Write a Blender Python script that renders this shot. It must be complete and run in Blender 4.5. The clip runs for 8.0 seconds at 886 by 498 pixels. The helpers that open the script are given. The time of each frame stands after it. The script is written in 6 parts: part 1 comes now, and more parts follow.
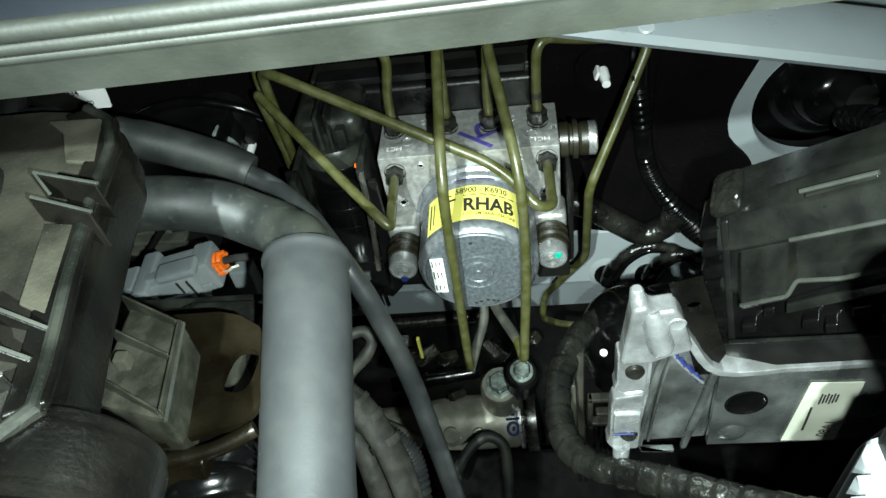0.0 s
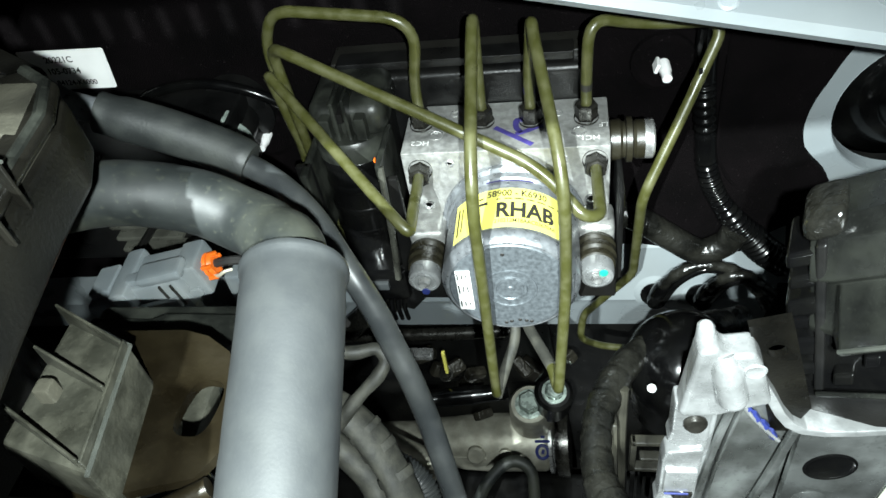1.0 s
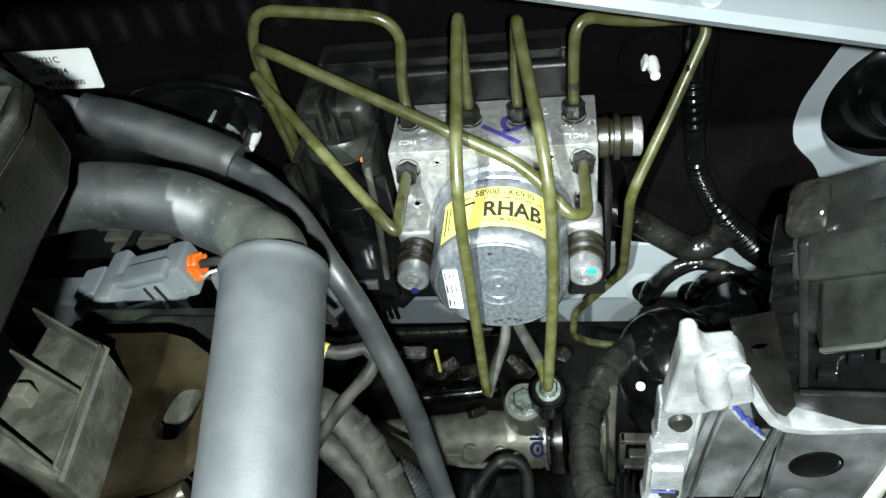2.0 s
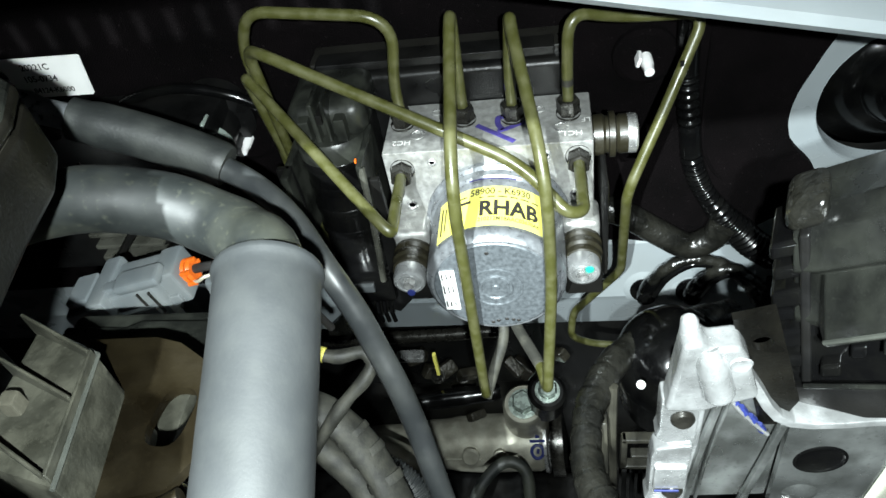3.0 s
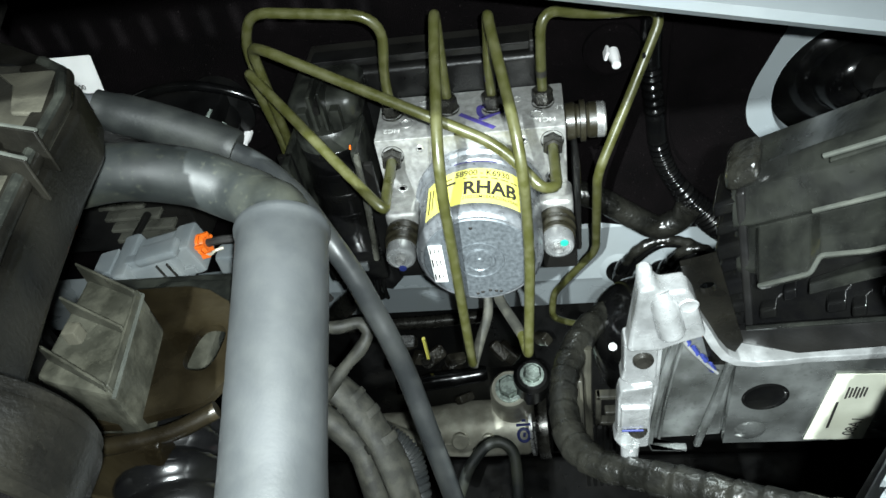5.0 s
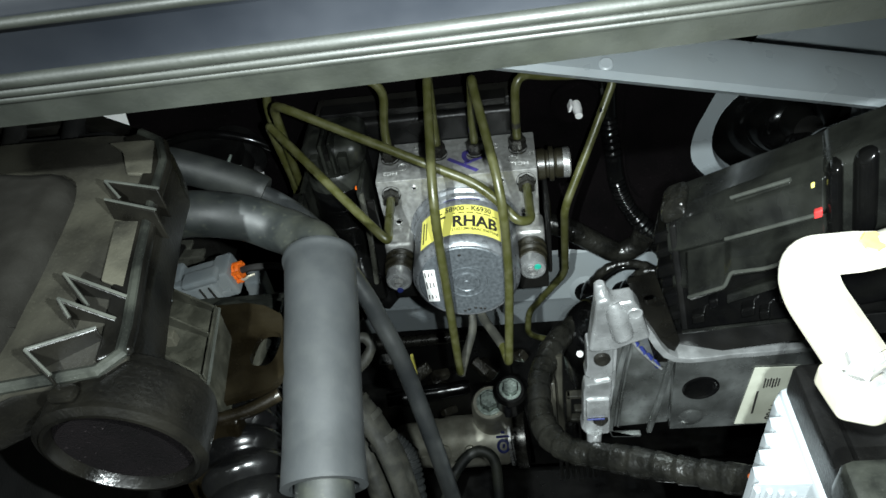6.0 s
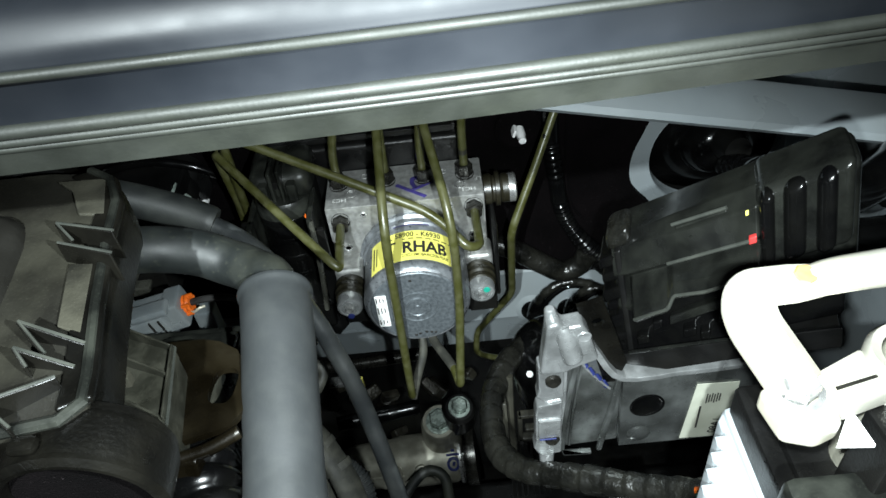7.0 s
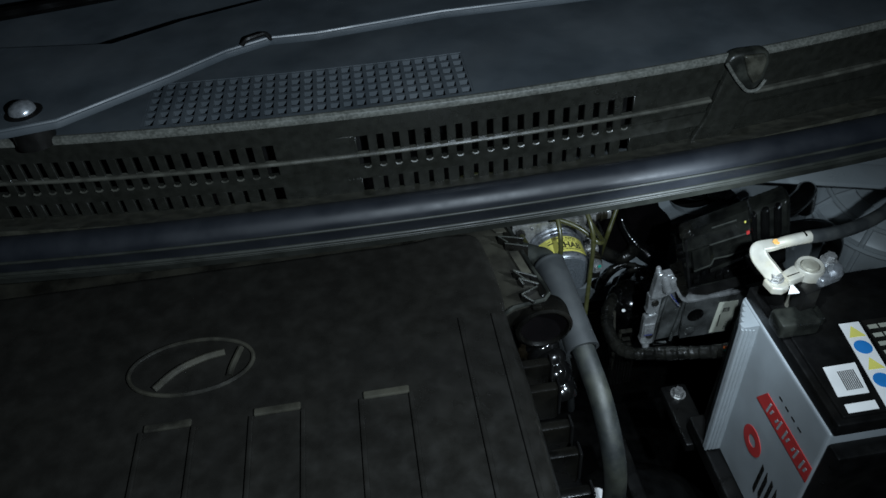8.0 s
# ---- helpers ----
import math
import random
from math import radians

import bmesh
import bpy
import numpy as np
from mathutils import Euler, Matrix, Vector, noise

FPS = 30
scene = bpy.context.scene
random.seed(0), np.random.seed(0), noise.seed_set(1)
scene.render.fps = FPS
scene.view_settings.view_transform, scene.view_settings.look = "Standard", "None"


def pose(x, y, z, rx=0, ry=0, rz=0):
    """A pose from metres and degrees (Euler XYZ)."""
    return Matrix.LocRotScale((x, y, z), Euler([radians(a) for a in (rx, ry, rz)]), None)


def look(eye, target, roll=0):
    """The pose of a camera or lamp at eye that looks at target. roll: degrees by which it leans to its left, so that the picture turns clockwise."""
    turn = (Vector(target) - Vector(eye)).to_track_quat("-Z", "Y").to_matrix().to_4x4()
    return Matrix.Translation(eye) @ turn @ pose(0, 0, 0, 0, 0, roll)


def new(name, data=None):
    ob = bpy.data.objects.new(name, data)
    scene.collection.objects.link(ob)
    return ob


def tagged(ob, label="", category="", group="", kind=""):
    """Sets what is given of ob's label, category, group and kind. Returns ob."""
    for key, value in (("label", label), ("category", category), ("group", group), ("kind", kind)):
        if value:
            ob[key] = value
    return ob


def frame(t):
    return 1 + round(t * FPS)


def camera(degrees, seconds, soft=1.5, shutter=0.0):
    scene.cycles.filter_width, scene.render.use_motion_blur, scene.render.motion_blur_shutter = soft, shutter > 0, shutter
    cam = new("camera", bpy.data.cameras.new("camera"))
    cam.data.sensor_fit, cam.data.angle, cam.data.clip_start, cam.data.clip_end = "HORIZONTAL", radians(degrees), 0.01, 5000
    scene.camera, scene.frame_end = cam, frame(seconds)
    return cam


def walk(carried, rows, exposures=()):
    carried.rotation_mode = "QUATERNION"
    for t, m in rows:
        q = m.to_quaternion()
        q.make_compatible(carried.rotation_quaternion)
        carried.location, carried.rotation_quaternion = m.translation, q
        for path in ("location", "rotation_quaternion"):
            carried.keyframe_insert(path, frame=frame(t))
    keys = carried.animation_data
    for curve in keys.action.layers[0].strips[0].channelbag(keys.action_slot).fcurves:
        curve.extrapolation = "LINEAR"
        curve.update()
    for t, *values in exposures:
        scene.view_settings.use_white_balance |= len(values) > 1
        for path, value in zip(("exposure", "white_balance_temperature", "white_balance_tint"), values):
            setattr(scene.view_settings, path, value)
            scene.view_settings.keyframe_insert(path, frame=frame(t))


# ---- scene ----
cam = camera(61.9, 8.0)
PATH = [
    (0, (0.0366, -0.3693, 1.1447), (-0.1411, 0.6663, 0.0743), -10.69),
    (0.5, (0.0376, -0.3356, 1.1244), (-0.1896, 0.7012, 0.0644), -10.84),
    (1, (0.0346, -0.3247, 1.1040), (-0.2167, 0.7102, 0.0476), -10.91),
    (1.5, (0.0404, -0.3232, 1.1046), (-0.2104, 0.7067, 0.0432), -10.99),
    (3, (0.0393, -0.3217, 1.0992), (-0.2001, 0.7170, 0.0439), -11.84),
    (3.5, (0.0393, -0.3210, 1.0989), (-0.1987, 0.7217, 0.0472), -12.07),
    (4, (0.0417, -0.3209, 1.0997), (-0.1934, 0.7224, 0.0480), -12.04),
    (4.5, (0.0439, -0.3295, 1.0951), (-0.1861, 0.7123, 0.0407), -12.01),
    (6, (0.0417, -0.4211, 1.1716), (-0.1129, 0.6706, 0.1546), -10.02),
    (6.5, (0.0340, -0.3909, 1.1482), (-0.0769, 0.7144, 0.1401), -8.72),
    (7, (0.0369, -0.4207, 1.1829), (0.0027, 0.6884, 0.1736), -7.00),
    (7.2, (0.0330, -0.4480, 1.2201), (0.0024, 0.6665, 0.2166), -7.06),
    (7.4, (0.0105, -0.5023, 1.2974), (0.0258, 0.6120, 0.2933), -5.95),
    (7.5, (-0.0079, -0.5338, 1.3350), (0.0232, 0.5821, 0.3331), -5.86),
    (7.6, (-0.0342, -0.5680, 1.3757), (0.0041, 0.5419, 0.3674), -5.78),
    (7.8, (-0.1209, -0.6597, 1.4446), (-0.0542, 0.4597, 0.4484), -5.40),
    (8, (-0.2166, -0.7471, 1.5019), (-0.1246, 0.3651, 0.4997), -5.01),
]
walk(cam, [(t, look(eye, target, roll)) for t, eye, target, roll in PATH],
     exposures=[(0.0, -1.0, 6500, 1), (0.5, -0.6, 6500, 5), (1.0, -0.35, 6500, 9), (4.7, -0.35, 6500, 11), (6.0, -1.5, 6500, 11), (6.5, -1.22, 6500, 11), (7.0, -1.52, 6400, 11), (7.5, -2.5, 6200, 9), (8.0, -3.2, 5800, 13)])

# ---- light: the hand torch, where it shines into the bay and where it ends over the cowl ----
def torch(name, eye, target, power, half, blend, radius):
    data = bpy.data.lights.new(name, "SPOT")
    data.energy, data.spot_size, data.spot_blend, data.shadow_soft_size = power, radians(2 * half), blend, radius
    data.color = (0.89, 1.0, 1.0)
    ob = new(name, data)
    ob.matrix_world = look(eye, target)
    return ob


torch("torch_near", (0.061, -0.385, 1.138), (-0.010, -0.10, 0.79), 32.0, 51, 0.7, 0.003)
torch("torch_far", (-0.07, -0.72, 1.470), (-0.20, -0.24, 1.10), 180.0, 58, 0.8, 0.006)
world = bpy.data.worlds.new("night")
scene.world = world
world.use_nodes = True
world.node_tree.nodes["Background"].inputs[0].default_value = (0.55, 0.62, 0.7, 1)
world.node_tree.nodes["Background"].inputs[1].default_value = 0.0004


# ---- materials ----
def mat(name, rgb, rough=0.5, metal=0.0, var=0.2, scale=40.0, bump=0.15, fine=500.0, dust=None, dust_amt=0.0, dust_scale=25.0, depth=0.0006, spec=0.5):
    m = bpy.data.materials.new(name)
    m.use_nodes = True
    nt = m.node_tree
    b = nt.nodes["Principled BSDF"]
    tc = nt.nodes.new("ShaderNodeTexCoord")

    def noise_node(s, detail=4.0):
        n = nt.nodes.new("ShaderNodeTexNoise")
        n.inputs["Scale"].default_value = s
        n.inputs["Detail"].default_value = detail
        nt.links.new(tc.outputs["Object"], n.inputs["Vector"])
        return n

    def ramp(src, c0, c1, p0=0.3, p1=0.7):
        r = nt.nodes.new("ShaderNodeValToRGB")
        r.color_ramp.elements[0].position, r.color_ramp.elements[1].position = p0, p1
        r.color_ramp.elements[0].color, r.color_ramp.elements[1].color = (*c0, 1), (*c1, 1)
        nt.links.new(src, r.inputs[0])
        return r

    n1, n2 = noise_node(scale, 6.0), noise_node(fine, 3.0)
    lo, hi = [max(0, c * (1 - var)) for c in rgb], [min(1, c * (1 + var)) for c in rgb]
    col = ramp(n1.outputs["Fac"], lo, hi)
    out = col.outputs[0]
    if dust:
        n3 = noise_node(dust_scale, 8.0)
        mask = ramp(n3.outputs["Fac"], (0, 0, 0), (dust_amt,) * 3, 0.42, 0.64)
        mix = nt.nodes.new("ShaderNodeMix")
        mix.data_type = "RGBA"
        nt.links.new(mask.outputs[0], mix.inputs[0])
        nt.links.new(out, mix.inputs[6])
        mix.inputs[7].default_value = (*dust, 1)
        out = mix.outputs[2]
        n4 = noise_node(fine * 1.5, 2.0)
        grit = ramp(n4.outputs["Fac"], (0, 0, 0), (min(1.0, dust_amt * 0.55),) * 3, 0.60, 0.76)
        mix2 = nt.nodes.new("ShaderNodeMix")
        mix2.data_type = "RGBA"
        nt.links.new(grit.outputs[0], mix2.inputs[0])
        nt.links.new(out, mix2.inputs[6])
        mix2.inputs[7].default_value = (*[min(0.8, c * 1.05) for c in dust], 1)
        out = mix2.outputs[2]
    nt.links.new(out, b.inputs["Base Color"])
    rr = ramp(n1.outputs["Fac"], (max(0.03, rough - 0.12),) * 3, (min(1, rough + 0.12),) * 3)
    nt.links.new(rr.outputs[0], b.inputs["Roughness"])
    b.inputs["Metallic"].default_value = metal
    b.inputs["Specular IOR Level"].default_value = spec
    if bump:
        bn = nt.nodes.new("ShaderNodeBump")
        bn.inputs["Strength"].default_value = bump
        bn.inputs["Distance"].default_value = depth
        nt.links.new(n2.outputs["Fac"], bn.inputs["Height"])
        nt.links.new(bn.outputs[0], b.inputs["Normal"])
    return m


def felt_mat():
    m = mat("felt", (0.0019, 0.0013, 0.0015), 0.95, 0, 0.5, 30, 0.9, 1400, depth=0.002, spec=0.05)
    nt = m.node_tree
    b = nt.nodes["Principled BSDF"]
    tc = nt.nodes["Texture Coordinate"]
    n = nt.nodes.new("ShaderNodeTexNoise")
    n.inputs["Scale"].default_value, n.inputs["Detail"].default_value = 700, 2
    nt.links.new(tc.outputs["Object"], n.inputs["Vector"])
    r = nt.nodes.new("ShaderNodeValToRGB")
    r.color_ramp.elements[0].position, r.color_ramp.elements[1].position = 0.68, 0.80
    nt.links.new(n.outputs["Fac"], r.inputs[0])
    mix = nt.nodes.new("ShaderNodeMix")
    mix.data_type = "RGBA"
    src = b.inputs["Base Color"].links[0].from_socket
    nt.links.new(r.outputs[0], mix.inputs[0])
    nt.links.new(src, mix.inputs[6])
    mix.inputs[7].default_value = (0.026, 0.021, 0.022, 1)
    nt.links.new(mix.outputs[2], b.inputs["Base Color"])
    return m


FELT = felt_mat()
ALU = mat("machined_aluminium", (0.34, 0.34, 0.328), 0.40, 0.55, 0.28, 260, 0.35, 900, (0.22, 0.22, 0.20), 0.55, 120)
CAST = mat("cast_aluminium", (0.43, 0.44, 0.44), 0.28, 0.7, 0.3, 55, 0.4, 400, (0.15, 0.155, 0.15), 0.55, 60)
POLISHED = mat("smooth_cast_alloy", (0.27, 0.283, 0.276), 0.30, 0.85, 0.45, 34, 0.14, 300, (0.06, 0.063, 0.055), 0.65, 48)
CASTDULL = mat("dull_cast_aluminium", (0.34, 0.33, 0.27), 0.42, 0.4, 0.25, 60, 0.3, 600, (0.15, 0.14, 0.105), 0.6, 40)
ZINC = mat("zinc_plated_steel", (0.25, 0.263, 0.277), 0.34, 0.65, 0.24, 260, 0.15, 900)
ZINCFACE = mat("spangled_zinc_steel", (0.120, 0.134, 0.145), 0.42, 0.45, 0.30, 420, 0.2, 1400)
STEEL = mat("bright_steel", (0.42, 0.42, 0.41), 0.30, 0.75, 0.25, 200, 0.1, 900)
DARKSTEEL = mat("blackened_steel", (0.020, 0.019, 0.016), 0.28, 0.5, 0.3, 150, 0.2, 700)
OLIVE = mat("olive_coated_pipe", (0.042, 0.043, 0.0115), 0.38, 0.0, 0.18, 70, 0.08, 500, (0.086, 0.085, 0.042), 0.55, 150)
PURPLE = mat("purple_marker", (0.036, 0.028, 0.14), 0.5, 0, 0.3, 200, 0.05)
INKBLACK = mat("black_ink", (0.015, 0.014, 0.013), 0.6, 0, 0.1, 100, 0.0)
YELLOW = mat("yellow_paper_label", (0.77, 0.71, 0.15), 0.4, 0, 0.05, 60, 0.03)
WHITE = mat("white_paper_label", (0.80, 0.80, 0.78), 0.5, 0, 0.04, 60, 0.03)
PAPERDIM = mat("grey_printed_label", (0.40, 0.41, 0.34), 0.45, 0, 0.10, 60, 0.03, 500, (0.25, 0.25, 0.19), 0.4, 40)
NYLON = mat("white_nylon", (0.78, 0.77, 0.76), 0.4, 0, 0.05, 80, 0.05)
CREAM = mat("cream_plated_terminal", (0.37, 0.358, 0.308), 0.40, 0.3, 0.14, 70, 0.15, 400, (0.40, 0.34, 0.18), 0.3, 50)
BODY = mat("pale_grey_body_paint", (0.225, 0.250, 0.262), 0.32, 0.1, 0.08, 20, 0.05, 700, (0.20, 0.21, 0.20), 0.35, 12)
PLASTIC = mat("black_plastic", (0.0036, 0.0036, 0.0036), 0.36, 0, 0.3, 60, 0.25, 900, (0.0095, 0.009, 0.0078), 0.5, 22, spec=0.28)
DUSTYPLASTIC = mat("dusty_black_plastic", (0.013, 0.0125, 0.010), 0.40, 0, 0.35, 45, 0.3, 800, (0.062, 0.059, 0.044), 0.7, 30)
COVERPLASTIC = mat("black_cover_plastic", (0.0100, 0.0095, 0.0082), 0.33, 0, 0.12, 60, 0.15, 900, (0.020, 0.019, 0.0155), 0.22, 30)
GLOSSBLACK = mat("glossy_black_plastic", (0.0018, 0.0018, 0.0019), 0.17, 0, 0.2, 50, 0.06, 400, (0.0042, 0.0042, 0.0036), 0.45, 60, spec=0.42)
RUBBER = mat("black_rubber_hose", (0.0105, 0.0125, 0.012), 0.56, 0, 0.3, 60, 0.10, 260, (0.046, 0.048, 0.034), 0.7, 24)
SLEEVE = mat("grey_rubber_sleeve", (0.0245, 0.0268, 0.0278), 0.50, 0, 0.08, 30, 0.06, 900, (0.050, 0.053, 0.050), 0.18, 110)
CABLE = mat("black_cable_jacket", (0.026, 0.0285, 0.0295), 0.38, 0, 0.2, 60, 0.06, 500, (0.055, 0.057, 0.052), 0.4, 60)
CONDUIT = mat("dusty_conduit", (0.016, 0.018, 0.0175), 0.55, 0, 0.25, 40, 0.2, 700, (0.042, 0.045, 0.039), 0.6, 40)
TAPE = mat("cloth_harness_tape", (0.0046, 0.0046, 0.0039), 0.27, 0, 0.35, 60, 0.6, 260, (0.0180, 0.0175, 0.0140), 0.5, 70, 0.0016)
SEALRUBBER = mat("black_bulb_seal", (0.0066, 0.0080, 0.0108), 0.52, 0, 0.12, 30, 0.015, 900, spec=0.40)
SEALBASE = mat("dusty_seal_base", (0.0095, 0.0108, 0.0082), 0.58, 0, 0.2, 50, 0.12, 900, (0.018, 0.0198, 0.0148), 0.45, 70)
BRONZE = mat("dark_bracket_steel", (0.0052, 0.0038, 0.0018), 0.32, 0.3, 0.4, 40, 0.25, 500, (0.0150, 0.0117, 0.0056), 0.55, 45)
GREYPLUG = mat("grey_plug_plastic", (0.110, 0.124, 0.130), 0.42, 0, 0.10, 60, 0.06, 600, (0.18, 0.185, 0.175), 0.4, 50)
ORANGE = mat("orange_seal", (0.55, 0.10, 0.008), 0.4, 0, 0.15, 100, 0.1)
BATCASE = mat("grey_battery_case", (0.26, 0.284, 0.298), 0.45, 0, 0.08, 30, 0.1, 600, (0.19, 0.20, 0.20), 0.35, 20)
RED = mat("red_print", (0.40, 0.03, 0.028), 0.45, 0, 0.1, 60, 0.03)
BLUE = mat("blue_print", (0.03, 0.20, 0.55), 0.45, 0, 0.1, 60, 0.02)
BLUEMARK = mat("blue_paint_mark", (0.013, 0.020, 0.10), 0.5, 0, 0.2, 120, 0.05)
GREENMARK = mat("green_paint_mark", (0.01, 0.28, 0.20), 0.5, 0, 0.2, 120, 0.05)
STAMP = mat("pale_stamped_metal", (0.72, 0.72, 0.70), 0.5, 0.2, 0.2, 300, 0.1)
CONCRETE = mat("concrete_floor", (0.22, 0.21, 0.20), 0.8, 0, 0.25, 3, 0.4, 60)
PLASTER = mat("garage_plaster", (0.35, 0.34, 0.32), 0.85, 0, 0.15, 2, 0.2, 50)
BUSHRUBBER = mat("tan_black_bush_rubber", (0.013, 0.0115, 0.0065), 0.36, 0, 0.25, 80, 0.2, 700)
# Blue-grey raised in colour for torchlight that only grazes the shelf top.
LITSHELF = mat("lit_blue_grey_plastic", (0.036, 0.043, 0.049), 0.46, 0, 0.2, 20, 0.15, 900, (0.058, 0.064, 0.068), 0.4, 14)
HOOD = mat("dusty_hood_plastic", (0.0080, 0.0086, 0.0074), 0.36, 0, 0.3, 60, 0.2, 700, (0.030, 0.032, 0.0255), 0.55, 60, spec=0.35)
PALEEDGE = mat("pale_edge_plastic", (0.034, 0.034, 0.028), 0.30, 0, 0.3, 60, 0.2, 700, (0.068, 0.068, 0.056), 0.6, 80)
CAMO = mat("greasy_dark_metal", (0.010, 0.009, 0.0065), 0.34, 0.2, 0.4, 60, 0.5, 300, (0.045, 0.041, 0.030), 0.6, 50, 0.003)
DUSTYLUG = mat("dust_covered_plastic", (0.0175, 0.0175, 0.0132), 0.36, 0, 0.3, 60, 0.35, 600, (0.056, 0.055, 0.042), 0.55, 110)
NEARBLACK = mat("near_black_plastic", (0.0018, 0.0017, 0.0014), 0.29, 0, 0.35, 30, 0.3, 700, (0.0080, 0.0074, 0.0056), 0.6, 34, spec=0.32)
DUSTWRAP = mat("dust_covered_wrap", (0.026, 0.026, 0.021), 0.66, 0, 0.35, 60, 0.35, 700, (0.072, 0.070, 0.055), 0.65, 110)
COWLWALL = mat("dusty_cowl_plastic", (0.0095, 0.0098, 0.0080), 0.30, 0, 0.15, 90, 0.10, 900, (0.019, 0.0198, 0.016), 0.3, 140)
DUSTFLANGE = mat("dust_covered_flange", (0.020, 0.020, 0.0145), 0.48, 0, 0.25, 60, 0.2, 900, (0.050, 0.049, 0.036), 0.65, 90)
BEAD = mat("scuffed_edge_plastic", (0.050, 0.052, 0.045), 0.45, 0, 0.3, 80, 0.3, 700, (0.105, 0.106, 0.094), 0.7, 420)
BOXPLASTIC = mat("dusty_gloss_plastic", (0.0042, 0.0044, 0.0040), 0.22, 0, 0.3, 60, 0.10, 600, (0.016, 0.017, 0.0140), 0.55, 45)
FLANGEDUST = mat("dusty_flange_plastic", (0.0090, 0.0085, 0.0068), 0.36, 0, 0.35, 30, 0.25, 700, (0.034, 0.0325, 0.0245), 0.75, 26, spec=0.4)
GLINTWEAR = mat("glint_and_wear_edge", (0.030, 0.032, 0.028), 0.24, 0, 0.3, 60, 0.1, 700, (0.055, 0.057, 0.048), 0.5, 70)
OCHRE = mat("ochre_paint_dab", (0.50, 0.26, 0.07), 0.4, 0, 0.3, 150, 0.05)
GREENBOLT = mat("green_zinc_bolt", (0.40, 0.47, 0.42), 0.28, 0.5, 0.2, 150, 0.1)


# ---- building helpers ----
BASE = {}


def finish(bm, name, material, angle=38):
    bmesh.ops.remove_doubles(bm, verts=bm.verts, dist=1e-6)
    bmesh.ops.recalc_face_normals(bm, faces=bm.faces)
    me = bpy.data.meshes.new(name)
    bm.to_mesh(me)
    bm.free()
    me.materials.append(material)
    me.shade_smooth()
    me.set_sharp_from_angle(angle=radians(angle))
    return me


def even_normals(ob):
    """Keeps large faces flat beside their rounded edges."""
    m = ob.modifiers.new("even_normals", "WEIGHTED_NORMAL")
    m.mode, m.weight, m.keep_sharp = "FACE_AREA", 50, True


def thing(name, at, label, category, group="", kind=""):
    ob = new(name)
    ob.location = at
    ob.empty_display_size = 0.02
    BASE[ob.name] = Vector(at)
    return tagged(ob, label, category, group, kind)


def part(name, bm, material, parent, label="", angle=38):
    """A mesh under a thing or a part; bm is in world places."""
    me = finish(bm, name, material, angle)
    base = BASE[parent.name]
    me.transform(Matrix.Translation(-base))
    ob = new(name, me)
    even_normals(ob)
    ob.parent = parent
    BASE[ob.name] = base
    return tagged(ob, label)


def solo(name, bm, material, label, category, group="", kind="", angle=38):
    """A thing that is one mesh."""
    me = finish(bm, name, material, angle)
    ob = new(name, me)
    even_normals(ob)
    BASE[ob.name] = Vector((0, 0, 0))
    return tagged(ob, label, category, group, kind)


# Where the camera stands at 6 s; scaling about it shifts depth only.
CAMERA_EYE = (0.0417, -0.4211, 1.1716)


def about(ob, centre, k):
    """Scales one part about centre, here the camera's place at 6 s."""
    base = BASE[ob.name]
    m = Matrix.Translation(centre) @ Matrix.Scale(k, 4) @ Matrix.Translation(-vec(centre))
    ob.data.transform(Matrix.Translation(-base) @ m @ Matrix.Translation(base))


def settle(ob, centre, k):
    """Scales a thing with all its parts about centre, here the camera's place."""
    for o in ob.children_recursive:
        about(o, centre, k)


def vec(p):
    return Vector(p)


def fillet(pts, rad, k=6):
    """A polyline with its corners rounded."""
    pts = [vec(p) for p in pts]
    rads = rad if isinstance(rad, (list, tuple)) else [rad] * len(pts)
    out = [pts[0]]
    for i in range(1, len(pts) - 1):
        a, b, c = pts[i - 1], pts[i], pts[i + 1]
        u, v = (a - b), (c - b)
        d = min(rads[i], u.length * 0.48, v.length * 0.48)
        s, e = b + u.normalized() * d, b + v.normalized() * d
        for j in range(k + 1):
            q = j / k
            out.append(s * (1 - q) ** 2 + b * 2 * q * (1 - q) + e * q * q)
    out.append(pts[-1])
    return out


def smooth(pts, k=8):
    """A Catmull-Rom curve through the points."""
    pts = [vec(p) for p in pts]
    ext = [pts[0] * 2 - pts[1]] + pts + [pts[-1] * 2 - pts[-2]]
    out = []
    for i in range(1, len(ext) - 2):
        p0, p1, p2, p3 = ext[i - 1:i + 3]
        for j in range(k):
            t = j / k
            out.append(0.5 * (2 * p1 + (p2 - p0) * t + (2 * p0 - 5 * p1 + 4 * p2 - p3) * t * t + (3 * p1 - p0 - 3 * p2 + p3) * t ** 3))
    out.append(pts[-1])
    return out


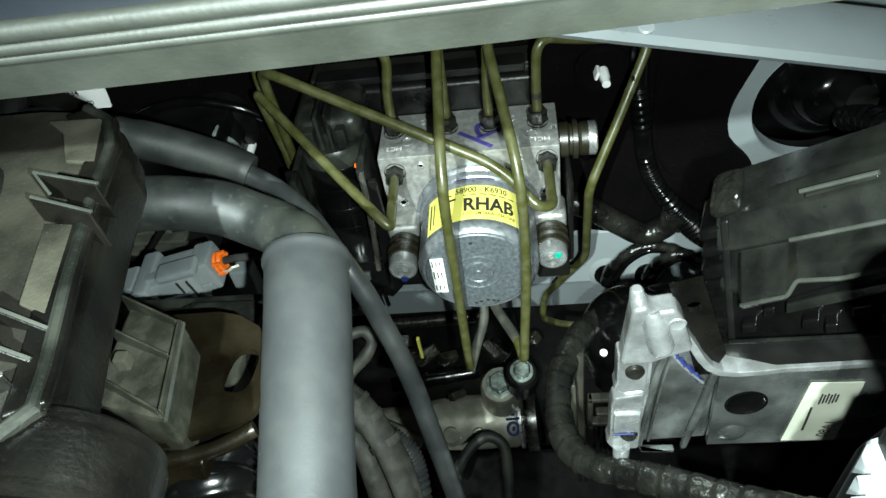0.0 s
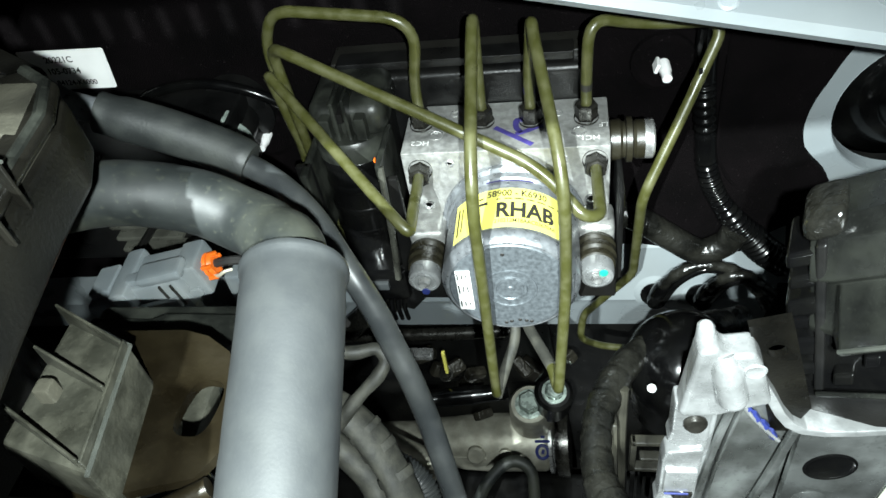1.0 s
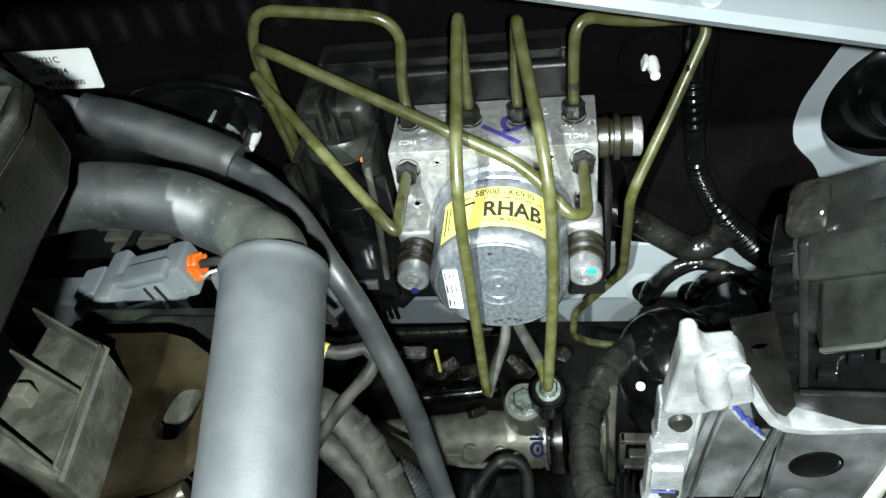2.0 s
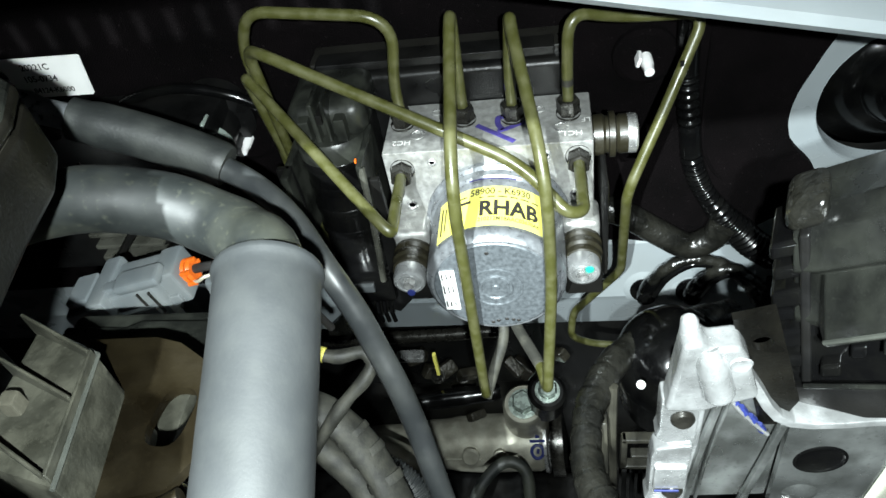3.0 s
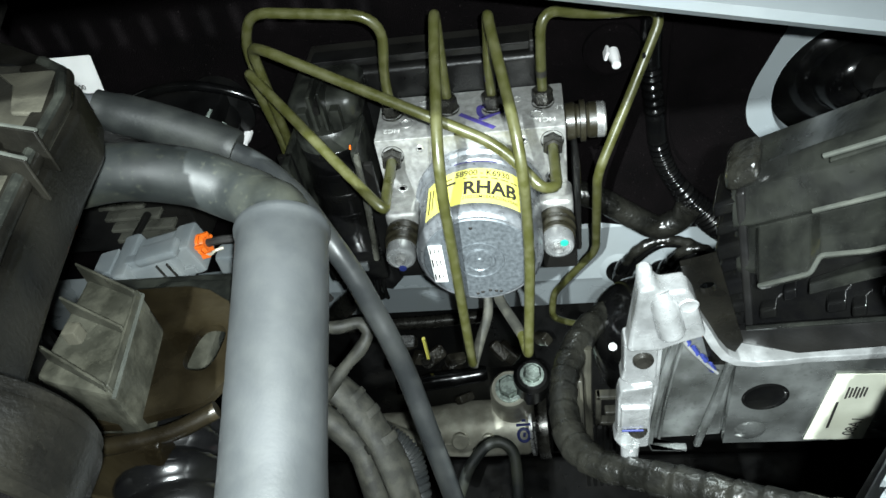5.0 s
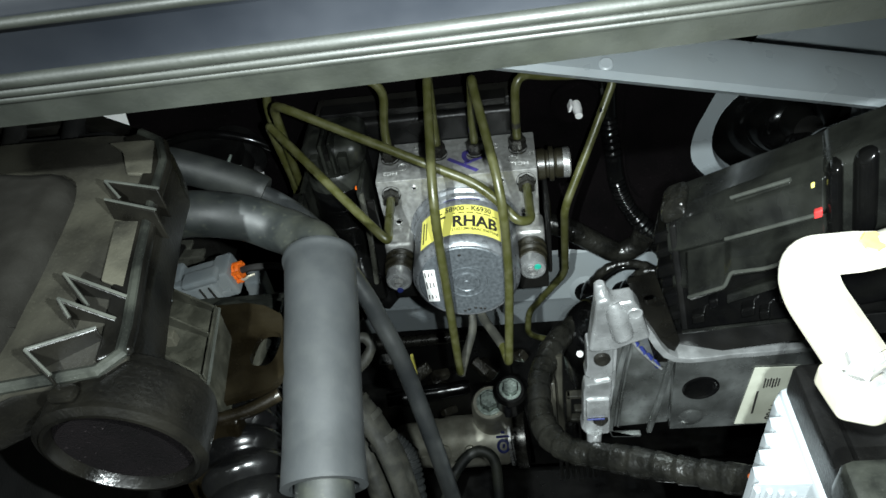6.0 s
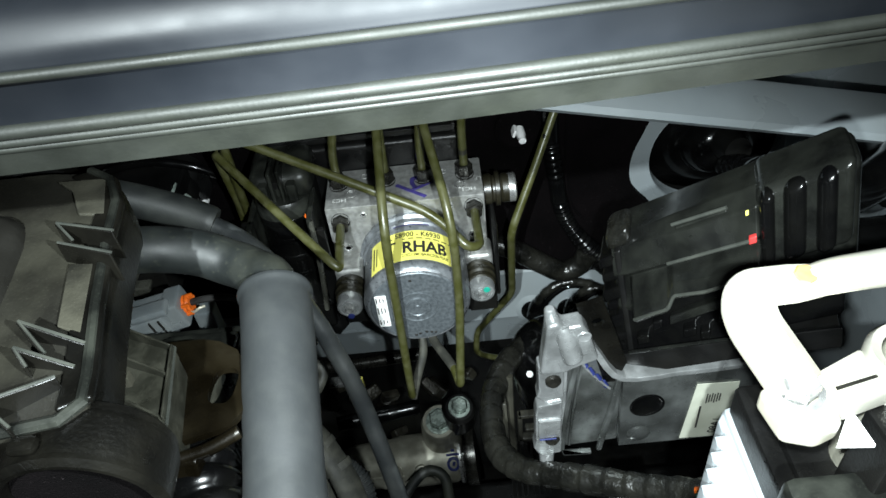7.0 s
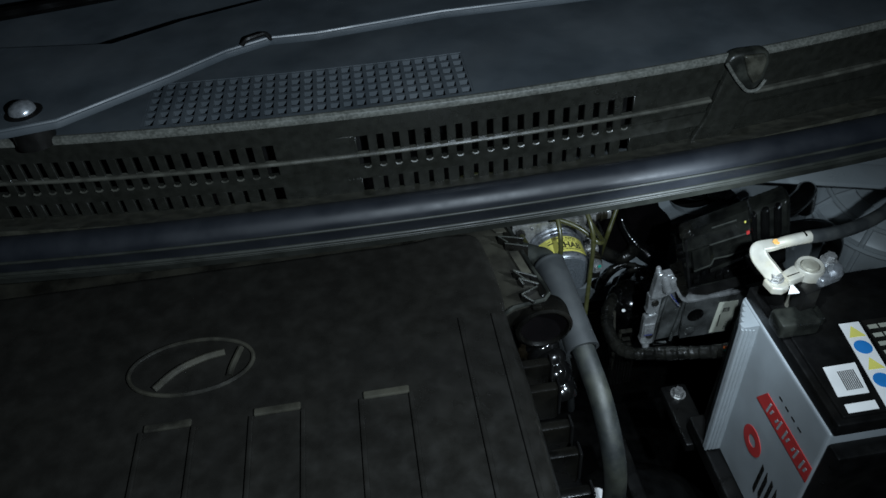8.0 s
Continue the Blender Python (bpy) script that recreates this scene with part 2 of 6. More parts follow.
def sweep(bm, pts, r, n=12, ring=None, caps=True):
    """A tube along the points; r is one radius, or one for each point; ring: a section of (a, b) in place of a circle."""
    pts = [vec(p) for p in pts]
    m = len(pts)
    rs = r if isinstance(r, (list, tuple)) else [r] * m
    tan = []
    for i in range(m):
        d = pts[min(i + 1, m - 1)] - pts[max(i - 1, 0)]
        tan.append(d.normalized())
    ref = Vector((0, 0, 1)) if abs(tan[0].z) < 0.9 else Vector((1, 0, 0))
    side = tan[0].cross(ref).normalized()
    rows = []
    for i in range(m):
        side = (side - tan[i] * side.dot(tan[i])).normalized()
        up = side.cross(tan[i])
        sec = ring or [(math.cos(2 * math.pi * j / n), math.sin(2 * math.pi * j / n)) for j in range(n)]
        rows.append([bm.verts.new(pts[i] + side * (a * rs[i]) + up * (b * rs[i])) for a, b in sec])
    c = len(rows[0])
    for i in range(m - 1):
        for j in range(c):
            bm.faces.new((rows[i][j], rows[i][(j + 1) % c], rows[i + 1][(j + 1) % c], rows[i + 1][j]))
    if caps:
        bm.faces.new(rows[0])
        bm.faces.new(rows[-1])
    return bm


def tube(pts, r, n=12, **k):
    return sweep(bmesh.new(), pts, r, n, **k)


def axes(direction):
    w = vec(direction).normalized()
    ref = Vector((0, 0, 1)) if abs(w.z) < 0.9 else Vector((1, 0, 0))
    u = ref.cross(w).normalized()
    return u, w.cross(u), w


def lathe(bm, profile, at, direction, n=28, phase=0.0):
    """Turns (radius, height) pairs round an axis."""
    u, v, w = axes(direction)
    o = vec(at)
    rows = []
    for r, h in profile:
        if r < 1e-5:
            rows.append([bm.verts.new(o + w * h)])
        else:
            rows.append([bm.verts.new(o + w * h + (u * math.cos(2 * math.pi * j / n + phase) + v * math.sin(2 * math.pi * j / n + phase)) * r) for j in range(n)])
    for a, b in zip(rows, rows[1:]):
        for j in range(n):
            k = (j + 1) % n
            if len(a) == 1 and len(b) == 1:
                continue
            if len(a) == 1:
                bm.faces.new((a[0], b[j], b[k]))
            elif len(b) == 1:
                bm.faces.new((a[j], a[k], b[0]))
            else:
                bm.faces.new((a[j], a[k], b[k], b[j]))
    return bm


def turned(profile, at, direction, n=28, phase=0.0):
    return lathe(bmesh.new(), profile, at, direction, n, phase)


def box(bm, lo, hi, bev=0.001, seg=2, m=None):
    """A bevelled box between two corners, turned by m about its middle."""
    lo, hi = vec(lo), vec(hi)
    c, s = (lo + hi) / 2, hi - lo
    tm = Matrix.Translation(c) @ (m or Matrix()) @ Matrix.Diagonal((*s, 1))
    made = bmesh.ops.create_cube(bm, size=1.0, matrix=tm)
    if bev:
        edges = list({e for v in made["verts"] for e in v.link_edges})
        bmesh.ops.bevel(bm, geom=edges, offset=min(bev, min(s) * 0.45), segments=seg, profile=0.5, affect="EDGES")
    return bm


def bx(lo, hi, bev=0.001, seg=2, m=None):
    return box(bmesh.new(), lo, hi, bev, seg, m)


def prism(bm, outline, origin, u, v, thick, bev=0.0, seg=2):
    """Extrudes a flat outline of (a, b) along u x v by thick."""
    o, u, v = vec(origin), vec(u), vec(v)
    w = u.cross(v).normalized()
    lower = [bm.verts.new(o + u * a + v * b) for a, b in outline]
    upper = [bm.verts.new(o + u * a + v * b + w * thick) for a, b in outline]
    n = len(outline)
    faces = [bm.faces.new(lower), bm.faces.new(upper)]
    for i in range(n):
        faces.append(bm.faces.new((lower[i], lower[(i + 1) % n], upper[(i + 1) % n], upper[i])))
    if bev:
        edges = list({e for f in faces for e in f.edges})
        bmesh.ops.recalc_face_normals(bm, faces=faces)
        bmesh.ops.bevel(bm, geom=edges, offset=bev, segments=seg, profile=0.5, affect="EDGES")
    return bm


def pr(outline, origin, u, v, thick, bev=0.0, seg=2):
    return prism(bmesh.new(), outline, origin, u, v, thick, bev, seg)


def holed(bm, outline, hole, centre, origin, u, v, thick, n=72):
    """A plate with one hole: hole(angle) gives the radius round centre; the outline is star-shaped about it."""
    o, u, v = vec(origin), vec(u), vec(v)
    w = u.cross(v).normalized()
    cx, cy = centre
    rows = [[], [], [], []]
    angles = sorted({round(2 * math.pi * i / n, 5) for i in range(n)} | {round(math.atan2(b - cy, a - cx) % (2 * math.pi), 5) for a, b in outline})
    for an in angles:
        d = Vector((math.cos(an), math.sin(an)))
        best = 0
        for (a, b), (c, e) in zip(outline, outline[1:] + outline[:1]):
            p, q = Vector((a - cx, b - cy)), Vector((c - cx, e - cy))
            s = q - p
            den = d.x * s.y - d.y * s.x
            if abs(den) < 1e-12:
                continue
            t = (p.x * s.y - p.y * s.x) / den
            k = (p.x * d.y - p.y * d.x) / den
            if t > 0 and -1e-4 <= k <= 1 + 1e-4:
                best = max(best, t)
        h = hole(an)
        for row, rad, lift in ((0, best, 0), (1, best, thick), (2, h, thick), (3, h, 0)):
            rows[row].append(bm.verts.new(o + u * (cx + d.x * rad) + v * (cy + d.y * rad) + w * lift))
    m = len(angles)
    for r in range(4):
        a, b = rows[r], rows[(r + 1) % 4]
        for i in range(m):
            j = (i + 1) % m
            bm.faces.new((a[i], a[j], b[j], b[i]))
    return bm


def hexhead(at, direction, r, h, washer=True, n=6):
    bm = bmesh.new()
    if washer:
        lathe(bm, [(0, 0), (r * 1.35, 0), (r * 1.35, h * 0.2), (r, h * 0.22)], at, direction, 24)
    lathe(bm, [(r, 0), (r, h * 0.85), (r * 0.86, h), (0, h)], at, direction, n)
    return bm


def lettering(text, size, place, bold=False):
    """Flat letters, each point (a, b) put in place by place(a, b, lift); returns a bmesh."""
    cu = bpy.data.curves.new("letters", "FONT")
    cu.body, cu.size, cu.extrude, cu.resolution_u = text, size, 0.0, 3
    if bold:
        cu.offset = size * (0.034 if size > 0.01 else 0.020)
    ob = bpy.data.objects.new("letters", cu)
    scene.collection.objects.link(ob)
    bpy.context.view_layer.update()
    me = bpy.data.meshes.new_from_object(ob.evaluated_get(bpy.context.evaluated_depsgraph_get()))
    bpy.data.objects.remove(ob)
    bm = bmesh.new()
    bm.from_mesh(me)
    bpy.data.meshes.remove(me)
    bmesh.ops.triangulate(bm, faces=bm.faces)
    for vtx in bm.verts:
        vtx.co = place(vtx.co.x, vtx.co.y)
    return bm


def flat(origin, u, v, lift=0.0003):
    o, u, v = vec(origin), vec(u).normalized(), vec(v).normalized()
    w = u.cross(v).normalized() * lift
    return lambda a, b: o + u * a + v * b + w


def sheet(bm, place, a0, a1, b0, b1, na=1, nb=1):
    """A grid of quads over (a, b), put in place by place()."""
    g = [[bm.verts.new(place(a0 + (a1 - a0) * i / na, b0 + (b1 - b0) * j / nb)) for j in range(nb + 1)] for i in range(na + 1)]
    for i in range(na):
        for j in range(nb):
            bm.faces.new((g[i][j], g[i + 1][j], g[i + 1][j + 1], g[i][j + 1]))
    return bm


X, Y, Z = Vector((1, 0, 0)), Vector((0, 1, 0)), Vector((0, 0, 1))

# ---- setting: floor, garage, bulkhead, body panels, cowl ----
solo("floor", bx((-3.5, -4.0, -0.1), (3.5, 2.5, 0.0), 0), CONCRETE, "bare concrete garage floor under the car", "floor", kind="structure")
solo("ceiling", bx((-3.5, -4.0, 2.7), (3.5, 2.5, 2.8), 0), PLASTER, "plain plaster garage ceiling in the dark", "ceiling", kind="structure")
solo("wall_south", bx((-3.5, -4.1, 0), (3.5, -4.0, 2.7), 0), PLASTER, "plain plaster garage wall in the dark", "wall", kind="structure")
solo("wall_north", bx((-3.5, 2.5, 0), (3.5, 2.6, 2.7), 0), PLASTER, "plain plaster garage wall in the dark", "wall", kind="structure")
solo("wall_west", bx((-3.6, -4.0, 0), (-3.5, 2.5, 2.7), 0), PLASTER, "plain plaster garage wall in the dark", "wall", kind="structure")
solo("wall_east", bx((3.5, -4.0, 0), (3.6, 2.5, 2.7), 0), PLASTER, "plain plaster garage wall in the dark", "wall", kind="structure")


def felt_mat_sheet():
    """Padded bulkhead insulation with a waved face and a cut right edge."""
    bm = bmesh.new()
    nx, nz = 100, 90

    EDGE_LINE = [(p.x, p.y) for p in smooth([(0.60, 0.2255, 0), (0.685, 0.2262, 0), (0.708, 0.2258, 0), (0.720, 0.2235, 0), (0.730, 0.2175, 0), (0.740, 0.2085, 0), (0.752, 0.2005, 0), (0.769, 0.1960, 0), (0.785, 0.1970, 0), (0.805, 0.2030, 0), (0.831, 0.2138, 0), (0.87, 0.235, 0), (1.13, 0.40, 0)], 6)]

    def right(z):
        for (za, xa), (zb, xb) in zip(EDGE_LINE, EDGE_LINE[1:]):
            if z <= zb:
                k = (z - za) / (zb - za)
                return xa + (xb - xa) * k
        return 0.40

    def low(x):
        return 0.685 - 0.03 * max(0.0, min(1, (x - 0.06) / 0.1)) - 0.03 * max(0.0, min(1, (-x - 0.08) / 0.1))

    rows = []
    for j in range(nz + 1):
        row = []
        for i in range(nx + 1):
            q, s = i / nx, j / nz
            z0 = low(-0.75 + 0.94 * q)
            z = z0 + (1.12 - z0) * s
            x = -0.75 + (right(z) + 0.75) * q
            y = 0.0885 + 0.004 * noise.noise(Vector((x * 9, z * 9, 0.3))) + 0.0012 * noise.noise(Vector((x * 45, z * 45, 1.3)))
            k = max(0.0, (q - 0.89) / 0.11)
            y += 0.0235 * k * k * (3 - 2 * k)
            row.append(bm.verts.new((x, y, z)))
        rows.append(row)
    for j in range(nz):
        for i in range(nx):
            bm.faces.new((rows[j][i], rows[j][i + 1], rows[j + 1][i + 1], rows[j + 1][i]))
    edge = bmesh.ops.extrude_edge_only(bm, edges=[e for e in bm.edges if e.is_boundary])
    for g in edge["geom"]:
        if isinstance(g, bmesh.types.BMVert):
            g.co.y = 0.1195
    return bm


solo("bulkhead_insulation", felt_mat_sheet(), FELT, "black speckled felt insulation mat lining the bulkhead", "insulation mat", kind="structure")

# painted bulkhead panel below the mat: a leaning face, a crease, a receding lower face
bm = bmesh.new()
prof = [(0.1215, 0.78), (0.1205, 0.700), (0.0990, 0.668), (0.094, 0.63), (0.0925, 0.612), (0.096, 0.603), (0.108, 0.56), (0.120, 0.552), (0.19, 0.552), (0.19, 0.78)]
prism(bm, prof, (-0.75, 0, 0), Y, Z, 0.95)
solo("bulkhead_panel", bm, BODY, "pale grey painted lower bulkhead panel with a pressed crease", "body panel", kind="structure", angle=25)
bm = bmesh.new()
for x in (0.1045, 0.1410):
    lathe(bm, [(0.0185, 0.000), (0.0185, 0.0015), (0.0125, 0.0045), (0.0, 0.0045)], (x, 0.0955, 0.620 - (x - 0.105) * 0.17), (0, -1, 0.05), 30)
solo("pressed_bosses", bm, BODY, "round pressed bosses on the grey bulkhead panel", "panel boss", kind="structure")
solo("rear_bulkhead", bx((-0.75, 0.19, 0.0), (0.75, 0.23, 1.12), 0), PLASTIC, "black rear bulkhead sheet", "bulkhead", kind="structure")
solo("fender_wall_east", bx((0.70, -1.25, 0.25), (0.73, 0.19, 1.0), 0.004), BODY, "pale grey painted inner fender", "fender", kind="structure")
solo("fender_wall_west", bx((-0.78, -1.25, 0.25), (-0.75, 0.19, 1.0), 0.004), BODY, "pale grey painted inner fender", "fender", kind="structure")
solo("front_crossmember", bx((-0.78, -1.29, 0.25), (0.73, -1.25, 0.98), 0.006), PLASTIC, "black front crossmember of the engine bay", "crossmember", kind="structure")


def side_panel():
    """The grey panel beside the mat with a round opening."""
    bm = bmesh.new()
    out = [(0.16, 0.60), (0.70, 0.60), (0.70, 0.93), (0.16, 0.93)]
    holed(bm, out, lambda a: 1 / math.sqrt((math.cos(a) / 0.0622) ** 2 + (math.sin(a) / 0.0595) ** 2), (0.277, 0.775), (0, 0.124, 0), X, Z, 0.004, 64)
    rows = []
    for k, dy in ((1.0, -0.0055), (0.985, -0.0058), (0.97, -0.004), (0.96, 0.010)):
        rows.append([bm.verts.new((0.277 + 0.0622 * k * math.cos(math.pi * i / 28), 0.1255 + dy, 0.775 + 0.0595 * k * math.sin(math.pi * i / 28))) for i in range(56)])
    for r0, r1 in zip(rows, rows[1:]):
        for i in range(56):
            bm.faces.new((r0[i], r0[(i + 1) % 56], r1[(i + 1) % 56], r1[i]))
    return bm


solo("strut_panel", side_panel(), BODY, "pale grey painted panel with a large round opening", "body panel", kind="structure")
solo("strut_panel_step", pr([(0.1195, 0.7090), (0.1165, 0.7075), (0.1160, 0.6960), (0.1130, 0.6900), (0.1090, 0.6880), (0.1050, 0.60), (0.1195, 0.60)], (0.2275, 0, 0), Y, Z, 0.46), BODY, "pale grey pressed step below the round opening", "body panel", kind="structure", angle=20)
g = thing("booster_grommet", (0.27, 0.15, 0.77), "glossy black round rubber grommet filling the panel opening", "grommet")
part("boot", turned([(0.066, -0.02), (0.061, -0.012), (0.053, -0.006), (0.046, 0.004), (0.038, 0.010), (0.030, 0.012), (0.024, 0.024), (0.016, 0.030), (0, 0.030)], (0.278, 0.145, 0.774), (0, -1, 0.06), 40), GLOSSBLACK, g)
part("collar", turned([(0.013, 0.02), (0.015, 0.034), (0.012, 0.04), (0.012, 0.052), (0, 0.052)], (0.280, 0.145, 0.780), (0.1, -1, 0.25), 24), PLASTIC, g)


# strut tower dome with its rim, right of the bay
def tower():
    bm = bmesh.new()
    prof = [(0.135, -0.30), (0.130, -0.03), (0.120, 0.0), (0.095, 0.016), (0.070, 0.020), (0.062, 0.012), (0.045, 0.012), (0, 0.012)]
    lathe(bm, prof, (0.52, 0.02, 0.80), (-0.1, -0.2, 1), 48)
    return bm


strut = solo("strut_tower", tower(), BODY, "pale grey painted strut tower with a stepped ribbed top", "strut tower", kind="structure")
up = Vector((-0.1, -0.2, 1)).normalized()
side = up.cross(Y).normalized()
fore = side.cross(up)
for rad, lift in ((0.125, -0.008), (0.100, 0.0155)):
    part("seam", tube([Vector((0.52, 0.02, 0.80)) + up * lift + (side * math.cos(math.pi * i / 24) + fore * math.sin(math.pi * i / 24)) * rad for i in range(49)], 0.0035, 8, caps=False), BODY, strut)
for i in range(9):
    d = side * math.cos(math.pi * i / 4.5) + fore * math.sin(math.pi * i / 4.5)
    part("rib", tube([Vector((0.52, 0.02, 0.80)) + up * h + d * r for r, h in ((0.070, 0.020), (0.095, 0.016), (0.120, 0.0), (0.129, -0.03), (0.131, -0.10))], 0.0040, 8), BODY, strut)
solo("fender_ledge", bx((0.60, -1.2, 0.84), (0.70, 0.12, 0.865), 0.006), BODY, "pale grey painted fender ledge", "body panel", kind="structure")

# cowl side beam: a long folded painted ledge running down to the fender
bm = bmesh.new()
a, b = Vector((-0.06, -0.05, 0.9835)), Vector((0.66, -0.05, 0.815))
d = (b - a).normalized()
sec = [(-0.050, 0.000), (-0.0485, 0.0045), (-0.036, 0.0110), (-0.018, 0.0145), (-0.0140, 0.0145), (-0.0125, 0.0080), (-0.020, 0.0040), (-0.046, -0.004)]
rows = []
for q in (0, 0.25, 0.5, 0.75, 1):
    p = a + (b - a) * q
    rows.append([bm.verts.new((p.x, s, p.z + h)) for s, h in sec])
for r0, r1 in zip(rows, rows[1:]):
    for i in range(len(sec)):
        k = (i + 1) % len(sec)
        bm.faces.new((r0[i], r0[k], r1[k], r1[i]))
bm.faces.new(rows[0])
bm.faces.new(rows[-1])
beam = solo("cowl_side_beam", bm, BODY, "pale grey painted cowl side beam with a round plug", "body beam", kind="structure", angle=30)
part("plug", turned([(0.0044, 0), (0.0044, 0.0012), (0.0034, 0.002), (0, 0.002)], (0.098, -0.0445, 0.9525), (0.0, -0.45, 0.9), 24), BATCASE, beam, "round pale grey plug")


# ---- cowl: seal, slotted wall, shelf with mesh, nozzle ----
def bow(x):
    """How far the cowl wall swings back from its middle."""
    return 0.211 * (x + 0.166) ** 2


def seal_line(x):
    """The seal's swing back and its fall towards the fender."""
    return 0.180 * (x + 0.166) ** 2, -0.045 * (x + 0.166) ** 2


def along(profile, x0=-0.75, x1=0.56, n=36, closed=True, seal=False):
    """A section of (y, z) carried across the car on the cowl's line or the seal's."""
    bm = bmesh.new()
    rows = []
    for i in range(n + 1):
        x = x0 + (x1 - x0) * i / n
        dy, dz = seal_line(x) if seal else (bow(x), 0.0)
        rows.append([bm.verts.new((x, y + dy, z + dz)) for y, z in profile])
    c = len(profile)
    for r0, r1 in zip(rows, rows[1:]):
        for i in range(c if closed else c - 1):
            k = (i + 1) % c
            bm.faces.new((r0[i], r0[k], r1[k], r1[i]))
    if closed:
        bm.faces.new(rows[0])
        bm.faces.new(rows[-1])
    return bm


hood_seal = thing("hood_seal", (0, -0.25, 1.1), "black rubber hood seal with a hollow bulb along the cowl", "rubber seal")
dome = [p.to_2d() for p in smooth([(-0.2690, 1.1095, 0), (-0.2680, 1.1150, 0), (-0.2635, 1.1205, 0), (-0.2565, 1.1230, 0), (-0.2490, 1.1215, 0), (-0.2435, 1.1170, 0), (-0.2410, 1.1105, 0)], 5)]
part("bulb", along([tuple(p) for p in dome] + [(-0.2410, 1.0920), (-0.2610, 1.0920), (-0.2660, 1.1060)], n=60, seal=True), SEALRUBBER, hood_seal, angle=50)
part("band", along([(-0.2694, 1.1090), (-0.2670, 1.1035), (-0.2650, 1.0975), (-0.2640, 1.0925), (-0.2590, 1.0925), (-0.2630, 1.1090)], n=60, seal=True), SEALRUBBER, hood_seal, "smooth dark face under the bulb", angle=40)
part("base", along([(-0.2642, 1.0885), (-0.2615, 1.0830), (-0.2590, 1.0768), (-0.2570, 1.0758), (-0.2440, 1.0760), (-0.2430, 1.0930), (-0.2600, 1.0930)], n=60, seal=True), SEALBASE, hood_seal, "dusty rubber skirt of the seal", angle=20)
for y, z, r in ((-0.2693, 1.1088, 0.0014), (-0.2645, 1.0925, 0.0019), (-0.2640, 1.0893, 0.0013), (-0.2630, 1.0868, 0.0010)):
    ring8 = [(y + r * math.cos(math.pi * i / 6), z + r * math.sin(math.pi * i / 6)) for i in range(12)]
    part("ridge", along(ring8, n=60, seal=True), SEALBASE, hood_seal, "fine ridge along the seal", angle=60)

WY = -0.2125
cowl = thing("cowl_panel", (0, -0.2, 1.15), "black plastic cowl panel with slotted wall and mesh grille", "cowl panel")
part("flange", along([(-0.2440, 1.1130), (-0.2330, 1.1085), (-0.2200, 1.1035), (-0.2095, 1.1010), (-0.2095, 1.0980), (-0.2300, 1.0960), (-0.2440, 1.0960)], n=48), DUSTFLANGE, cowl, "dusty flange behind the seal")
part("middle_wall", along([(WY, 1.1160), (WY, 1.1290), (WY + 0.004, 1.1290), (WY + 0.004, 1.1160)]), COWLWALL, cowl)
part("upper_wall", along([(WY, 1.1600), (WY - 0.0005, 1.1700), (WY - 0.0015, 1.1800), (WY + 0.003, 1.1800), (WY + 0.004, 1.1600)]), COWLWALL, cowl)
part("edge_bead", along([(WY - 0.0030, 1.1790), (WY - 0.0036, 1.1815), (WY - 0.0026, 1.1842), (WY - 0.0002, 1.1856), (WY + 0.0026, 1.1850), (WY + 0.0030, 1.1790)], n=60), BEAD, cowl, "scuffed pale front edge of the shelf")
part("cavity_wall", along([(WY + 0.022, 1.10), (WY + 0.022, 1.180), (WY + 0.025, 1.180), (WY + 0.025, 1.10)]), PLASTIC, cowl)
# The rail's gloss line is put into its paler plastic.
for x0, x1 in ((-0.75, 0.081), (0.124, 0.56)):
    part("rail", along([(WY - 0.0026, 1.1402), (WY - 0.0030, 1.1416), (WY - 0.0018, 1.1430), (WY + 0.0030, 1.1430), (WY + 0.0030, 1.1400)], x0, x1, 30), PALEEDGE, cowl, "thin moulded rail across the slots")


def wall_piece(x0, x1, z0, z1):
    bm = bmesh.new()
    y0, y1 = bow(x0), bow(x1)
    prism(bm, [(x0, y0), (x1, y1), (x1, y1 + 0.004), (x0, y0 + 0.004)], (0, WY, z0), X, Y, z1 - z0, 0.0006, 1)
    return bm


for lo, hi in ((0.0065, 0.28), (0.28, 0.55), (-0.308, -0.238), (-0.75, -0.555)):
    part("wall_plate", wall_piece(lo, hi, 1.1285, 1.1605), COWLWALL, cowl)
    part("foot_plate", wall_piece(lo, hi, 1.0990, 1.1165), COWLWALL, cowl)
for lo, hi, count in ((-0.238, 0.0065, 18), (-0.555, -0.308, 18)):
    step = (hi - lo) / count
    for i in range(count + 1):
        x = lo + step * i
        if 0 < i < count:
            part("slat", wall_piece(x - step * 0.29, x + step * 0.29, 1.1285, 1.1605), COWLWALL, cowl)
            part("tooth", wall_piece(x - step * 0.36, x + step * 0.36, 1.0990, 1.1165), COWLWALL, cowl)
        if i < count:
            m = x + step / 2
            # Paler lip holds the glint at the slot's foot in its colour.
            part("slot_lip", tube([(m - step * 0.22, WY + bow(m) - 0.0006, 1.1292), (m - step * 0.10, WY + bow(m) - 0.0010, 1.1280), (m + step * 0.10, WY + bow(m) - 0.0010, 1.1280), (m + step * 0.22, WY + bow(m) - 0.0006, 1.1292)], 0.0010, 6), PALEEDGE, cowl, "rounded lip under a slot")

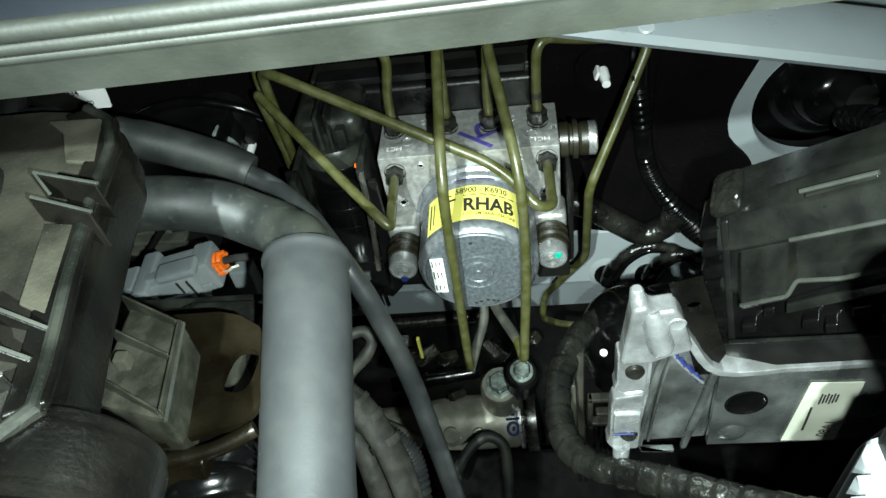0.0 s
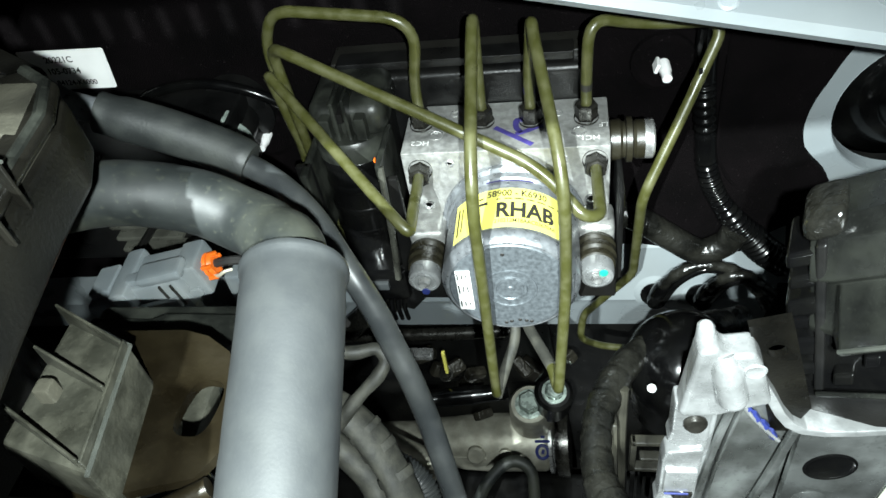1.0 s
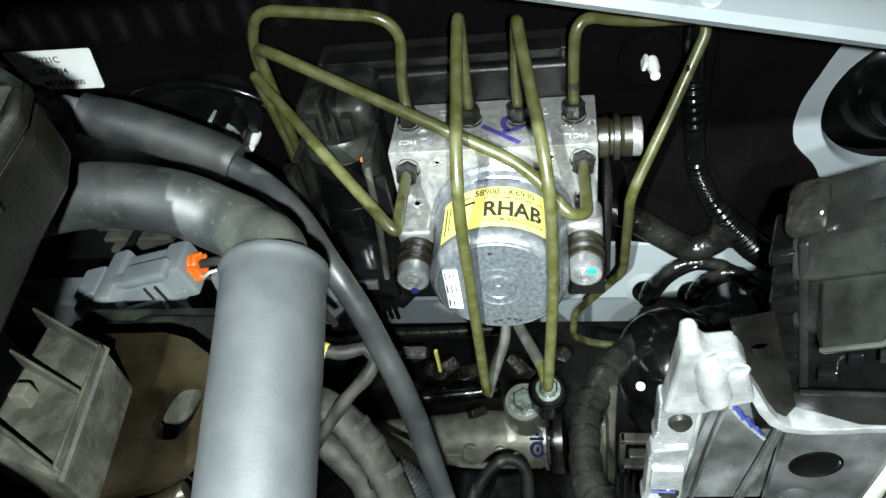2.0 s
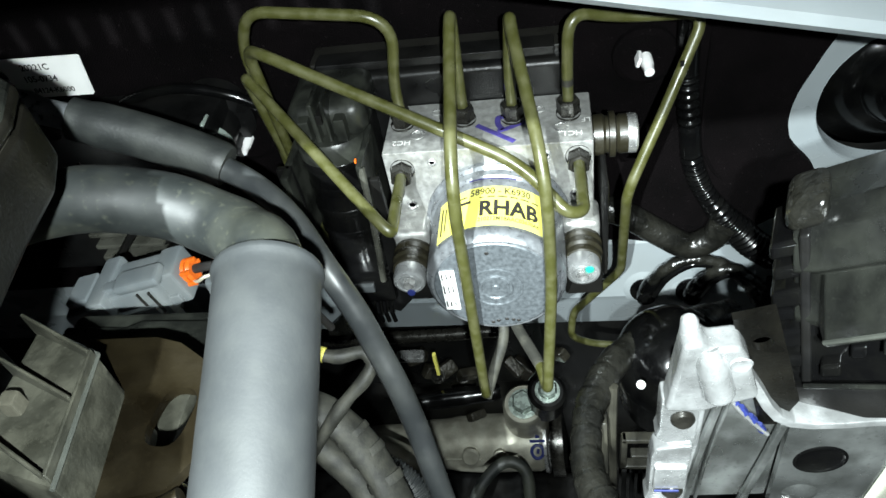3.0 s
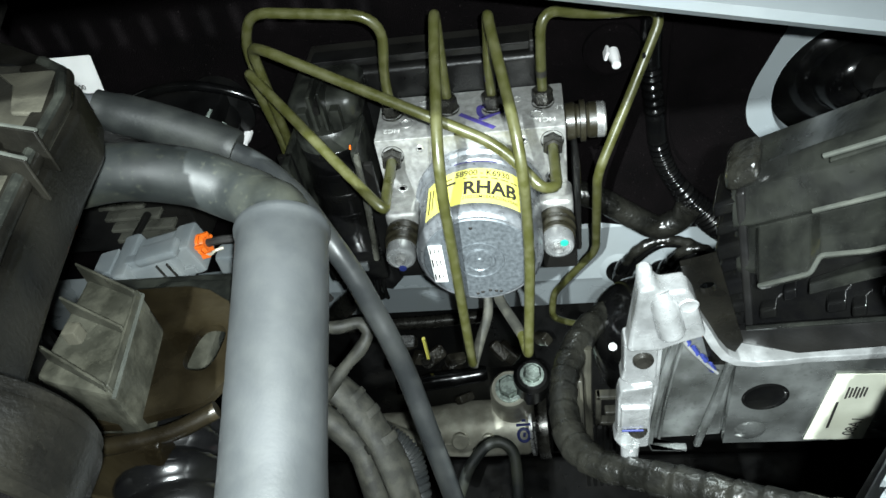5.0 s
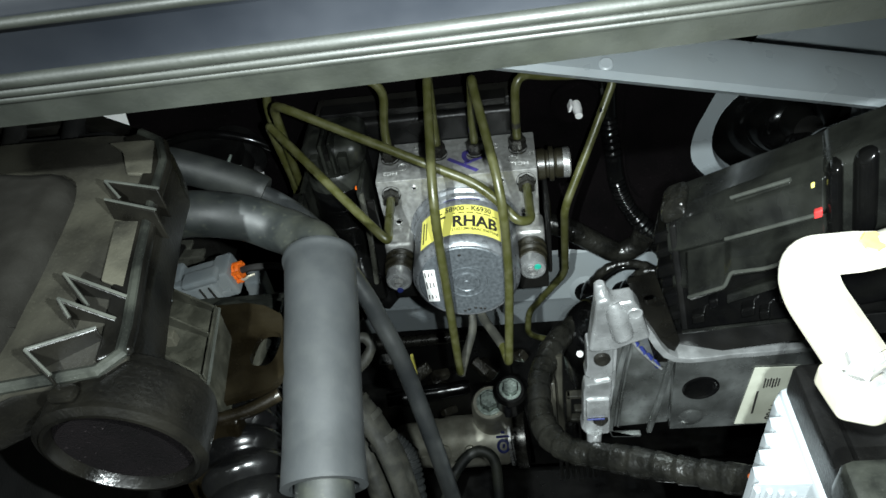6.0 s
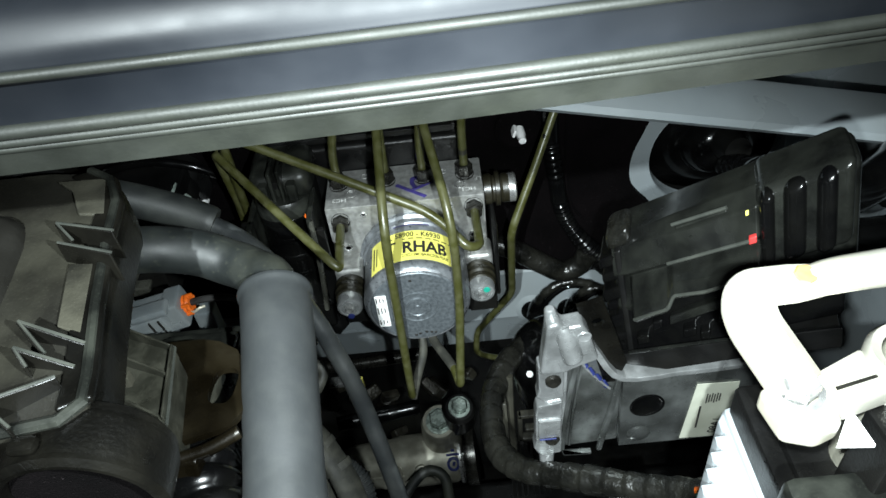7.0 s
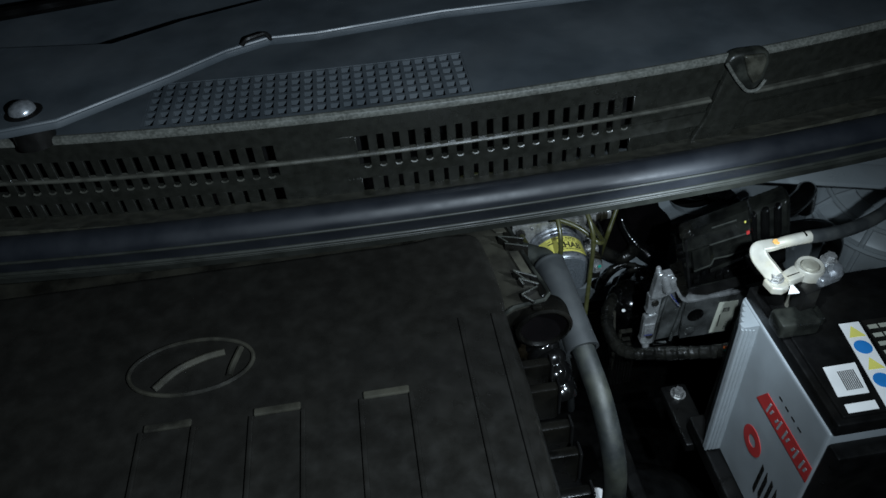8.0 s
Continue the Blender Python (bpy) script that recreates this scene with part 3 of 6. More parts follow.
# shelf: plates round the mesh, and the mesh of crossing bars
SF, SB, ST = WY + 0.0020, -0.0480, 1.1842
for x0, x1, y0, y1 in ((-0.134, 0.56, SF, SB), (-0.75, -0.412, SF, SB), (-0.412, -0.134, -0.1330, SB), (-0.412, -0.134, SF, -0.2045)):
    part("shelf_plate", along([(y0, ST), (y1, ST), (y1, ST - 0.003), (y0, ST - 0.003)], x0, x1, 14), LITSHELF, cowl)
part("mesh_floor", along([(-0.206, 1.166), (-0.130, 1.166), (-0.130, 1.164), (-0.206, 1.164)], -0.415, -0.130, 8), PLASTIC, cowl)
for i in range(26):
    x = -0.412 + 0.278 * i / 25
    part("mesh_bar", pr([(-0.2055 + bow(x), ST - 0.0060), (-0.1325 + bow(x), ST - 0.0060), (-0.1325 + bow(x), ST - 0.0004), (-0.2055 + bow(x), ST - 0.0004)], (x - 0.0017, 0, 0), Y, Z, 0.0034), LITSHELF, cowl)
for i in range(7):
    y = -0.2045 + 0.0119 * i
    part("mesh_rail", along([(y - 0.0017, ST - 0.0052), (y - 0.0017, ST - 0.0008), (y + 0.0017, ST - 0.0008), (y + 0.0017, ST - 0.0052)], -0.412, -0.134, 12), LITSHELF, cowl)
part("rear_shelf", along([(SB, ST), (0.02, 1.1920), (0.10, 1.2050), (0.10, 1.1980), (SB, ST - 0.006)]), LITSHELF, cowl)

nozzle = thing("washer_nozzle", (0.105, -0.20, 1.17), "small black washer nozzle clipped on the cowl edge", "washer nozzle")
part("housing", pr([(0.0850, 1.1800), (0.0900, 1.1868), (0.0980, 1.1885), (0.1180, 1.1885), (0.1240, 1.1850), (0.1260, 1.1760), (0.1240, 1.1590), (0.1180, 1.1500), (0.1090, 1.1500), (0.0960, 1.1660)], (0, -0.1940, 0), X, Z, 0.0130, 0.0035, 3), HOOD, nozzle)
part("face", pr([(0.0990, 1.1865), (0.1180, 1.1865), (0.1210, 1.1790), (0.1190, 1.1630), (0.1130, 1.1580), (0.1060, 1.1680)], (0, -0.2060, 0), X, Z, 0.0040, 0.0018, 3), DUSTYLUG, nozzle, "paler scuffed face")
part("rim", tube(fillet([(0.0860, -0.2070, 1.1800), (0.0970, -0.2080, 1.1640), (0.1090, -0.2085, 1.1505), (0.1190, -0.2085, 1.1505), (0.1245, -0.2075, 1.1600)], 0.006), 0.0016, 8), BEAD, nozzle, "scuffed rounded lip")
part("stem", pr([(0.0660, 1.0985), (0.1050, 1.0985), (0.1140, 1.1250), (0.1210, 1.1550), (0.0900, 1.1720), (0.0860, 1.1550), (0.0780, 1.1250)], (0, -0.1960, 0), X, Z, 0.0075, 0.003), COWLWALL, nozzle)

# windscreen and the wiper that lies on it
glass = bpy.data.materials.new("windscreen_glass")
glass.use_nodes = True
gb = glass.node_tree.nodes["Principled BSDF"]
gb.inputs["Base Color"].default_value = (0.03, 0.035, 0.04, 1)
gb.inputs["Roughness"].default_value = 0.05
gb.inputs["Transmission Weight"].default_value = 0.6
ws = thing("windscreen", (0, 0.08, 1.2), "dark tinted windscreen with a black frit band", "windscreen", kind="structure")
part("pane", along([(0.04, 1.203), (0.55, 1.62), (0.547, 1.625), (0.037, 1.207)], -0.75, 0.62, 20), glass, ws)
part("frit", along([(0.036, 1.2075), (0.10, 1.2600), (0.0995, 1.2605), (0.0355, 1.2080)], -0.75, 0.62, 20), GLOSSBLACK, ws, "black painted border of the glass")
wiper = thing("wiper", (-0.49, -0.18, 1.19), "wide dark wiper arm with a round pivot nut above the cowl", "wiper")
ARM = [(-0.62, -0.2150), (-0.510, -0.2130), (-0.468, -0.2070), (-0.429, -0.1820), (-0.387, -0.1550), (-0.342, -0.1220), (-0.305, -0.1060), (-0.262, -0.1080), (-0.144, -0.0950), (-0.028, -0.0960), (0.14, -0.0900), (0.14, -0.0520), (-0.10, -0.0450), (-0.230, -0.0300), (-0.305, -0.0150), (-0.386, -0.0430), (-0.449, -0.0760), (-0.557, -0.0560), (-0.62, -0.0600)]
part("arm", pr(ARM, (0, 0, 1.2000), X, Y, 0.0085, 0.0025, 2), LITSHELF, wiper)
part("edge_lip", tube([(x, y + 0.0015, 1.2075) for x, y in ARM[1:11]], 0.0018, 8), LITSHELF, wiper)
part("pivot", turned([(0.016, -0.026), (0.016, 0.002), (0.012, 0.004), (0, 0.004)], (-0.498, -0.187, 1.206), Z, 24), PLASTIC, wiper)
part("pivot_nut", turned([(0.0105, 0.002), (0.0105, 0.006), (0.0085, 0.009), (0.0045, 0.0105), (0, 0.0110)], (-0.498, -0.187, 1.206), (0, -0.15, 1), 24), ZINC, wiper, "bright round pivot nut")
part("hose_clip", tube(fillet([(-0.330, -0.1140, 1.2060), (-0.322, -0.1140, 1.2130), (-0.306, -0.1060, 1.2130), (-0.302, -0.1050, 1.2060)], 0.003), 0.0022, 8), PLASTIC, wiper)
part("blade", tube(smooth([(-0.60, -0.020, 1.222), (-0.45, 0.000, 1.224), (-0.25, 0.020, 1.232), (0.05, 0.045, 1.246), (0.35, 0.05, 1.252)], 6), 0.006, 8), GLOSSBLACK, wiper)

# ---- brake pressure unit ----
MX, MZ = 0.0025, 0.7975
abs_unit = thing("brake_control_unit", (0, 0.02, 0.742), "bare aluminium brake unit with zinc motor and black connector", "brake unit")
block = part("valve_block", bx((-0.0585, 0.0, 0.757), (0.0585, 0.046, 0.85), 0.0011), ALU, abs_unit, "machined aluminium valve block")
for x, y, r in ((-0.0395, 0.016, 0.0045), (0.0415, 0.014, 0.0045), (-0.0165, 0.012, 0.003), (0.030, 0.032, 0.003), (-0.030, 0.036, 0.003)):
    part("ball_plug", turned([(r, -0.001), (r, 0.0004), (r * 0.72, 0.0007), (r * 0.6, -0.0004), (0, -0.0006)], (x, y, 0.85), Z, 20), STEEL, block, "pressed bright plug")
for x, z, r in ((-0.031, 0.842, 0.0025), (0.0325, 0.842, 0.003), (-0.0475, 0.811, 0.0036), (0.0485, 0.812, 0.004), (-0.0525, 0.770, 0.003)):
    part("front_plug", turned([(r, -0.001), (r, 0.0006), (r * 0.7, 0.001), (r * 0.5, 0.0), (0, 0.0)], (x, 0.0, z), -Y, 18), STEEL, block)
for text, x, y in (("HC2", -0.0545, 0.0065), ("RF", -0.0500, 0.0165), ("HC1", 0.041, 0.0050), ("LF", 0.046, 0.0165)):
    part("stamped_letters", lettering(text, 0.0056, flat((x + 0.012, y + 0.004, 0.85), -X, -Y, 0.0004)), STAMP, block, "pale stamped letters")
# handwritten mark on the block
bm = bmesh.new()
for stroke in ([(-0.013, 0.0205), (-0.006, 0.0150), (0.0035, 0.0075), (0.0085, 0.0035)], [(0.0045, 0.0255), (-0.0005, 0.0270), (-0.001, 0.0205), (0.002, 0.0145)], [(-0.001, 0.0135), (0.005, 0.0160), (0.0115, 0.0195), (0.0145, 0.0200)]):
    pts = smooth([(0.0075 + a, b, 0.8502) for a, b in stroke], 6)
    sweep(bm, pts, 0.0017, 8, ring=[(1, 0), (0.7, 0.16), (-0.7, 0.16), (-1, 0), (-0.7, -0.1), (0.7, -0.1)])
part("marker_letter", bm, PURPLE, block, "purple hand-drawn letter K")

motor = part("motor", turned([(0.0, 0.0), (0.0425, 0.0), (0.0425, 0.003), (0.0405, 0.0045), (0.0400, 0.0085), (0.0385, 0.0100), (0.0385, 0.0445), (0.0378, 0.0460), (0.0378, 0.0472), (0.0384, 0.0486), (0.0384, 0.0505), (0.0372, 0.0535), (0.0352, 0.0552), (0.0338, 0.0553)], (MX, 0.0, MZ), -Y, 72), ZINC, abs_unit, "zinc-plated motor can", angle=30)
part("end_face", turned([(0.0340, 0.0550), (0.0330, 0.0558), (0.0150, 0.0560), (0.0147, 0.0568), (0.0138, 0.0568), (0.0134, 0.0560), (0.0098, 0.0560), (0.0092, 0.0573), (0.0078, 0.0573), (0.0072, 0.0566), (0.0024, 0.0566), (0.0020, 0.0572), (0, 0.0572)], (MX, 0.0, MZ), -Y, 64), ZINCFACE, motor, "mottled zinc end face with pressed rings", angle=25)
for a, r in ((95, 0.027), (268, 0.0285), (262, 0.030), (285, 0.029), (290, 0.0305), (278, 0.0275)):
    q = radians(a)
    part("punch_mark", turned([(0.0012, 0), (0.0010, 0.0003), (0, 0.0003)], (MX + r * math.cos(q), -0.0560, MZ + r * math.sin(q)), -Y, 10), INKBLACK, motor)


def on_can(r):
    """A place on the motor can: a is the arc from its top to the right, b the way back from the front edge."""
    return lambda a, b: Vector((MX + r * math.sin(a / 0.0385), -0.0470 + b, MZ + r * math.cos(a / 0.0385)))


part("label", sheet(bmesh.new(), on_can(0.03872), -0.0335, 0.0345, 0.0, 0.0305, 28, 1), YELLOW, motor, "yellow paper label with black print")
for text, size, a, b, bold in (("58900 - K6930", 0.0070, -0.0115, 0.0243, True), ("RHAB", 0.0158, -0.0062, 0.0080, True), ("210212M18AAC03670A8", 0.0040, -0.0065, 0.0036, True)):
    wide = {"RHAB": 0.80, "58900 - K6930": 0.79}.get(text, 0.80)
    put = on_can(0.03882)
    part("printed_line", lettering(text, size, lambda p, q, put=put, a=a, b=b, wide=wide: put(a + p * wide, b + q), bold), INKBLACK, motor)
for a0, a1, b0, b1 in ((-0.006, 0.031, 0.0216, 0.0226), (-0.0190, -0.0110, 0.0190, 0.0212), (-0.0185, -0.0135, 0.0240, 0.0252), (-0.0312, -0.0298, 0.004, 0.026), (-0.0280, -0.0270, 0.006, 0.024)):
    part("print_bar", sheet(bmesh.new(), on_can(0.03882), a0, a1, b0, b1, 6, 1), INKBLACK, motor)
part("sticker", bx((-0.0268, -0.0570, 0.7810), (-0.0185, -0.0558, 0.8125), 0.0005), WHITE, motor, "small white paper sticker")
for z0, z1 in ((0.8060, 0.8110), (0.7950, 0.8015), (0.7840, 0.7885)):
    for i in range(3):
        part("print_bar", bx((-0.0260 + 0.0024 * i, -0.0573, z0 + 0.0005 * i), (-0.0252 + 0.0024 * i, -0.0569, z1 - 0.0004 * i), 0), INKBLACK, motor)
bm = bmesh.new()
sheet(bm, on_can(0.0393), -0.0125, 0.0135, 0.0360, 0.0372, 10, 1)
part("marker_stroke", bm, PURPLE, motor, "purple marker stroke on the can")


def damper(x, z, mark, spot):
    """A rubber mount with a steel sleeve and bolt in front of the block."""
    ob = part("mount_bush", turned([(0.0085, 0.013), (0.0112, 0.0135), (0.0116, 0.0165), (0.0102, 0.0185), (0.0114, 0.0205), (0.0116, 0.0240), (0.0103, 0.0258), (0.0110, 0.0275), (0.0106, 0.0300), (0.0092, 0.0310)], (x, -0.004, z), -Y, 30), BUSHRUBBER, abs_unit, "ribbed rubber mounting bush")
    part("sleeve", turned([(0.0088, 0.0295), (0.0097, 0.0300), (0.0097, 0.0365), (0.0090, 0.0388), (0.0076, 0.0394), (0.0073, 0.0386), (0.0062, 0.0386), (0.0058, 0.0394), (0.0046, 0.0394), (0.0042, 0.0384), (0.0, 0.0384)], (x, -0.004, z), -Y, 32), CAST, ob, "bright steel sleeve")
    part("bolt", turned([(0.0038, 0.036), (0.0036, 0.0405), (0.0028, 0.0418), (0.0014, 0.0410), (0, 0.0410)], (x, -0.004, z), -Y, 6, 0.3), STEEL, ob)
    part("paint_mark", turned([(0.0026, 0), (0.0024, 0.0006), (0, 0.0007)], (x + spot[0], -0.0435, z + spot[1]), -Y, 9), mark, ob)
    part("ear", bx((x - 0.0110, -0.018, z - 0.0095), (x + 0.0110, 0.004, z + 0.0150), 0.004, 3), ALU, ob)


damper(-0.0485, 0.7895, BLUEMARK, (0.000, -0.0078))
damper(0.0500, 0.7915, GREENMARK, (0.0035, 0.0040))
bush = part("side_bush", turned([(0.010, 0.0), (0.0115, 0.001), (0.0120, 0.006), (0.0105, 0.0075), (0.0105, 0.009), (0.0130, 0.0095), (0.0130, 0.0125), (0.0100, 0.0135), (0.0112, 0.015), (0.0112, 0.0195), (0.0095, 0.020)], (0.0583, 0.020, 0.838), X, 32), BUSHRUBBER, abs_unit, "rubber side bush with a steel end")
part("end_cap", turned([(0.0106, 0.0185), (0.0112, 0.0200), (0.0112, 0.0240), (0.0100, 0.0250), (0.0, 0.0250)], (0.0583, 0.020, 0.838), X, 32), STEEL, bush)
part("bracket", bx((-0.060, 0.030, 0.742), (0.062, 0.060, 0.7465), 0.0015), PLASTIC, abs_unit, "black steel mounting bracket")
part("bracket_foot", bx((-0.0560, -0.028, 0.757), (-0.0380, -0.004, 0.7780), 0.0015), PLASTIC, abs_unit)
part("bracket_foot", bx((0.0400, -0.028, 0.757), (0.0620, -0.004, 0.7780), 0.0015), PLASTIC, abs_unit)
part("bracket_side", bx((0.0620, -0.018, 0.762), (0.0655, 0.050, 0.832), 0.0015), PLASTIC, abs_unit)
part("foot_stud", hexhead((-0.047, -0.014, 0.757), -Z, 0.004, 0.006), STEEL, abs_unit)

ecu = part("control_module", bx((-0.104, 0.0465, 0.745), (0.050, 0.080, 0.872), 0.004, 3), PLASTIC, abs_unit, "black plastic control module")
part("module_lid_rim", bx((-0.106, 0.056, 0.868), (0.046, 0.078, 0.8765), 0.002), COVERPLASTIC, ecu)
part("module_step", bx((-0.060, 0.047, 0.852), (0.050, 0.058, 0.864), 0.002), COVERPLASTIC, ecu)
part("module_band", bx((-0.100, 0.050, 0.8735), (0.040, 0.064, 0.8790), 0.001), PLASTIC, ecu)
plug = part("connector", turned([(0.0, 0.0), (0.0175, 0.0), (0.0190, 0.004), (0.0205, 0.030), (0.0205, 0.078), (0.0185, 0.083), (0.0175, 0.088)], (-0.0890, 0.010, 0.765), (0, 0.10, 1), 40), GLOSSBLACK, abs_unit, "black round-backed connector with a lever lock")
part("hood_rim", turned([(0.0175, 0.078), (0.0215, 0.079), (0.0222, 0.083), (0.0222, 0.089), (0.0205, 0.092), (0.0, 0.0925)], (-0.0890, 0.010, 0.765), (0, 0.10, 1), 40), HOOD, plug)
part("hood", bx((-0.1120, 0.010, 0.852), (-0.0660, 0.056, 0.8770), 0.009, 4), HOOD, plug, "dusty ribbed hood")
for x0, x1, z1 in ((-0.1030, -0.0965, 0.8720), (-0.0945, -0.0915, 0.8830), (-0.0875, -0.0850, 0.8850), (-0.0825, -0.0760, 0.8720)):
    part("hood_rib", bx((x0, 0.0040, 0.8560), (x1, 0.030, z1), 0.0012), HOOD, plug)
part("hood_slot", bx((-0.0912, 0.0035, 0.8700), (-0.0877, 0.016, 0.8760), 0.0005), PLASTIC, plug)
part("hood_back", bx((-0.1020, 0.050, 0.866), (-0.0700, 0.066, 0.8780), 0.003, 2), PLASTIC, plug)
part("back_plate", bx((-0.1095, 0.012, 0.765), (-0.0680, 0.048, 0.858), 0.004), PLASTIC, plug)
part("lever", bx((-0.0690, -0.020, 0.806), (-0.0650, 0.020, 0.858), 0.0018), HOOD, plug, "grey locking lever")
part("lever", bx((-0.1150, -0.016, 0.792), (-0.1100, 0.030, 0.850), 0.0018), HOOD, plug)
part("lever_slot", bx((-0.1135, -0.0165, 0.775), (-0.1105, 0.0, 0.796), 0.001), SLEEVE, plug)
part("lock_tab", bx((-0.0700, -0.0145, 0.8560), (-0.0690, -0.012, 0.8580), 0.0003), ORANGE, plug, "small orange lock tab")
part("lower_shell", bx((-0.1080, -0.020, 0.745), (-0.0660, 0.030, 0.772), 0.004), GLOSSBLACK, plug)
part("lower_clip", bx((-0.0985, -0.0225, 0.7585), (-0.0780, -0.0185, 0.7650), 0.001), SLEEVE, plug)
for i in range(7):
    x = -0.0960 + 0.0042 * i
    part("wire_seal", tube([(x, -0.0205, 0.748), (x, -0.024, 0.742), (x, -0.022, 0.730)], 0.0016, 6), GLOSSBLACK, plug)
part("strain_flap", pr([(0, 0), (0.016, 0.004), (0.020, -0.028), (0.010, -0.040), (-0.002, -0.034)], (-0.078, -0.012, 0.770), X, Z, 0.003, 0.001), PLASTIC, plug)
part("wire_tail", tube(smooth([(-0.088, 0.0, 0.75), (-0.094, 0.02, 0.70), (-0.11, 0.06, 0.66), (-0.16, 0.07, 0.60)], 6), 0.010, 10), TAPE, plug)

for k, z in enumerate((0.790, 0.806, 0.822, 0.838)):
    part("shell_groove", turned([(0.0206, 0.0), (0.0212, 0.0010), (0.0212, 0.0042), (0.0206, 0.0052)], (-0.0890, 0.010 + 0.10 * (z - 0.765), z), (0, 0.10, 1), 40), GLOSSBLACK, plug)
part("lever_bar", tube(smooth([(-0.1125, -0.012, 0.848), (-0.1150, -0.020, 0.820), (-0.1150, -0.022, 0.792), (-0.1120, -0.020, 0.775)], 6), 0.0022, 8), PALEEDGE, plug, "grey lever edge")
part("lever_bar", tube(smooth([(-0.0660, -0.018, 0.856), (-0.0655, -0.024, 0.830), (-0.0670, -0.026, 0.800), (-0.0700, -0.024, 0.772)], 6), 0.0020, 8), PALEEDGE, plug, "grey lever edge")
part("side_frame", pr([(0, 0.0), (0.009, 0.0), (0.011, -0.075), (0.003, -0.085), (-0.003, -0.07)], (-0.1190, -0.004, 0.850), X, Z, 0.004, 0.001), PLASTIC, plug)
part("side_frame", pr([(0, 0.0), (0.006, 0.0), (0.007, -0.080), (0.0, -0.095), (-0.003, -0.07)], (-0.0650, -0.012, 0.845), X, Z, 0.004, 0.001), PLASTIC, plug)

# ---- brake pipes ----
PR = 0.00315


def brake_pipe(points, rad, label, ends, dusty=0):
    pts = fillet(points, rad, 8)
    ob = solo("brake_pipe", tube(pts, PR, 12), OLIVE, label, "brake pipe", "pipes of the brake unit")
    if dusty:
        part("dusty_end", tube(fillet(points[-dusty:], [0] + rad[1 - dusty:-1] + [0], 6), PR + 0.0005, 12), DUSTWRAP, ob, "dust-covered lower end")
    for at, direction in ends:
        bm = bmesh.new()
        lathe(bm, [(0.0, -0.002), (0.0064, -0.002), (0.0066, 0.0), (0.0070, 0.0006), (0.0070, 0.0018)], at, direction, 24)
        lathe(bm, [(0.0062, 0.0015), (0.0064, 0.0022), (0.0064, 0.0098), (0.0058, 0.0108), (0.0044, 0.0112), (0.0036, 0.0100), (0.0031, 0.0100)], at, direction, 6, 0.4)
        part("pipe_nut", bm, DARKSTEEL, ob, "dark steel pipe nut", angle=25)
        w = vec(direction).normalized()
        part("paint_band", turned([(0.00325, 0.0), (0.0033, 0.0004), (0.0033, 0.0038), (0.00325, 0.0042)], vec(at) + w * 0.0200, direction, 14), PURPLE if abs(at[0] - 0.015) < 0.001 else INKBLACK, ob, "dark marker band")
    return ob


brake_pipe([(-0.049, 0.026, 0.848), (-0.0485, 0.0245, 0.880), (-0.040, 0.018, 0.9225), (-0.118, 0.026, 0.9290), (-0.1310, 0.034, 0.905), (-0.131, 0.038, 0.800), (-0.135, 0.05, 0.72)], [0, 0.01, 0.022, 0.012, 0.012, 0.01, 0],
           "olive coated brake pipe arched over the connector", [((-0.049, 0.026, 0.850), (0.0, -0.02, 1))])
brake_pipe([(-0.0485, 0.002, 0.8385), (-0.0435, -0.0665, 0.8525), (-0.0480, -0.0640, 0.8560), (-0.1285, 0.0185, 0.8950), (-0.1300, 0.024, 0.8850), (-0.1290, 0.041, 0.800), (-0.134, 0.055, 0.70)], [0, 0.006, 0.006, 0.004, 0.006, 0.01, 0],
           "olive coated brake pipe looped in front of the valve block", [((-0.0485, 0.0, 0.8385), (0.05, -1, 0.1))])
brake_pipe([(0.0500, 0.002, 0.8405), (0.0505, -0.0560, 0.8510), (0.0425, -0.0620, 0.8555), (0.0215, -0.0420, 0.8710), (-0.105, -0.003, 0.9200), (-0.1180, 0.010, 0.9160), (-0.127, 0.040, 0.800), (-0.131, 0.055, 0.70)], [0, 0.010, 0.010, 0.020, 0.008, 0.010, 0.01, 0],
           "olive coated brake pipe crossing over the motor", [((0.0500, 0.0, 0.8405), (0.02, -1, 0.12))])
brake_pipe([(-0.0130, 0.026, 0.848), (-0.0125, 0.0245, 0.880), (-0.0105, 0.0160, 0.9235), (-0.0105, 0.0020, 0.9185), (-0.0095, -0.0700, 0.8815), (-0.0130, -0.0600, 0.6970), (-0.008, -0.040, 0.700), (-0.0010, -0.020, 0.707), (-0.006, 0.02, 0.73)], [0, 0.01, 0.007, 0.008, 0.03, 0.006, 0.006, 0.01, 0],
           "long olive coated brake pipe folded down past the motor", [((-0.0130, 0.026, 0.850), (0.0, -0.02, 1))], 4)
brake_pipe([(0.0150, 0.025, 0.848), (0.0150, 0.0240, 0.880), (0.0185, 0.0150, 0.9200), (0.0200, 0.0020, 0.9160), (0.0335, -0.0680, 0.8840), (0.0330, -0.0660, 0.8100), (0.0270, -0.0770, 0.7280), (0.0230, -0.060, 0.730), (0.0060, -0.020, 0.722), (0.002, 0.02, 0.735)], [0, 0.01, 0.007, 0.008, 0.03, 0.02, 0.006, 0.006, 0.01, 0],
           "long olive coated brake pipe folded down past the motor", [((0.0150, 0.025, 0.850), (0.0, -0.02, 1))], 3)
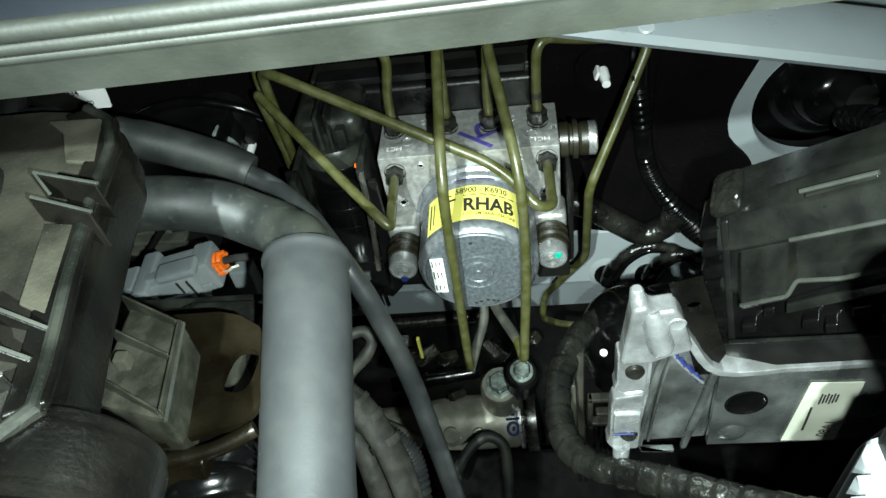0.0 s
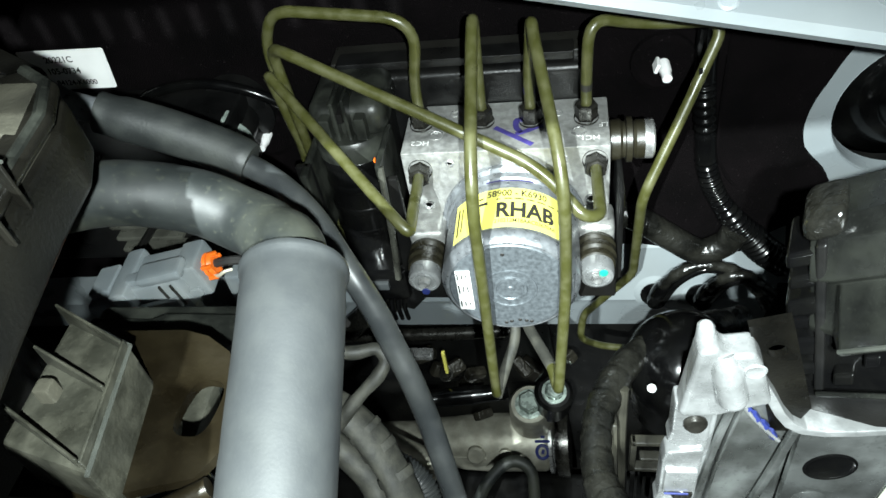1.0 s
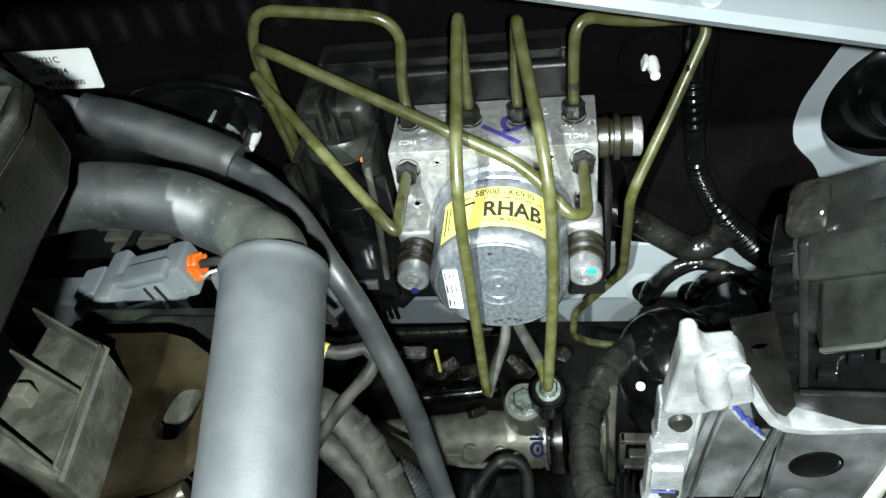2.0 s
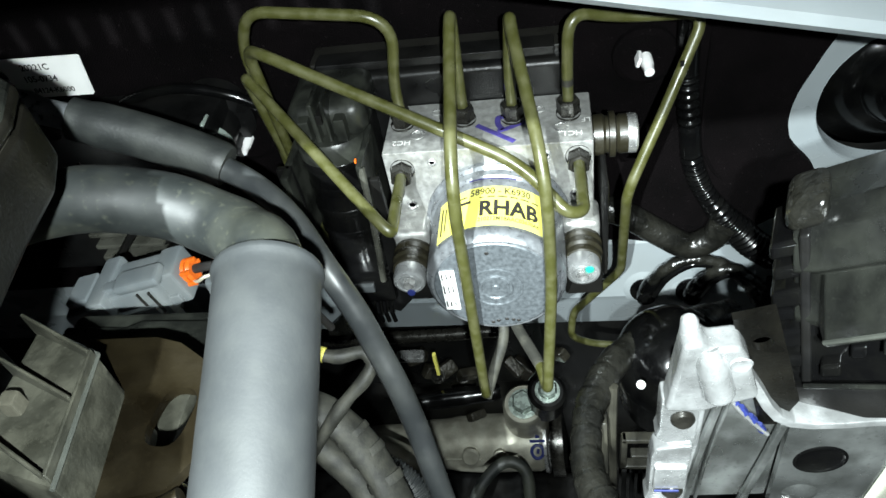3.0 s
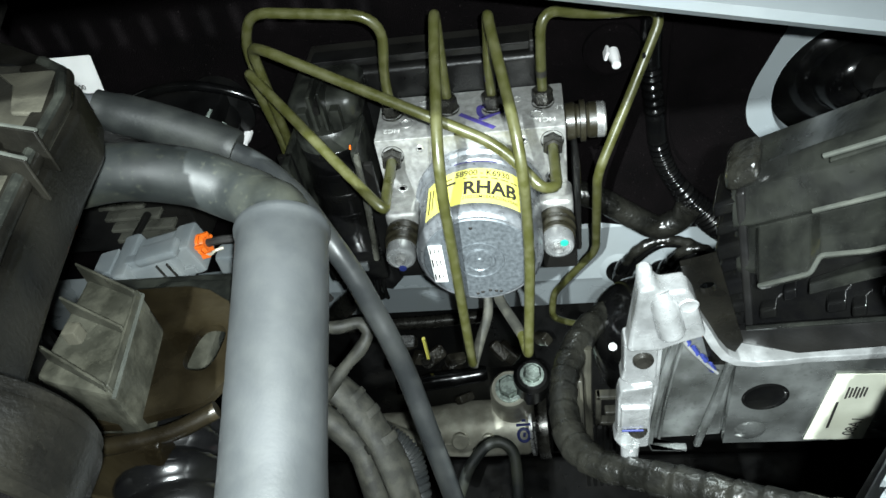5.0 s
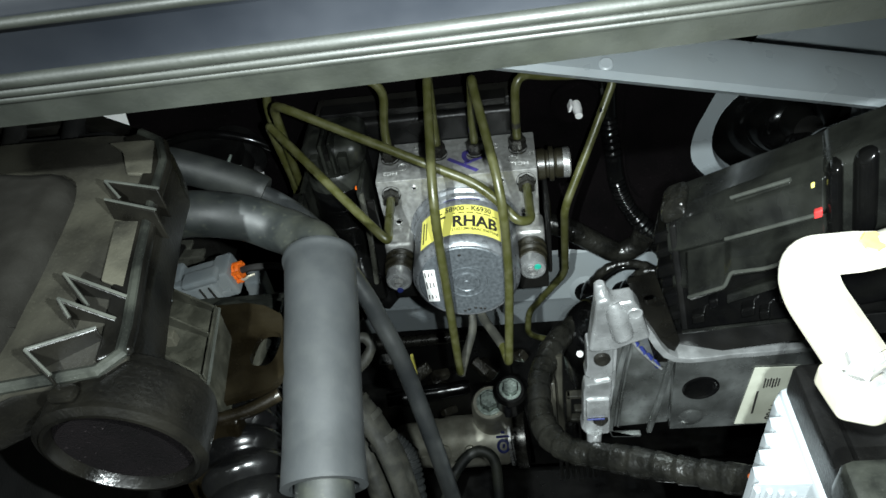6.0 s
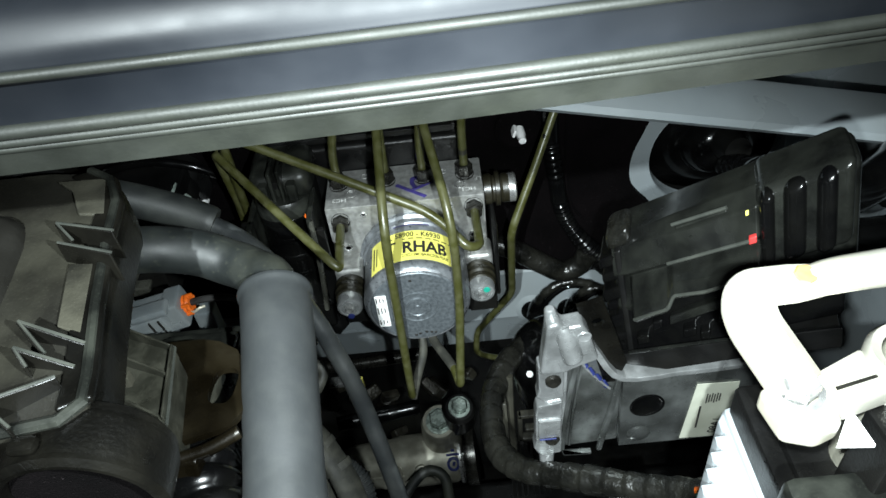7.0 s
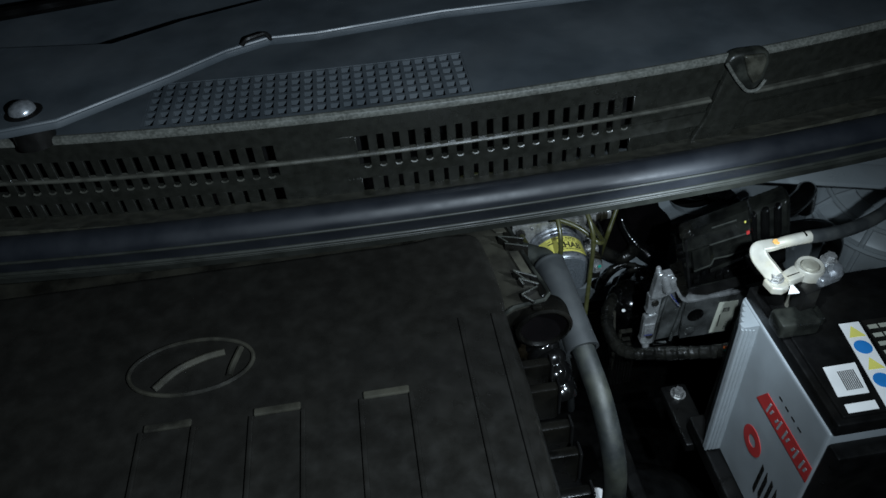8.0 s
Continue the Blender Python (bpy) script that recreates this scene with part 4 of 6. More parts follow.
f = brake_pipe([(0.0460, 0.025, 0.848), (0.0460, 0.0250, 0.880), (0.0475, 0.0260, 0.9120), (0.0750, 0.0430, 0.8965), (0.1190, 0.0450, 0.8940), (0.0975, 0.0220, 0.850), (0.0770, 0.0010, 0.8100), (0.0800, 0.0450, 0.6970), (0.0455, 0.0760, 0.6130), (0.0430, 0.0760, 0.580), (0.060, 0.076, 0.570), (0.105, 0.078, 0.560)], [0, 0.01, 0.018, 0.02, 0.012, 0.01, 0.012, 0.012, 0.012, 0.008, 0.008, 0],
               "olive coated brake pipe arched down beside the unit", [((0.0460, 0.025, 0.850), (0.0, -0.02, 1))])
part("clip_tab", bx((0.1055, 0.030, 0.868), (0.1075, 0.032, 0.8745), 0.0004), PLASTIC, f)

# ---- bulkhead fittings ----
for (x, z), tilt in (((0.0945, 0.845), 0.25), ((-0.1755, 0.807), -0.1)):
    c = thing("trim_clip", (x, 0.085, z), "white nylon clip stud on a black washer in the felt", "trim clip", "clips on the bulkhead mat")
    part("washer", turned([(0.020, -0.002), (0.0195, 0.001), (0.016, 0.003), (0.006, 0.0015), (0, 0.0015)], (x, 0.0865, z), -Y, 30), FELT, c)
    part("stud", turned([(0.0038, 0.0), (0.0038, 0.010), (0.0030, 0.0115), (0.0030, 0.0165), (0, 0.0170)], (x, 0.0855, z), (tilt * 0.2, -1, -0.05), 16), NYLON, c, "white nylon stud")
    if x > 0:
        part("tongue", bx((x - 0.0065, 0.0700, z + 0.002), (x - 0.0040, 0.080, z + 0.0085), 0.0006, 1, Euler((0, radians(20), 0)).to_matrix().to_4x4()), NYLON, c)

tag = thing("bulkhead_label", (-0.298, 0.083, 0.868), "white part number label stuck on the bulkhead mat", "label")
o, u, v = Vector((-0.3170, 0.0800, 0.8565)), Vector((1, 0, -0.02)).normalized(), Vector((0.03, 0, 1)).normalized()
part("paper", pr([(0.001, 0), (0.049, 0), (0.050, 0.001), (0.0525, 0.0290), (0.0515, 0.030), (-0.010, 0.030), (-0.011, 0.029), (-0.0005, 0.001)], o, u, v, -0.0006), WHITE, tag)
for text, size, a, b in (("20221C", 0.0064, 0.0080, 0.0215), ("105-0734", 0.0064, 0.0060, 0.0128), ("84124-K6000", 0.0054, 0.0090, 0.0042)):
    part("printed_line", lettering(text, size, flat(o - Y * 0.0012 + u * a + v * b, u, v, 0.0), True), INKBLACK, tag)

# spring clamp on the bulkhead pipe stub, and a thin bright rim
stub = thing("heater_pipe_clamp", (-0.205, 0.07, 0.82), "plated spring hose clamp on a black bulkhead stub", "hose clamp")
part("stub", turned([(0.026, 0.0), (0.026, 0.012), (0.0165, 0.016), (0.0160, 0.050), (0.0, 0.050)], (-0.205, 0.092, 0.828), (0, -1, -0.1), 32), PLASTIC, stub)
for i, (yy, r0) in enumerate(((0.052, 0.0168), (0.045, 0.0168))):
    part("band", turned([(r0, 0), (r0 + 0.0014, 0.0004), (r0 + 0.0014, 0.0052), (r0, 0.0056)], (-0.205, yy + 0.004, 0.824), (0, -1, -0.1), 36), GREENBOLT, stub, "pale green plated band")
part("tab", bx((-0.219, 0.040, 0.832), (-0.2165, 0.052, 0.847), 0.0006, 1, Euler((0, radians(-20), 0)).to_matrix().to_4x4()), GREENBOLT, stub)
part("tab", bx((-0.199, 0.040, 0.836), (-0.1965, 0.052, 0.850), 0.0006, 1, Euler((0, radians(25), 0)).to_matrix().to_4x4()), GREENBOLT, stub)
stub.location += Vector((0.016, 0, 0.002))
solo("grommet_rim", tube(smooth([(-0.262, 0.080, 0.838), (-0.240, 0.076, 0.852), (-0.205, 0.074, 0.858), (-0.172, 0.074, 0.850), (-0.145, 0.078, 0.830)], 8), 0.0036, 10), GLOSSBLACK, "glossy black rubber rim of a bulkhead grommet", "grommet rim")

# ---- left side: hoses, air cleaner, bracket, plug ----
hose = thing("coolant_hose", (-0.06, -0.16, 0.92), "black rubber coolant hose with a thick grey protective sleeve", "hose")
part("hose", tube(smooth([(-0.20, -0.150, 0.925), (-0.160, -0.146, 0.944), (-0.126, -0.143, 0.950), (-0.098, -0.140, 0.943), (-0.080, -0.143, 0.936), (-0.066, -0.152, 0.936), (-0.053, -0.170, 0.936), (-0.0462, -0.24, 0.9185), (-0.041, -0.29, 0.904), (-0.037, -0.33, 0.885), (-0.034, -0.37, 0.84), (-0.033, -0.38, 0.76)], 8), 0.0118, 20), RUBBER, hose)
sl = smooth([(-0.0533, -0.1690, 0.9365), (-0.0522, -0.1770, 0.9352), (-0.0500, -0.195, 0.9310), (-0.0465, -0.235, 0.9200), (-0.0430, -0.273, 0.9090)], 6)
rs = [0.0176, 0.0179, 0.0177, 0.0172] + [0.0168] * (len(sl) - 7) + [0.0170, 0.0173, 0.0176]
bm = tube(sl, rs, 32, caps=False)
first, last = list(bm.verts)[:32], list(bm.verts)[-32:]
for loop, centre, push in ((first, sl[0], sl[2]), (last, sl[-1], sl[-3])):
    mid = [bm.verts.new(centre + (w.co - centre) * 0.80) for w in loop]
    deep = [bm.verts.new(w.co + (push - centre)) for w in mid]
    for r0, r1 in ((loop, mid), (mid, deep)):
        for j in range(32):
            bm.faces.new((r0[j], r0[(j + 1) % 32], r1[(j + 1) % 32], r1[j]))
part("sleeve", bm, SLEEVE, hose, "thick grey rubber sleeve", angle=50)

cab = thing("sheathed_cable", (-0.1, -0.07, 0.88), "black shift cable in a dusty foam conduit", "cable")
part("conduit", tube(smooth([(-0.178, -0.060, 0.929), (-0.150, -0.060, 0.917), (-0.128, -0.0615, 0.9065), (-0.1125, -0.0645, 0.8990)], 8), [0.0098] * 3 + [0.0106] * 20 + [0.0104, 0.0096], 18), CONDUIT, cab, "dusty foam conduit")
part("cable", tube(smooth([(-0.135, -0.061, 0.909), (-0.104, -0.069, 0.8945), (-0.082, -0.085, 0.885), (-0.0635, -0.108, 0.875), (-0.0525, -0.118, 0.857), (-0.0455, -0.125, 0.838), (-0.0385, -0.133, 0.820), (-0.0330, -0.140, 0.795), (-0.0265, -0.153, 0.770), (-0.02, -0.165, 0.73), (-0.015, -0.17, 0.66)], 8), 0.0058, 16), CABLE, cab)
part("ferrule", tube([(-0.205, -0.060, 0.939), (-0.196, -0.060, 0.936), (-0.190, -0.060, 0.934), (-0.172, -0.060, 0.927)], [0.0075, 0.0082, 0.0062, 0.0062], 16), ZINC, cab, "pale metal ferrule")
part("rod", tube(smooth([(-0.30, -0.07, 0.955), (-0.25, -0.062, 0.950), (-0.203, -0.060, 0.938)], 6), 0.0068, 12), CONDUIT, cab)


# air cleaner: a wide cover whose right edge carries a flange, rim, gussets and a lug
cleaner = thing("air_cleaner", (-0.42, -0.45, 0.93), "black plastic air cleaner cover with an oval emblem and ribs", "air cleaner")
EDGE = [(-0.1225, -0.1415), (-0.1108, -0.1500), (-0.1038, -0.1668), (-0.101, -0.190), (-0.094, -0.229), (-0.087, -0.261), (-0.0855, -0.272), (-0.091, -0.2785), (-0.122, -0.2830), (-0.150, -0.30), (-0.160, -0.36), (-0.160, -1.05)]
# The edge is several times darker than the cover's top.
part("rim", pr([(-0.74, -1.05)] + [(-0.74, -0.1340), (-0.1450, -0.1360)] + EDGE, (0, 0, 0.973), X, Y, 0.021, 0.003, 2), NEARBLACK, cleaner, "near-black side wall of the box edge", angle=30)
part("flange", pr([(-0.74, -1.04), (-0.74, -0.1370), (-0.1450, -0.1390)] + [(x - 0.0022, y - 0.0012) for x, y in EDGE], (0, 0, 0.9935), X, Y, 0.0045, 0.0012, 2), FLANGEDUST, cleaner, "flat dusty flange round the cover")
part("rim_band", pr(EDGE[:7] + [(x - 0.0110, y - 0.0040) for x, y in EDGE[6::-1]], (0, 0, 0.9960), X, Y, 0.0038, 0.0014, 3), NEARBLACK, cleaner, "raised dark band along the edge", angle=50)
part("flange_pad", pr([(-0.1310, -0.1600), (-0.1095, -0.1610), (-0.1030, -0.1860), (-0.1145, -0.1840), (-0.1220, -0.1680)], (0, 0, 1.0050), X, Y, 0.0018, 0.0006), DUSTYPLASTIC, cleaner, "dusty raised pad")
part("flange_pad", pr([(-0.1083, -0.2142), (-0.0985, -0.2154), (-0.0922, -0.2505), (-0.1020, -0.2461)], (0, 0, 1.0050), X, Y, 0.0018, 0.0006), DUSTYPLASTIC, cleaner, "dusty raised pad")
part("edge_rail", tube([(x - 0.0030, y - 0.0010, 0.9990) for x, y in EDGE], 0.0022, 8), HOOD, cleaner)
COVER = [(-0.74, -1.02), (-0.134, -1.02), (-0.124, -0.50), (-0.124, -0.37), (-0.126, -0.33), (-0.127, -0.300), (-0.125, -0.272), (-0.126, -0.256), (-0.128, -0.226), (-0.132, -0.192), (-0.140, -0.180), (-0.150, -0.181), (-0.172, -0.177), (-0.200, -0.182), (-0.74, -0.178)]
part("cover", pr(COVER, (0, 0, 0.982), X, Y, 0.0300, 0.0095, 6), COVERPLASTIC, cleaner, angle=50)
part("lower_box", pr([(-0.72, -1.0), (-0.175, -1.0), (-0.165, -0.45), (-0.160, -0.30), (-0.172, -0.180), (-0.195, -0.150), (-0.72, -0.145)], (0, 0, 0.80), X, Y, 0.168, 0.006, 2), PLASTIC, cleaner)
for i, x in enumerate((-0.419, -0.331, -0.242)):
    part("raised_bar", bx((x - 0.019, -0.3725, 1.012), (x + 0.019, -0.3655, 1.0155), 0.0014), DUSTYPLASTIC, cleaner)
for x in (-0.44, -0.398, -0.352, -0.310, -0.263, -0.222, -0.170, -0.140):
    y1 = -0.372 if x < -0.2 else -0.30
    part("groove_rib", pr([(x - 0.0020, -1.0), (x + 0.0020, -1.0), (x + 0.0020, y1), (x - 0.0020, y1)], (0, 0, 1.0115), X, Y, 0.0035, 0.001), COVERPLASTIC, cleaner)
ring = [(-0.407 + 0.0535 * math.cos(2 * math.pi * i / 48), -0.309 + 0.030 * math.sin(2 * math.pi * i / 48), 1.0135) for i in range(49)]
emb = part("emblem", tube(ring, 0.0019, 8, caps=False), DUSTYPLASTIC, cleaner, "moulded oval emblem ring")
part("emblem_bar", tube(smooth([(-0.436, -0.329, 1.0135), (-0.418, -0.312, 1.0145), (-0.396, -0.302, 1.0145), (-0.379, -0.298, 1.0135)], 6), 0.0032, 8), DUSTYPLASTIC, emb)
part("emblem_bar", tube(smooth([(-0.373, -0.326, 1.0135), (-0.371, -0.316, 1.014), (-0.365, -0.296, 1.0135)], 6), 0.0028, 8), DUSTYPLASTIC, emb)


def gusset(p, q, h0, h1, drop=0.022):
    """A thin upright rib between two points of the plan, its top falling from h0 to h1."""
    p, q = Vector((*p, 0)), Vector((*q, 0))
    u = (q - p).normalized()
    n = (q - p).length
    return pr([(0, h0), (n, h1), (n, h1 - drop), (0, h0 - drop)], p, u, Z, 0.0010, 0.0003, 1)


for p, q, h0, h1 in (((-0.1150, -0.1983), (-0.0908, -0.2062), 1.0140, 1.0140), ((-0.1106, -0.2101), (-0.0887, -0.2177), 1.0140, 1.0130), ((-0.1150, -0.1983), (-0.1069, -0.2069), 1.0140, 1.0120),
                     ((-0.1106, -0.2491), (-0.0870, -0.2560), 1.0140, 1.0065), ((-0.1106, -0.2491), (-0.1000, -0.2600), 1.0140, 1.0090),
                     ((-0.1078, -0.2607), (-0.0895, -0.2650), 1.0140, 1.0070), ((-0.1078, -0.2607), (-0.1035, -0.2660), 1.0140, 1.0100),
                     ((-0.1095, -0.2818), (-0.1000, -0.2890), 1.0140, 1.0100), ((-0.1095, -0.2818), (-0.0925, -0.2710), 1.0140, 1.0100)):
    part("gusset", gusset(p, q, h0, h1, 0.014), NEARBLACK, cleaner)
    part("gusset_edge", tube([(*p, h0), (*q, h1)], 0.00055, 6), GLINTWEAR, cleaner, "worn bright rib edge")
for p, q in (((-0.183, -0.160), (-0.193, -0.105)), ((-0.155, -0.158), (-0.162, -0.108))):
    part("post", tube([(*p, 0.998), ((p[0] + q[0]) / 2, (p[1] + q[1]) / 2, 1.004), (*q, 1.010)], [0.0045, 0.005, 0.0055], 10), PLASTIC, cleaner)
rim_plan = [(-0.74, -0.125), (-0.152, -0.127), (-0.122, -0.146), (-0.1147, -0.1541), (-0.1045, -0.1655), (-0.0978, -0.1735), (-0.0968, -0.1790), (-0.1040, -0.1800), (-0.1050, -0.1765), (-0.1110, -0.1690), (-0.1195, -0.1600), (-0.127, -0.1525), (-0.155, -0.136), (-0.74, -0.134)]
part("rear_rim", pr(rim_plan, (0, 0, 0.998), X, Y, 0.0055, 0.0015, 2), NEARBLACK, cleaner, "raised near-black rear rim")
part("rear_rail", bx((-0.50, -0.150, 0.996), (-0.130, -0.143, 1.003), 0.002), PLASTIC, cleaner)
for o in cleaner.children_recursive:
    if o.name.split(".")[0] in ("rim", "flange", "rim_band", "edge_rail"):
        about(o, CAMERA_EYE, 0.96)
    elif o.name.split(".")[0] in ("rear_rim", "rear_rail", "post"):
        about(o, CAMERA_EYE, 1.04)
lug = part("lug", pr([(-0.1140, -0.240), (-0.0840, -0.248), (-0.0895, -0.208), (-0.1140, -0.197)], (0, 0, 0.905), X, Y, 0.043, 0.0025, 2), DUSTYLUG, cleaner, "boxy ribbed lug")
for p, q in (((-0.114, -0.198), (-0.0905, -0.2085)), ((-0.113, -0.213), (-0.0890, -0.2235)), ((-0.112, -0.232), (-0.0865, -0.2450))):
    part("lug_rib", gusset(p, q, 0.9555, 0.9515, 0.010), DUSTYLUG, lug)
part("lug_rib", gusset((-0.0895, -0.2085), (-0.0850, -0.2460), 0.9515, 0.9515, 0.010), DUSTYLUG, lug)
for a, b in (((-0.1140, -0.197, 0.9480), (-0.0895, -0.208, 0.9480)), ((-0.0895, -0.208, 0.9480), (-0.0840, -0.248, 0.9480))):
    part("lug_edge", tube([a, b], 0.0007, 6), GLINTWEAR, lug, "worn edge")
part("lug_post", bx((-0.1080, -0.2275, 0.945), (-0.1030, -0.2225, 0.9535), 0.001), DUSTYPLASTIC, lug)
for y in (-0.345, -0.372, -0.410, -0.436, -0.470):
    part("side_clip", bx((-0.130, y - 0.005, 0.950), (-0.098, y + 0.005, 0.9925), 0.003, 2), NEARBLACK, cleaner)
    part("clip_edge", bx((-0.099, y - 0.0065, 0.958), (-0.0965, y + 0.0065, 0.994), 0.0008, 1), PLASTIC, cleaner)

duct = thing("intake_duct", (-0.09, -0.31, 0.92), "black plastic round intake collar with a wide band", "intake duct")
DC, DD = (-0.0905, -0.2740, 0.9775), (0.0, -1.0, -0.06)
part("collar", turned([(0.0, -0.002), (0.0245, -0.001), (0.0255, 0.0), (0.0255, 0.0220), (0.0235, 0.0225), (0.0225, 0.0195), (0.0222, 0.0170), (0, 0.0165)], DC, DD, 48), NEARBLACK, duct)
# Felt-black disc added to keep the collar's mouth dark.
part("lining", turned([(0.0222, 0.0160), (0.0222, 0.0185), (0.0150, 0.0178), (0, 0.0172)], DC, DD, 40), FELT, duct, "dark disc added for the collar's dark mouth")
part("band", turned([(0.0250, 0.0030), (0.0265, 0.0035), (0.0268, 0.0050), (0.0268, 0.0190), (0.0250, 0.0200)], DC, DD, 48), NEARBLACK, duct, "wide near-black band")
part("band_edge", turned([(0.0260, 0.0185), (0.0272, 0.0190), (0.0274, 0.0208), (0.0250, 0.0225)], DC, DD, 48), NEARBLACK, duct, "rounded lip of the band")
part("strap_end", bx((-0.1020, -0.2950, 1.0020), (-0.0930, -0.2890, 1.0065), 0.002, 2), NEARBLACK, duct)
pts = smooth([(-0.088, -0.228, 0.900), (-0.086, -0.244, 0.903), (-0.081, -0.260, 0.900), (-0.075, -0.278, 0.892), (-0.070, -0.30, 0.870)], 18)
rib = [0.0156 + 0.0030 * abs(math.sin(i * 0.30)) ** 0.8 for i in range(len(pts))]
solo("corrugated_hose", tube(pts, rib, 24), GLOSSBLACK, "glossy black corrugated breather hose", "corrugated hose", angle=60)

# steel lifting bracket with a slot
bracket = thing("engine_bracket", (-0.07, -0.22, 0.92), "dark bronze-coated steel bracket with one slotted hole", "bracket")
bm = bmesh.new()


def slot(a):
    c, s = math.cos(a + 0.12), math.sin(a + 0.12)
    return (abs(c / 0.0058) ** 3 + abs(s / 0.0095) ** 3) ** (-1 / 3)


holed(bm, [(-0.118, -0.246), (-0.092, -0.246), (-0.078, -0.242), (-0.066, -0.239), (-0.0605, -0.230), (-0.0600, -0.219), (-0.0615, -0.210), (-0.069, -0.197), (-0.078, -0.191), (-0.087, -0.1885), (-0.118, -0.189)], slot, (-0.0720, -0.2170), (0, 0, 0.927), X, Y, 0.0035, 64)
part("plate", bm, BRONZE, bracket)
part("under_block", bx((-0.112, -0.214, 0.884), (-0.0875, -0.178, 0.9005), 0.003), DUSTYLUG, bracket, "pale block seen through the slot")
part("curl", tube(smooth([(-0.062, -0.240, 0.928), (-0.075, -0.246, 0.926), (-0.090, -0.250, 0.926), (-0.110, -0.252, 0.926)], 6), 0.0030, 10), BRONZE, bracket)
part("web", pr([(-0.252, 0.927), (-0.246, 0.927), (-0.240, 0.86), (-0.27, 0.85), (-0.262, 0.90)], (-0.108, 0, 0), Y, Z, 0.030, 0.002), BRONZE, bracket)

# grey plug with an orange seal
gp = thing("sensor_connector", (-0.16, -0.10, 0.86), "grey plastic electrical plug with an orange wire seal", "electrical connector")
ux = Vector((0.96, 0.05, 0.20)).normalized()
rot = Matrix((ux, Vector((-0.05, 1, 0)).normalized(), ux.cross(Vector((-0.05, 1, 0)).normalized()))).transposed().to_4x4()


def plugbox(c, s, bev=0.0012):
    c, s = vec(c), vec(s)
    return bx(c - s / 2, c + s / 2, bev, 2, rot)


part("body", plugbox((-0.1640, -0.102, 0.860), (0.034, 0.024, 0.022), 0.003), GREYPLUG, gp)
part("front_shell", plugbox((-0.1860, -0.106, 0.853), (0.020, 0.027, 0.023), 0.003), GREYPLUG, gp)
part("front_step", plugbox((-0.1900, -0.106, 0.8655), (0.012, 0.018, 0.005), 0.0012), GREYPLUG, gp)
part("collar", plugbox((-0.1760, -0.104, 0.857), (0.010, 0.032, 0.028), 0.0020), GREYPLUG, gp)
part("latch", plugbox((-0.1570, -0.108, 0.8745), (0.024, 0.012, 0.006), 0.0022), GREYPLUG, gp)
part("latch_arm", plugbox((-0.1640, -0.1085, 0.8720), (0.026, 0.006, 0.004), 0.0010), GREYPLUG, gp)
for k in range(2):
    part("groove", plugbox((-0.1560 + 0.0060 * k, -0.1142, 0.8640 + 0.001 * k), (0.0007, 0.0012, 0.014), 0), DARKSTEEL, gp)
part("rear_step", plugbox((-0.1450, -0.098, 0.866), (0.012, 0.020, 0.020), 0.002), GREYPLUG, gp)
part("rear_rib", plugbox((-0.1480, -0.1085, 0.8600), (0.014, 0.003, 0.005), 0.0008), GREYPLUG, gp)
part("wire_seal", turned([(0.0050, 0), (0.0060, 0.001), (0.0050, 0.002), (0.0058, 0.0035), (0.0046, 0.005), (0, 0.005)], (-0.1400, -0.098, 0.868), ux, 18), ORANGE, gp, "orange rubber wire seal")
for i in range(5):
    part("seal_tooth", plugbox((-0.1375 + 0.0012 * (i % 2), -0.098 + 0.0058 * math.cos(i * 1.26), 0.868 + 0.0058 * math.sin(i * 1.26)), (0.0055, 0.0022, 0.0022), 0.0006), ORANGE, gp)
part("lead", tube(smooth([(-0.136, -0.098, 0.869), (-0.126, -0.098, 0.871), (-0.112, -0.096, 0.868), (-0.10, -0.09, 0.85), (-0.09, -0.08, 0.80)], 6), 0.0022, 8), INKBLACK, gp)
part("lead", tube(smooth([(-0.136, -0.102, 0.865), (-0.133, -0.103, 0.866), (-0.130, -0.102, 0.8675), (-0.127, -0.100, 0.867)], 6), 0.0009, 8), CREAM, gp, "short cream wire")
part("lower_tier", plugbox((-0.1660, -0.113, 0.846), (0.042, 0.012, 0.009), 0.0015), GREYPLUG, gp)
part("side_rail", plugbox((-0.166, -0.1165, 0.858), (0.034, 0.003, 0.006), 0.0008), GREYPLUG, gp)
part("lower_block", bx((-0.1445, -0.086, 0.8160), (-0.1310, -0.074, 0.8460), 0.002), GREYPLUG, gp, "grey mounting block under the plug")
part("mount_tab", plugbox((-0.180, -0.092, 0.838), (0.050, 0.012, 0.010), 0.001), PLASTIC, gp)

gp.location += Vector((0.0040, 0, -0.0030))

# finned dark cover under the plug and the pale fins behind it
fins = thing("ignition_cover", (-0.14, -0.15, 0.88), "dusty black moulded cover with rough fins", "engine cover")
part("slab", bx((-0.150, -0.190, 0.880), (-0.082, -0.150, 0.898), 0.003), HOOD, fins)
part("shelf", pr([(-0.149, -0.176), (-0.110, -0.178), (-0.104, -0.181), (-0.084, -0.180), (-0.083, -0.158), (-0.118, -0.157), (-0.124, -0.160), (-0.149, -0.159)], (0, 0, 0.897), X, Y, 0.0045, 0.0015, 2), HOOD, fins)
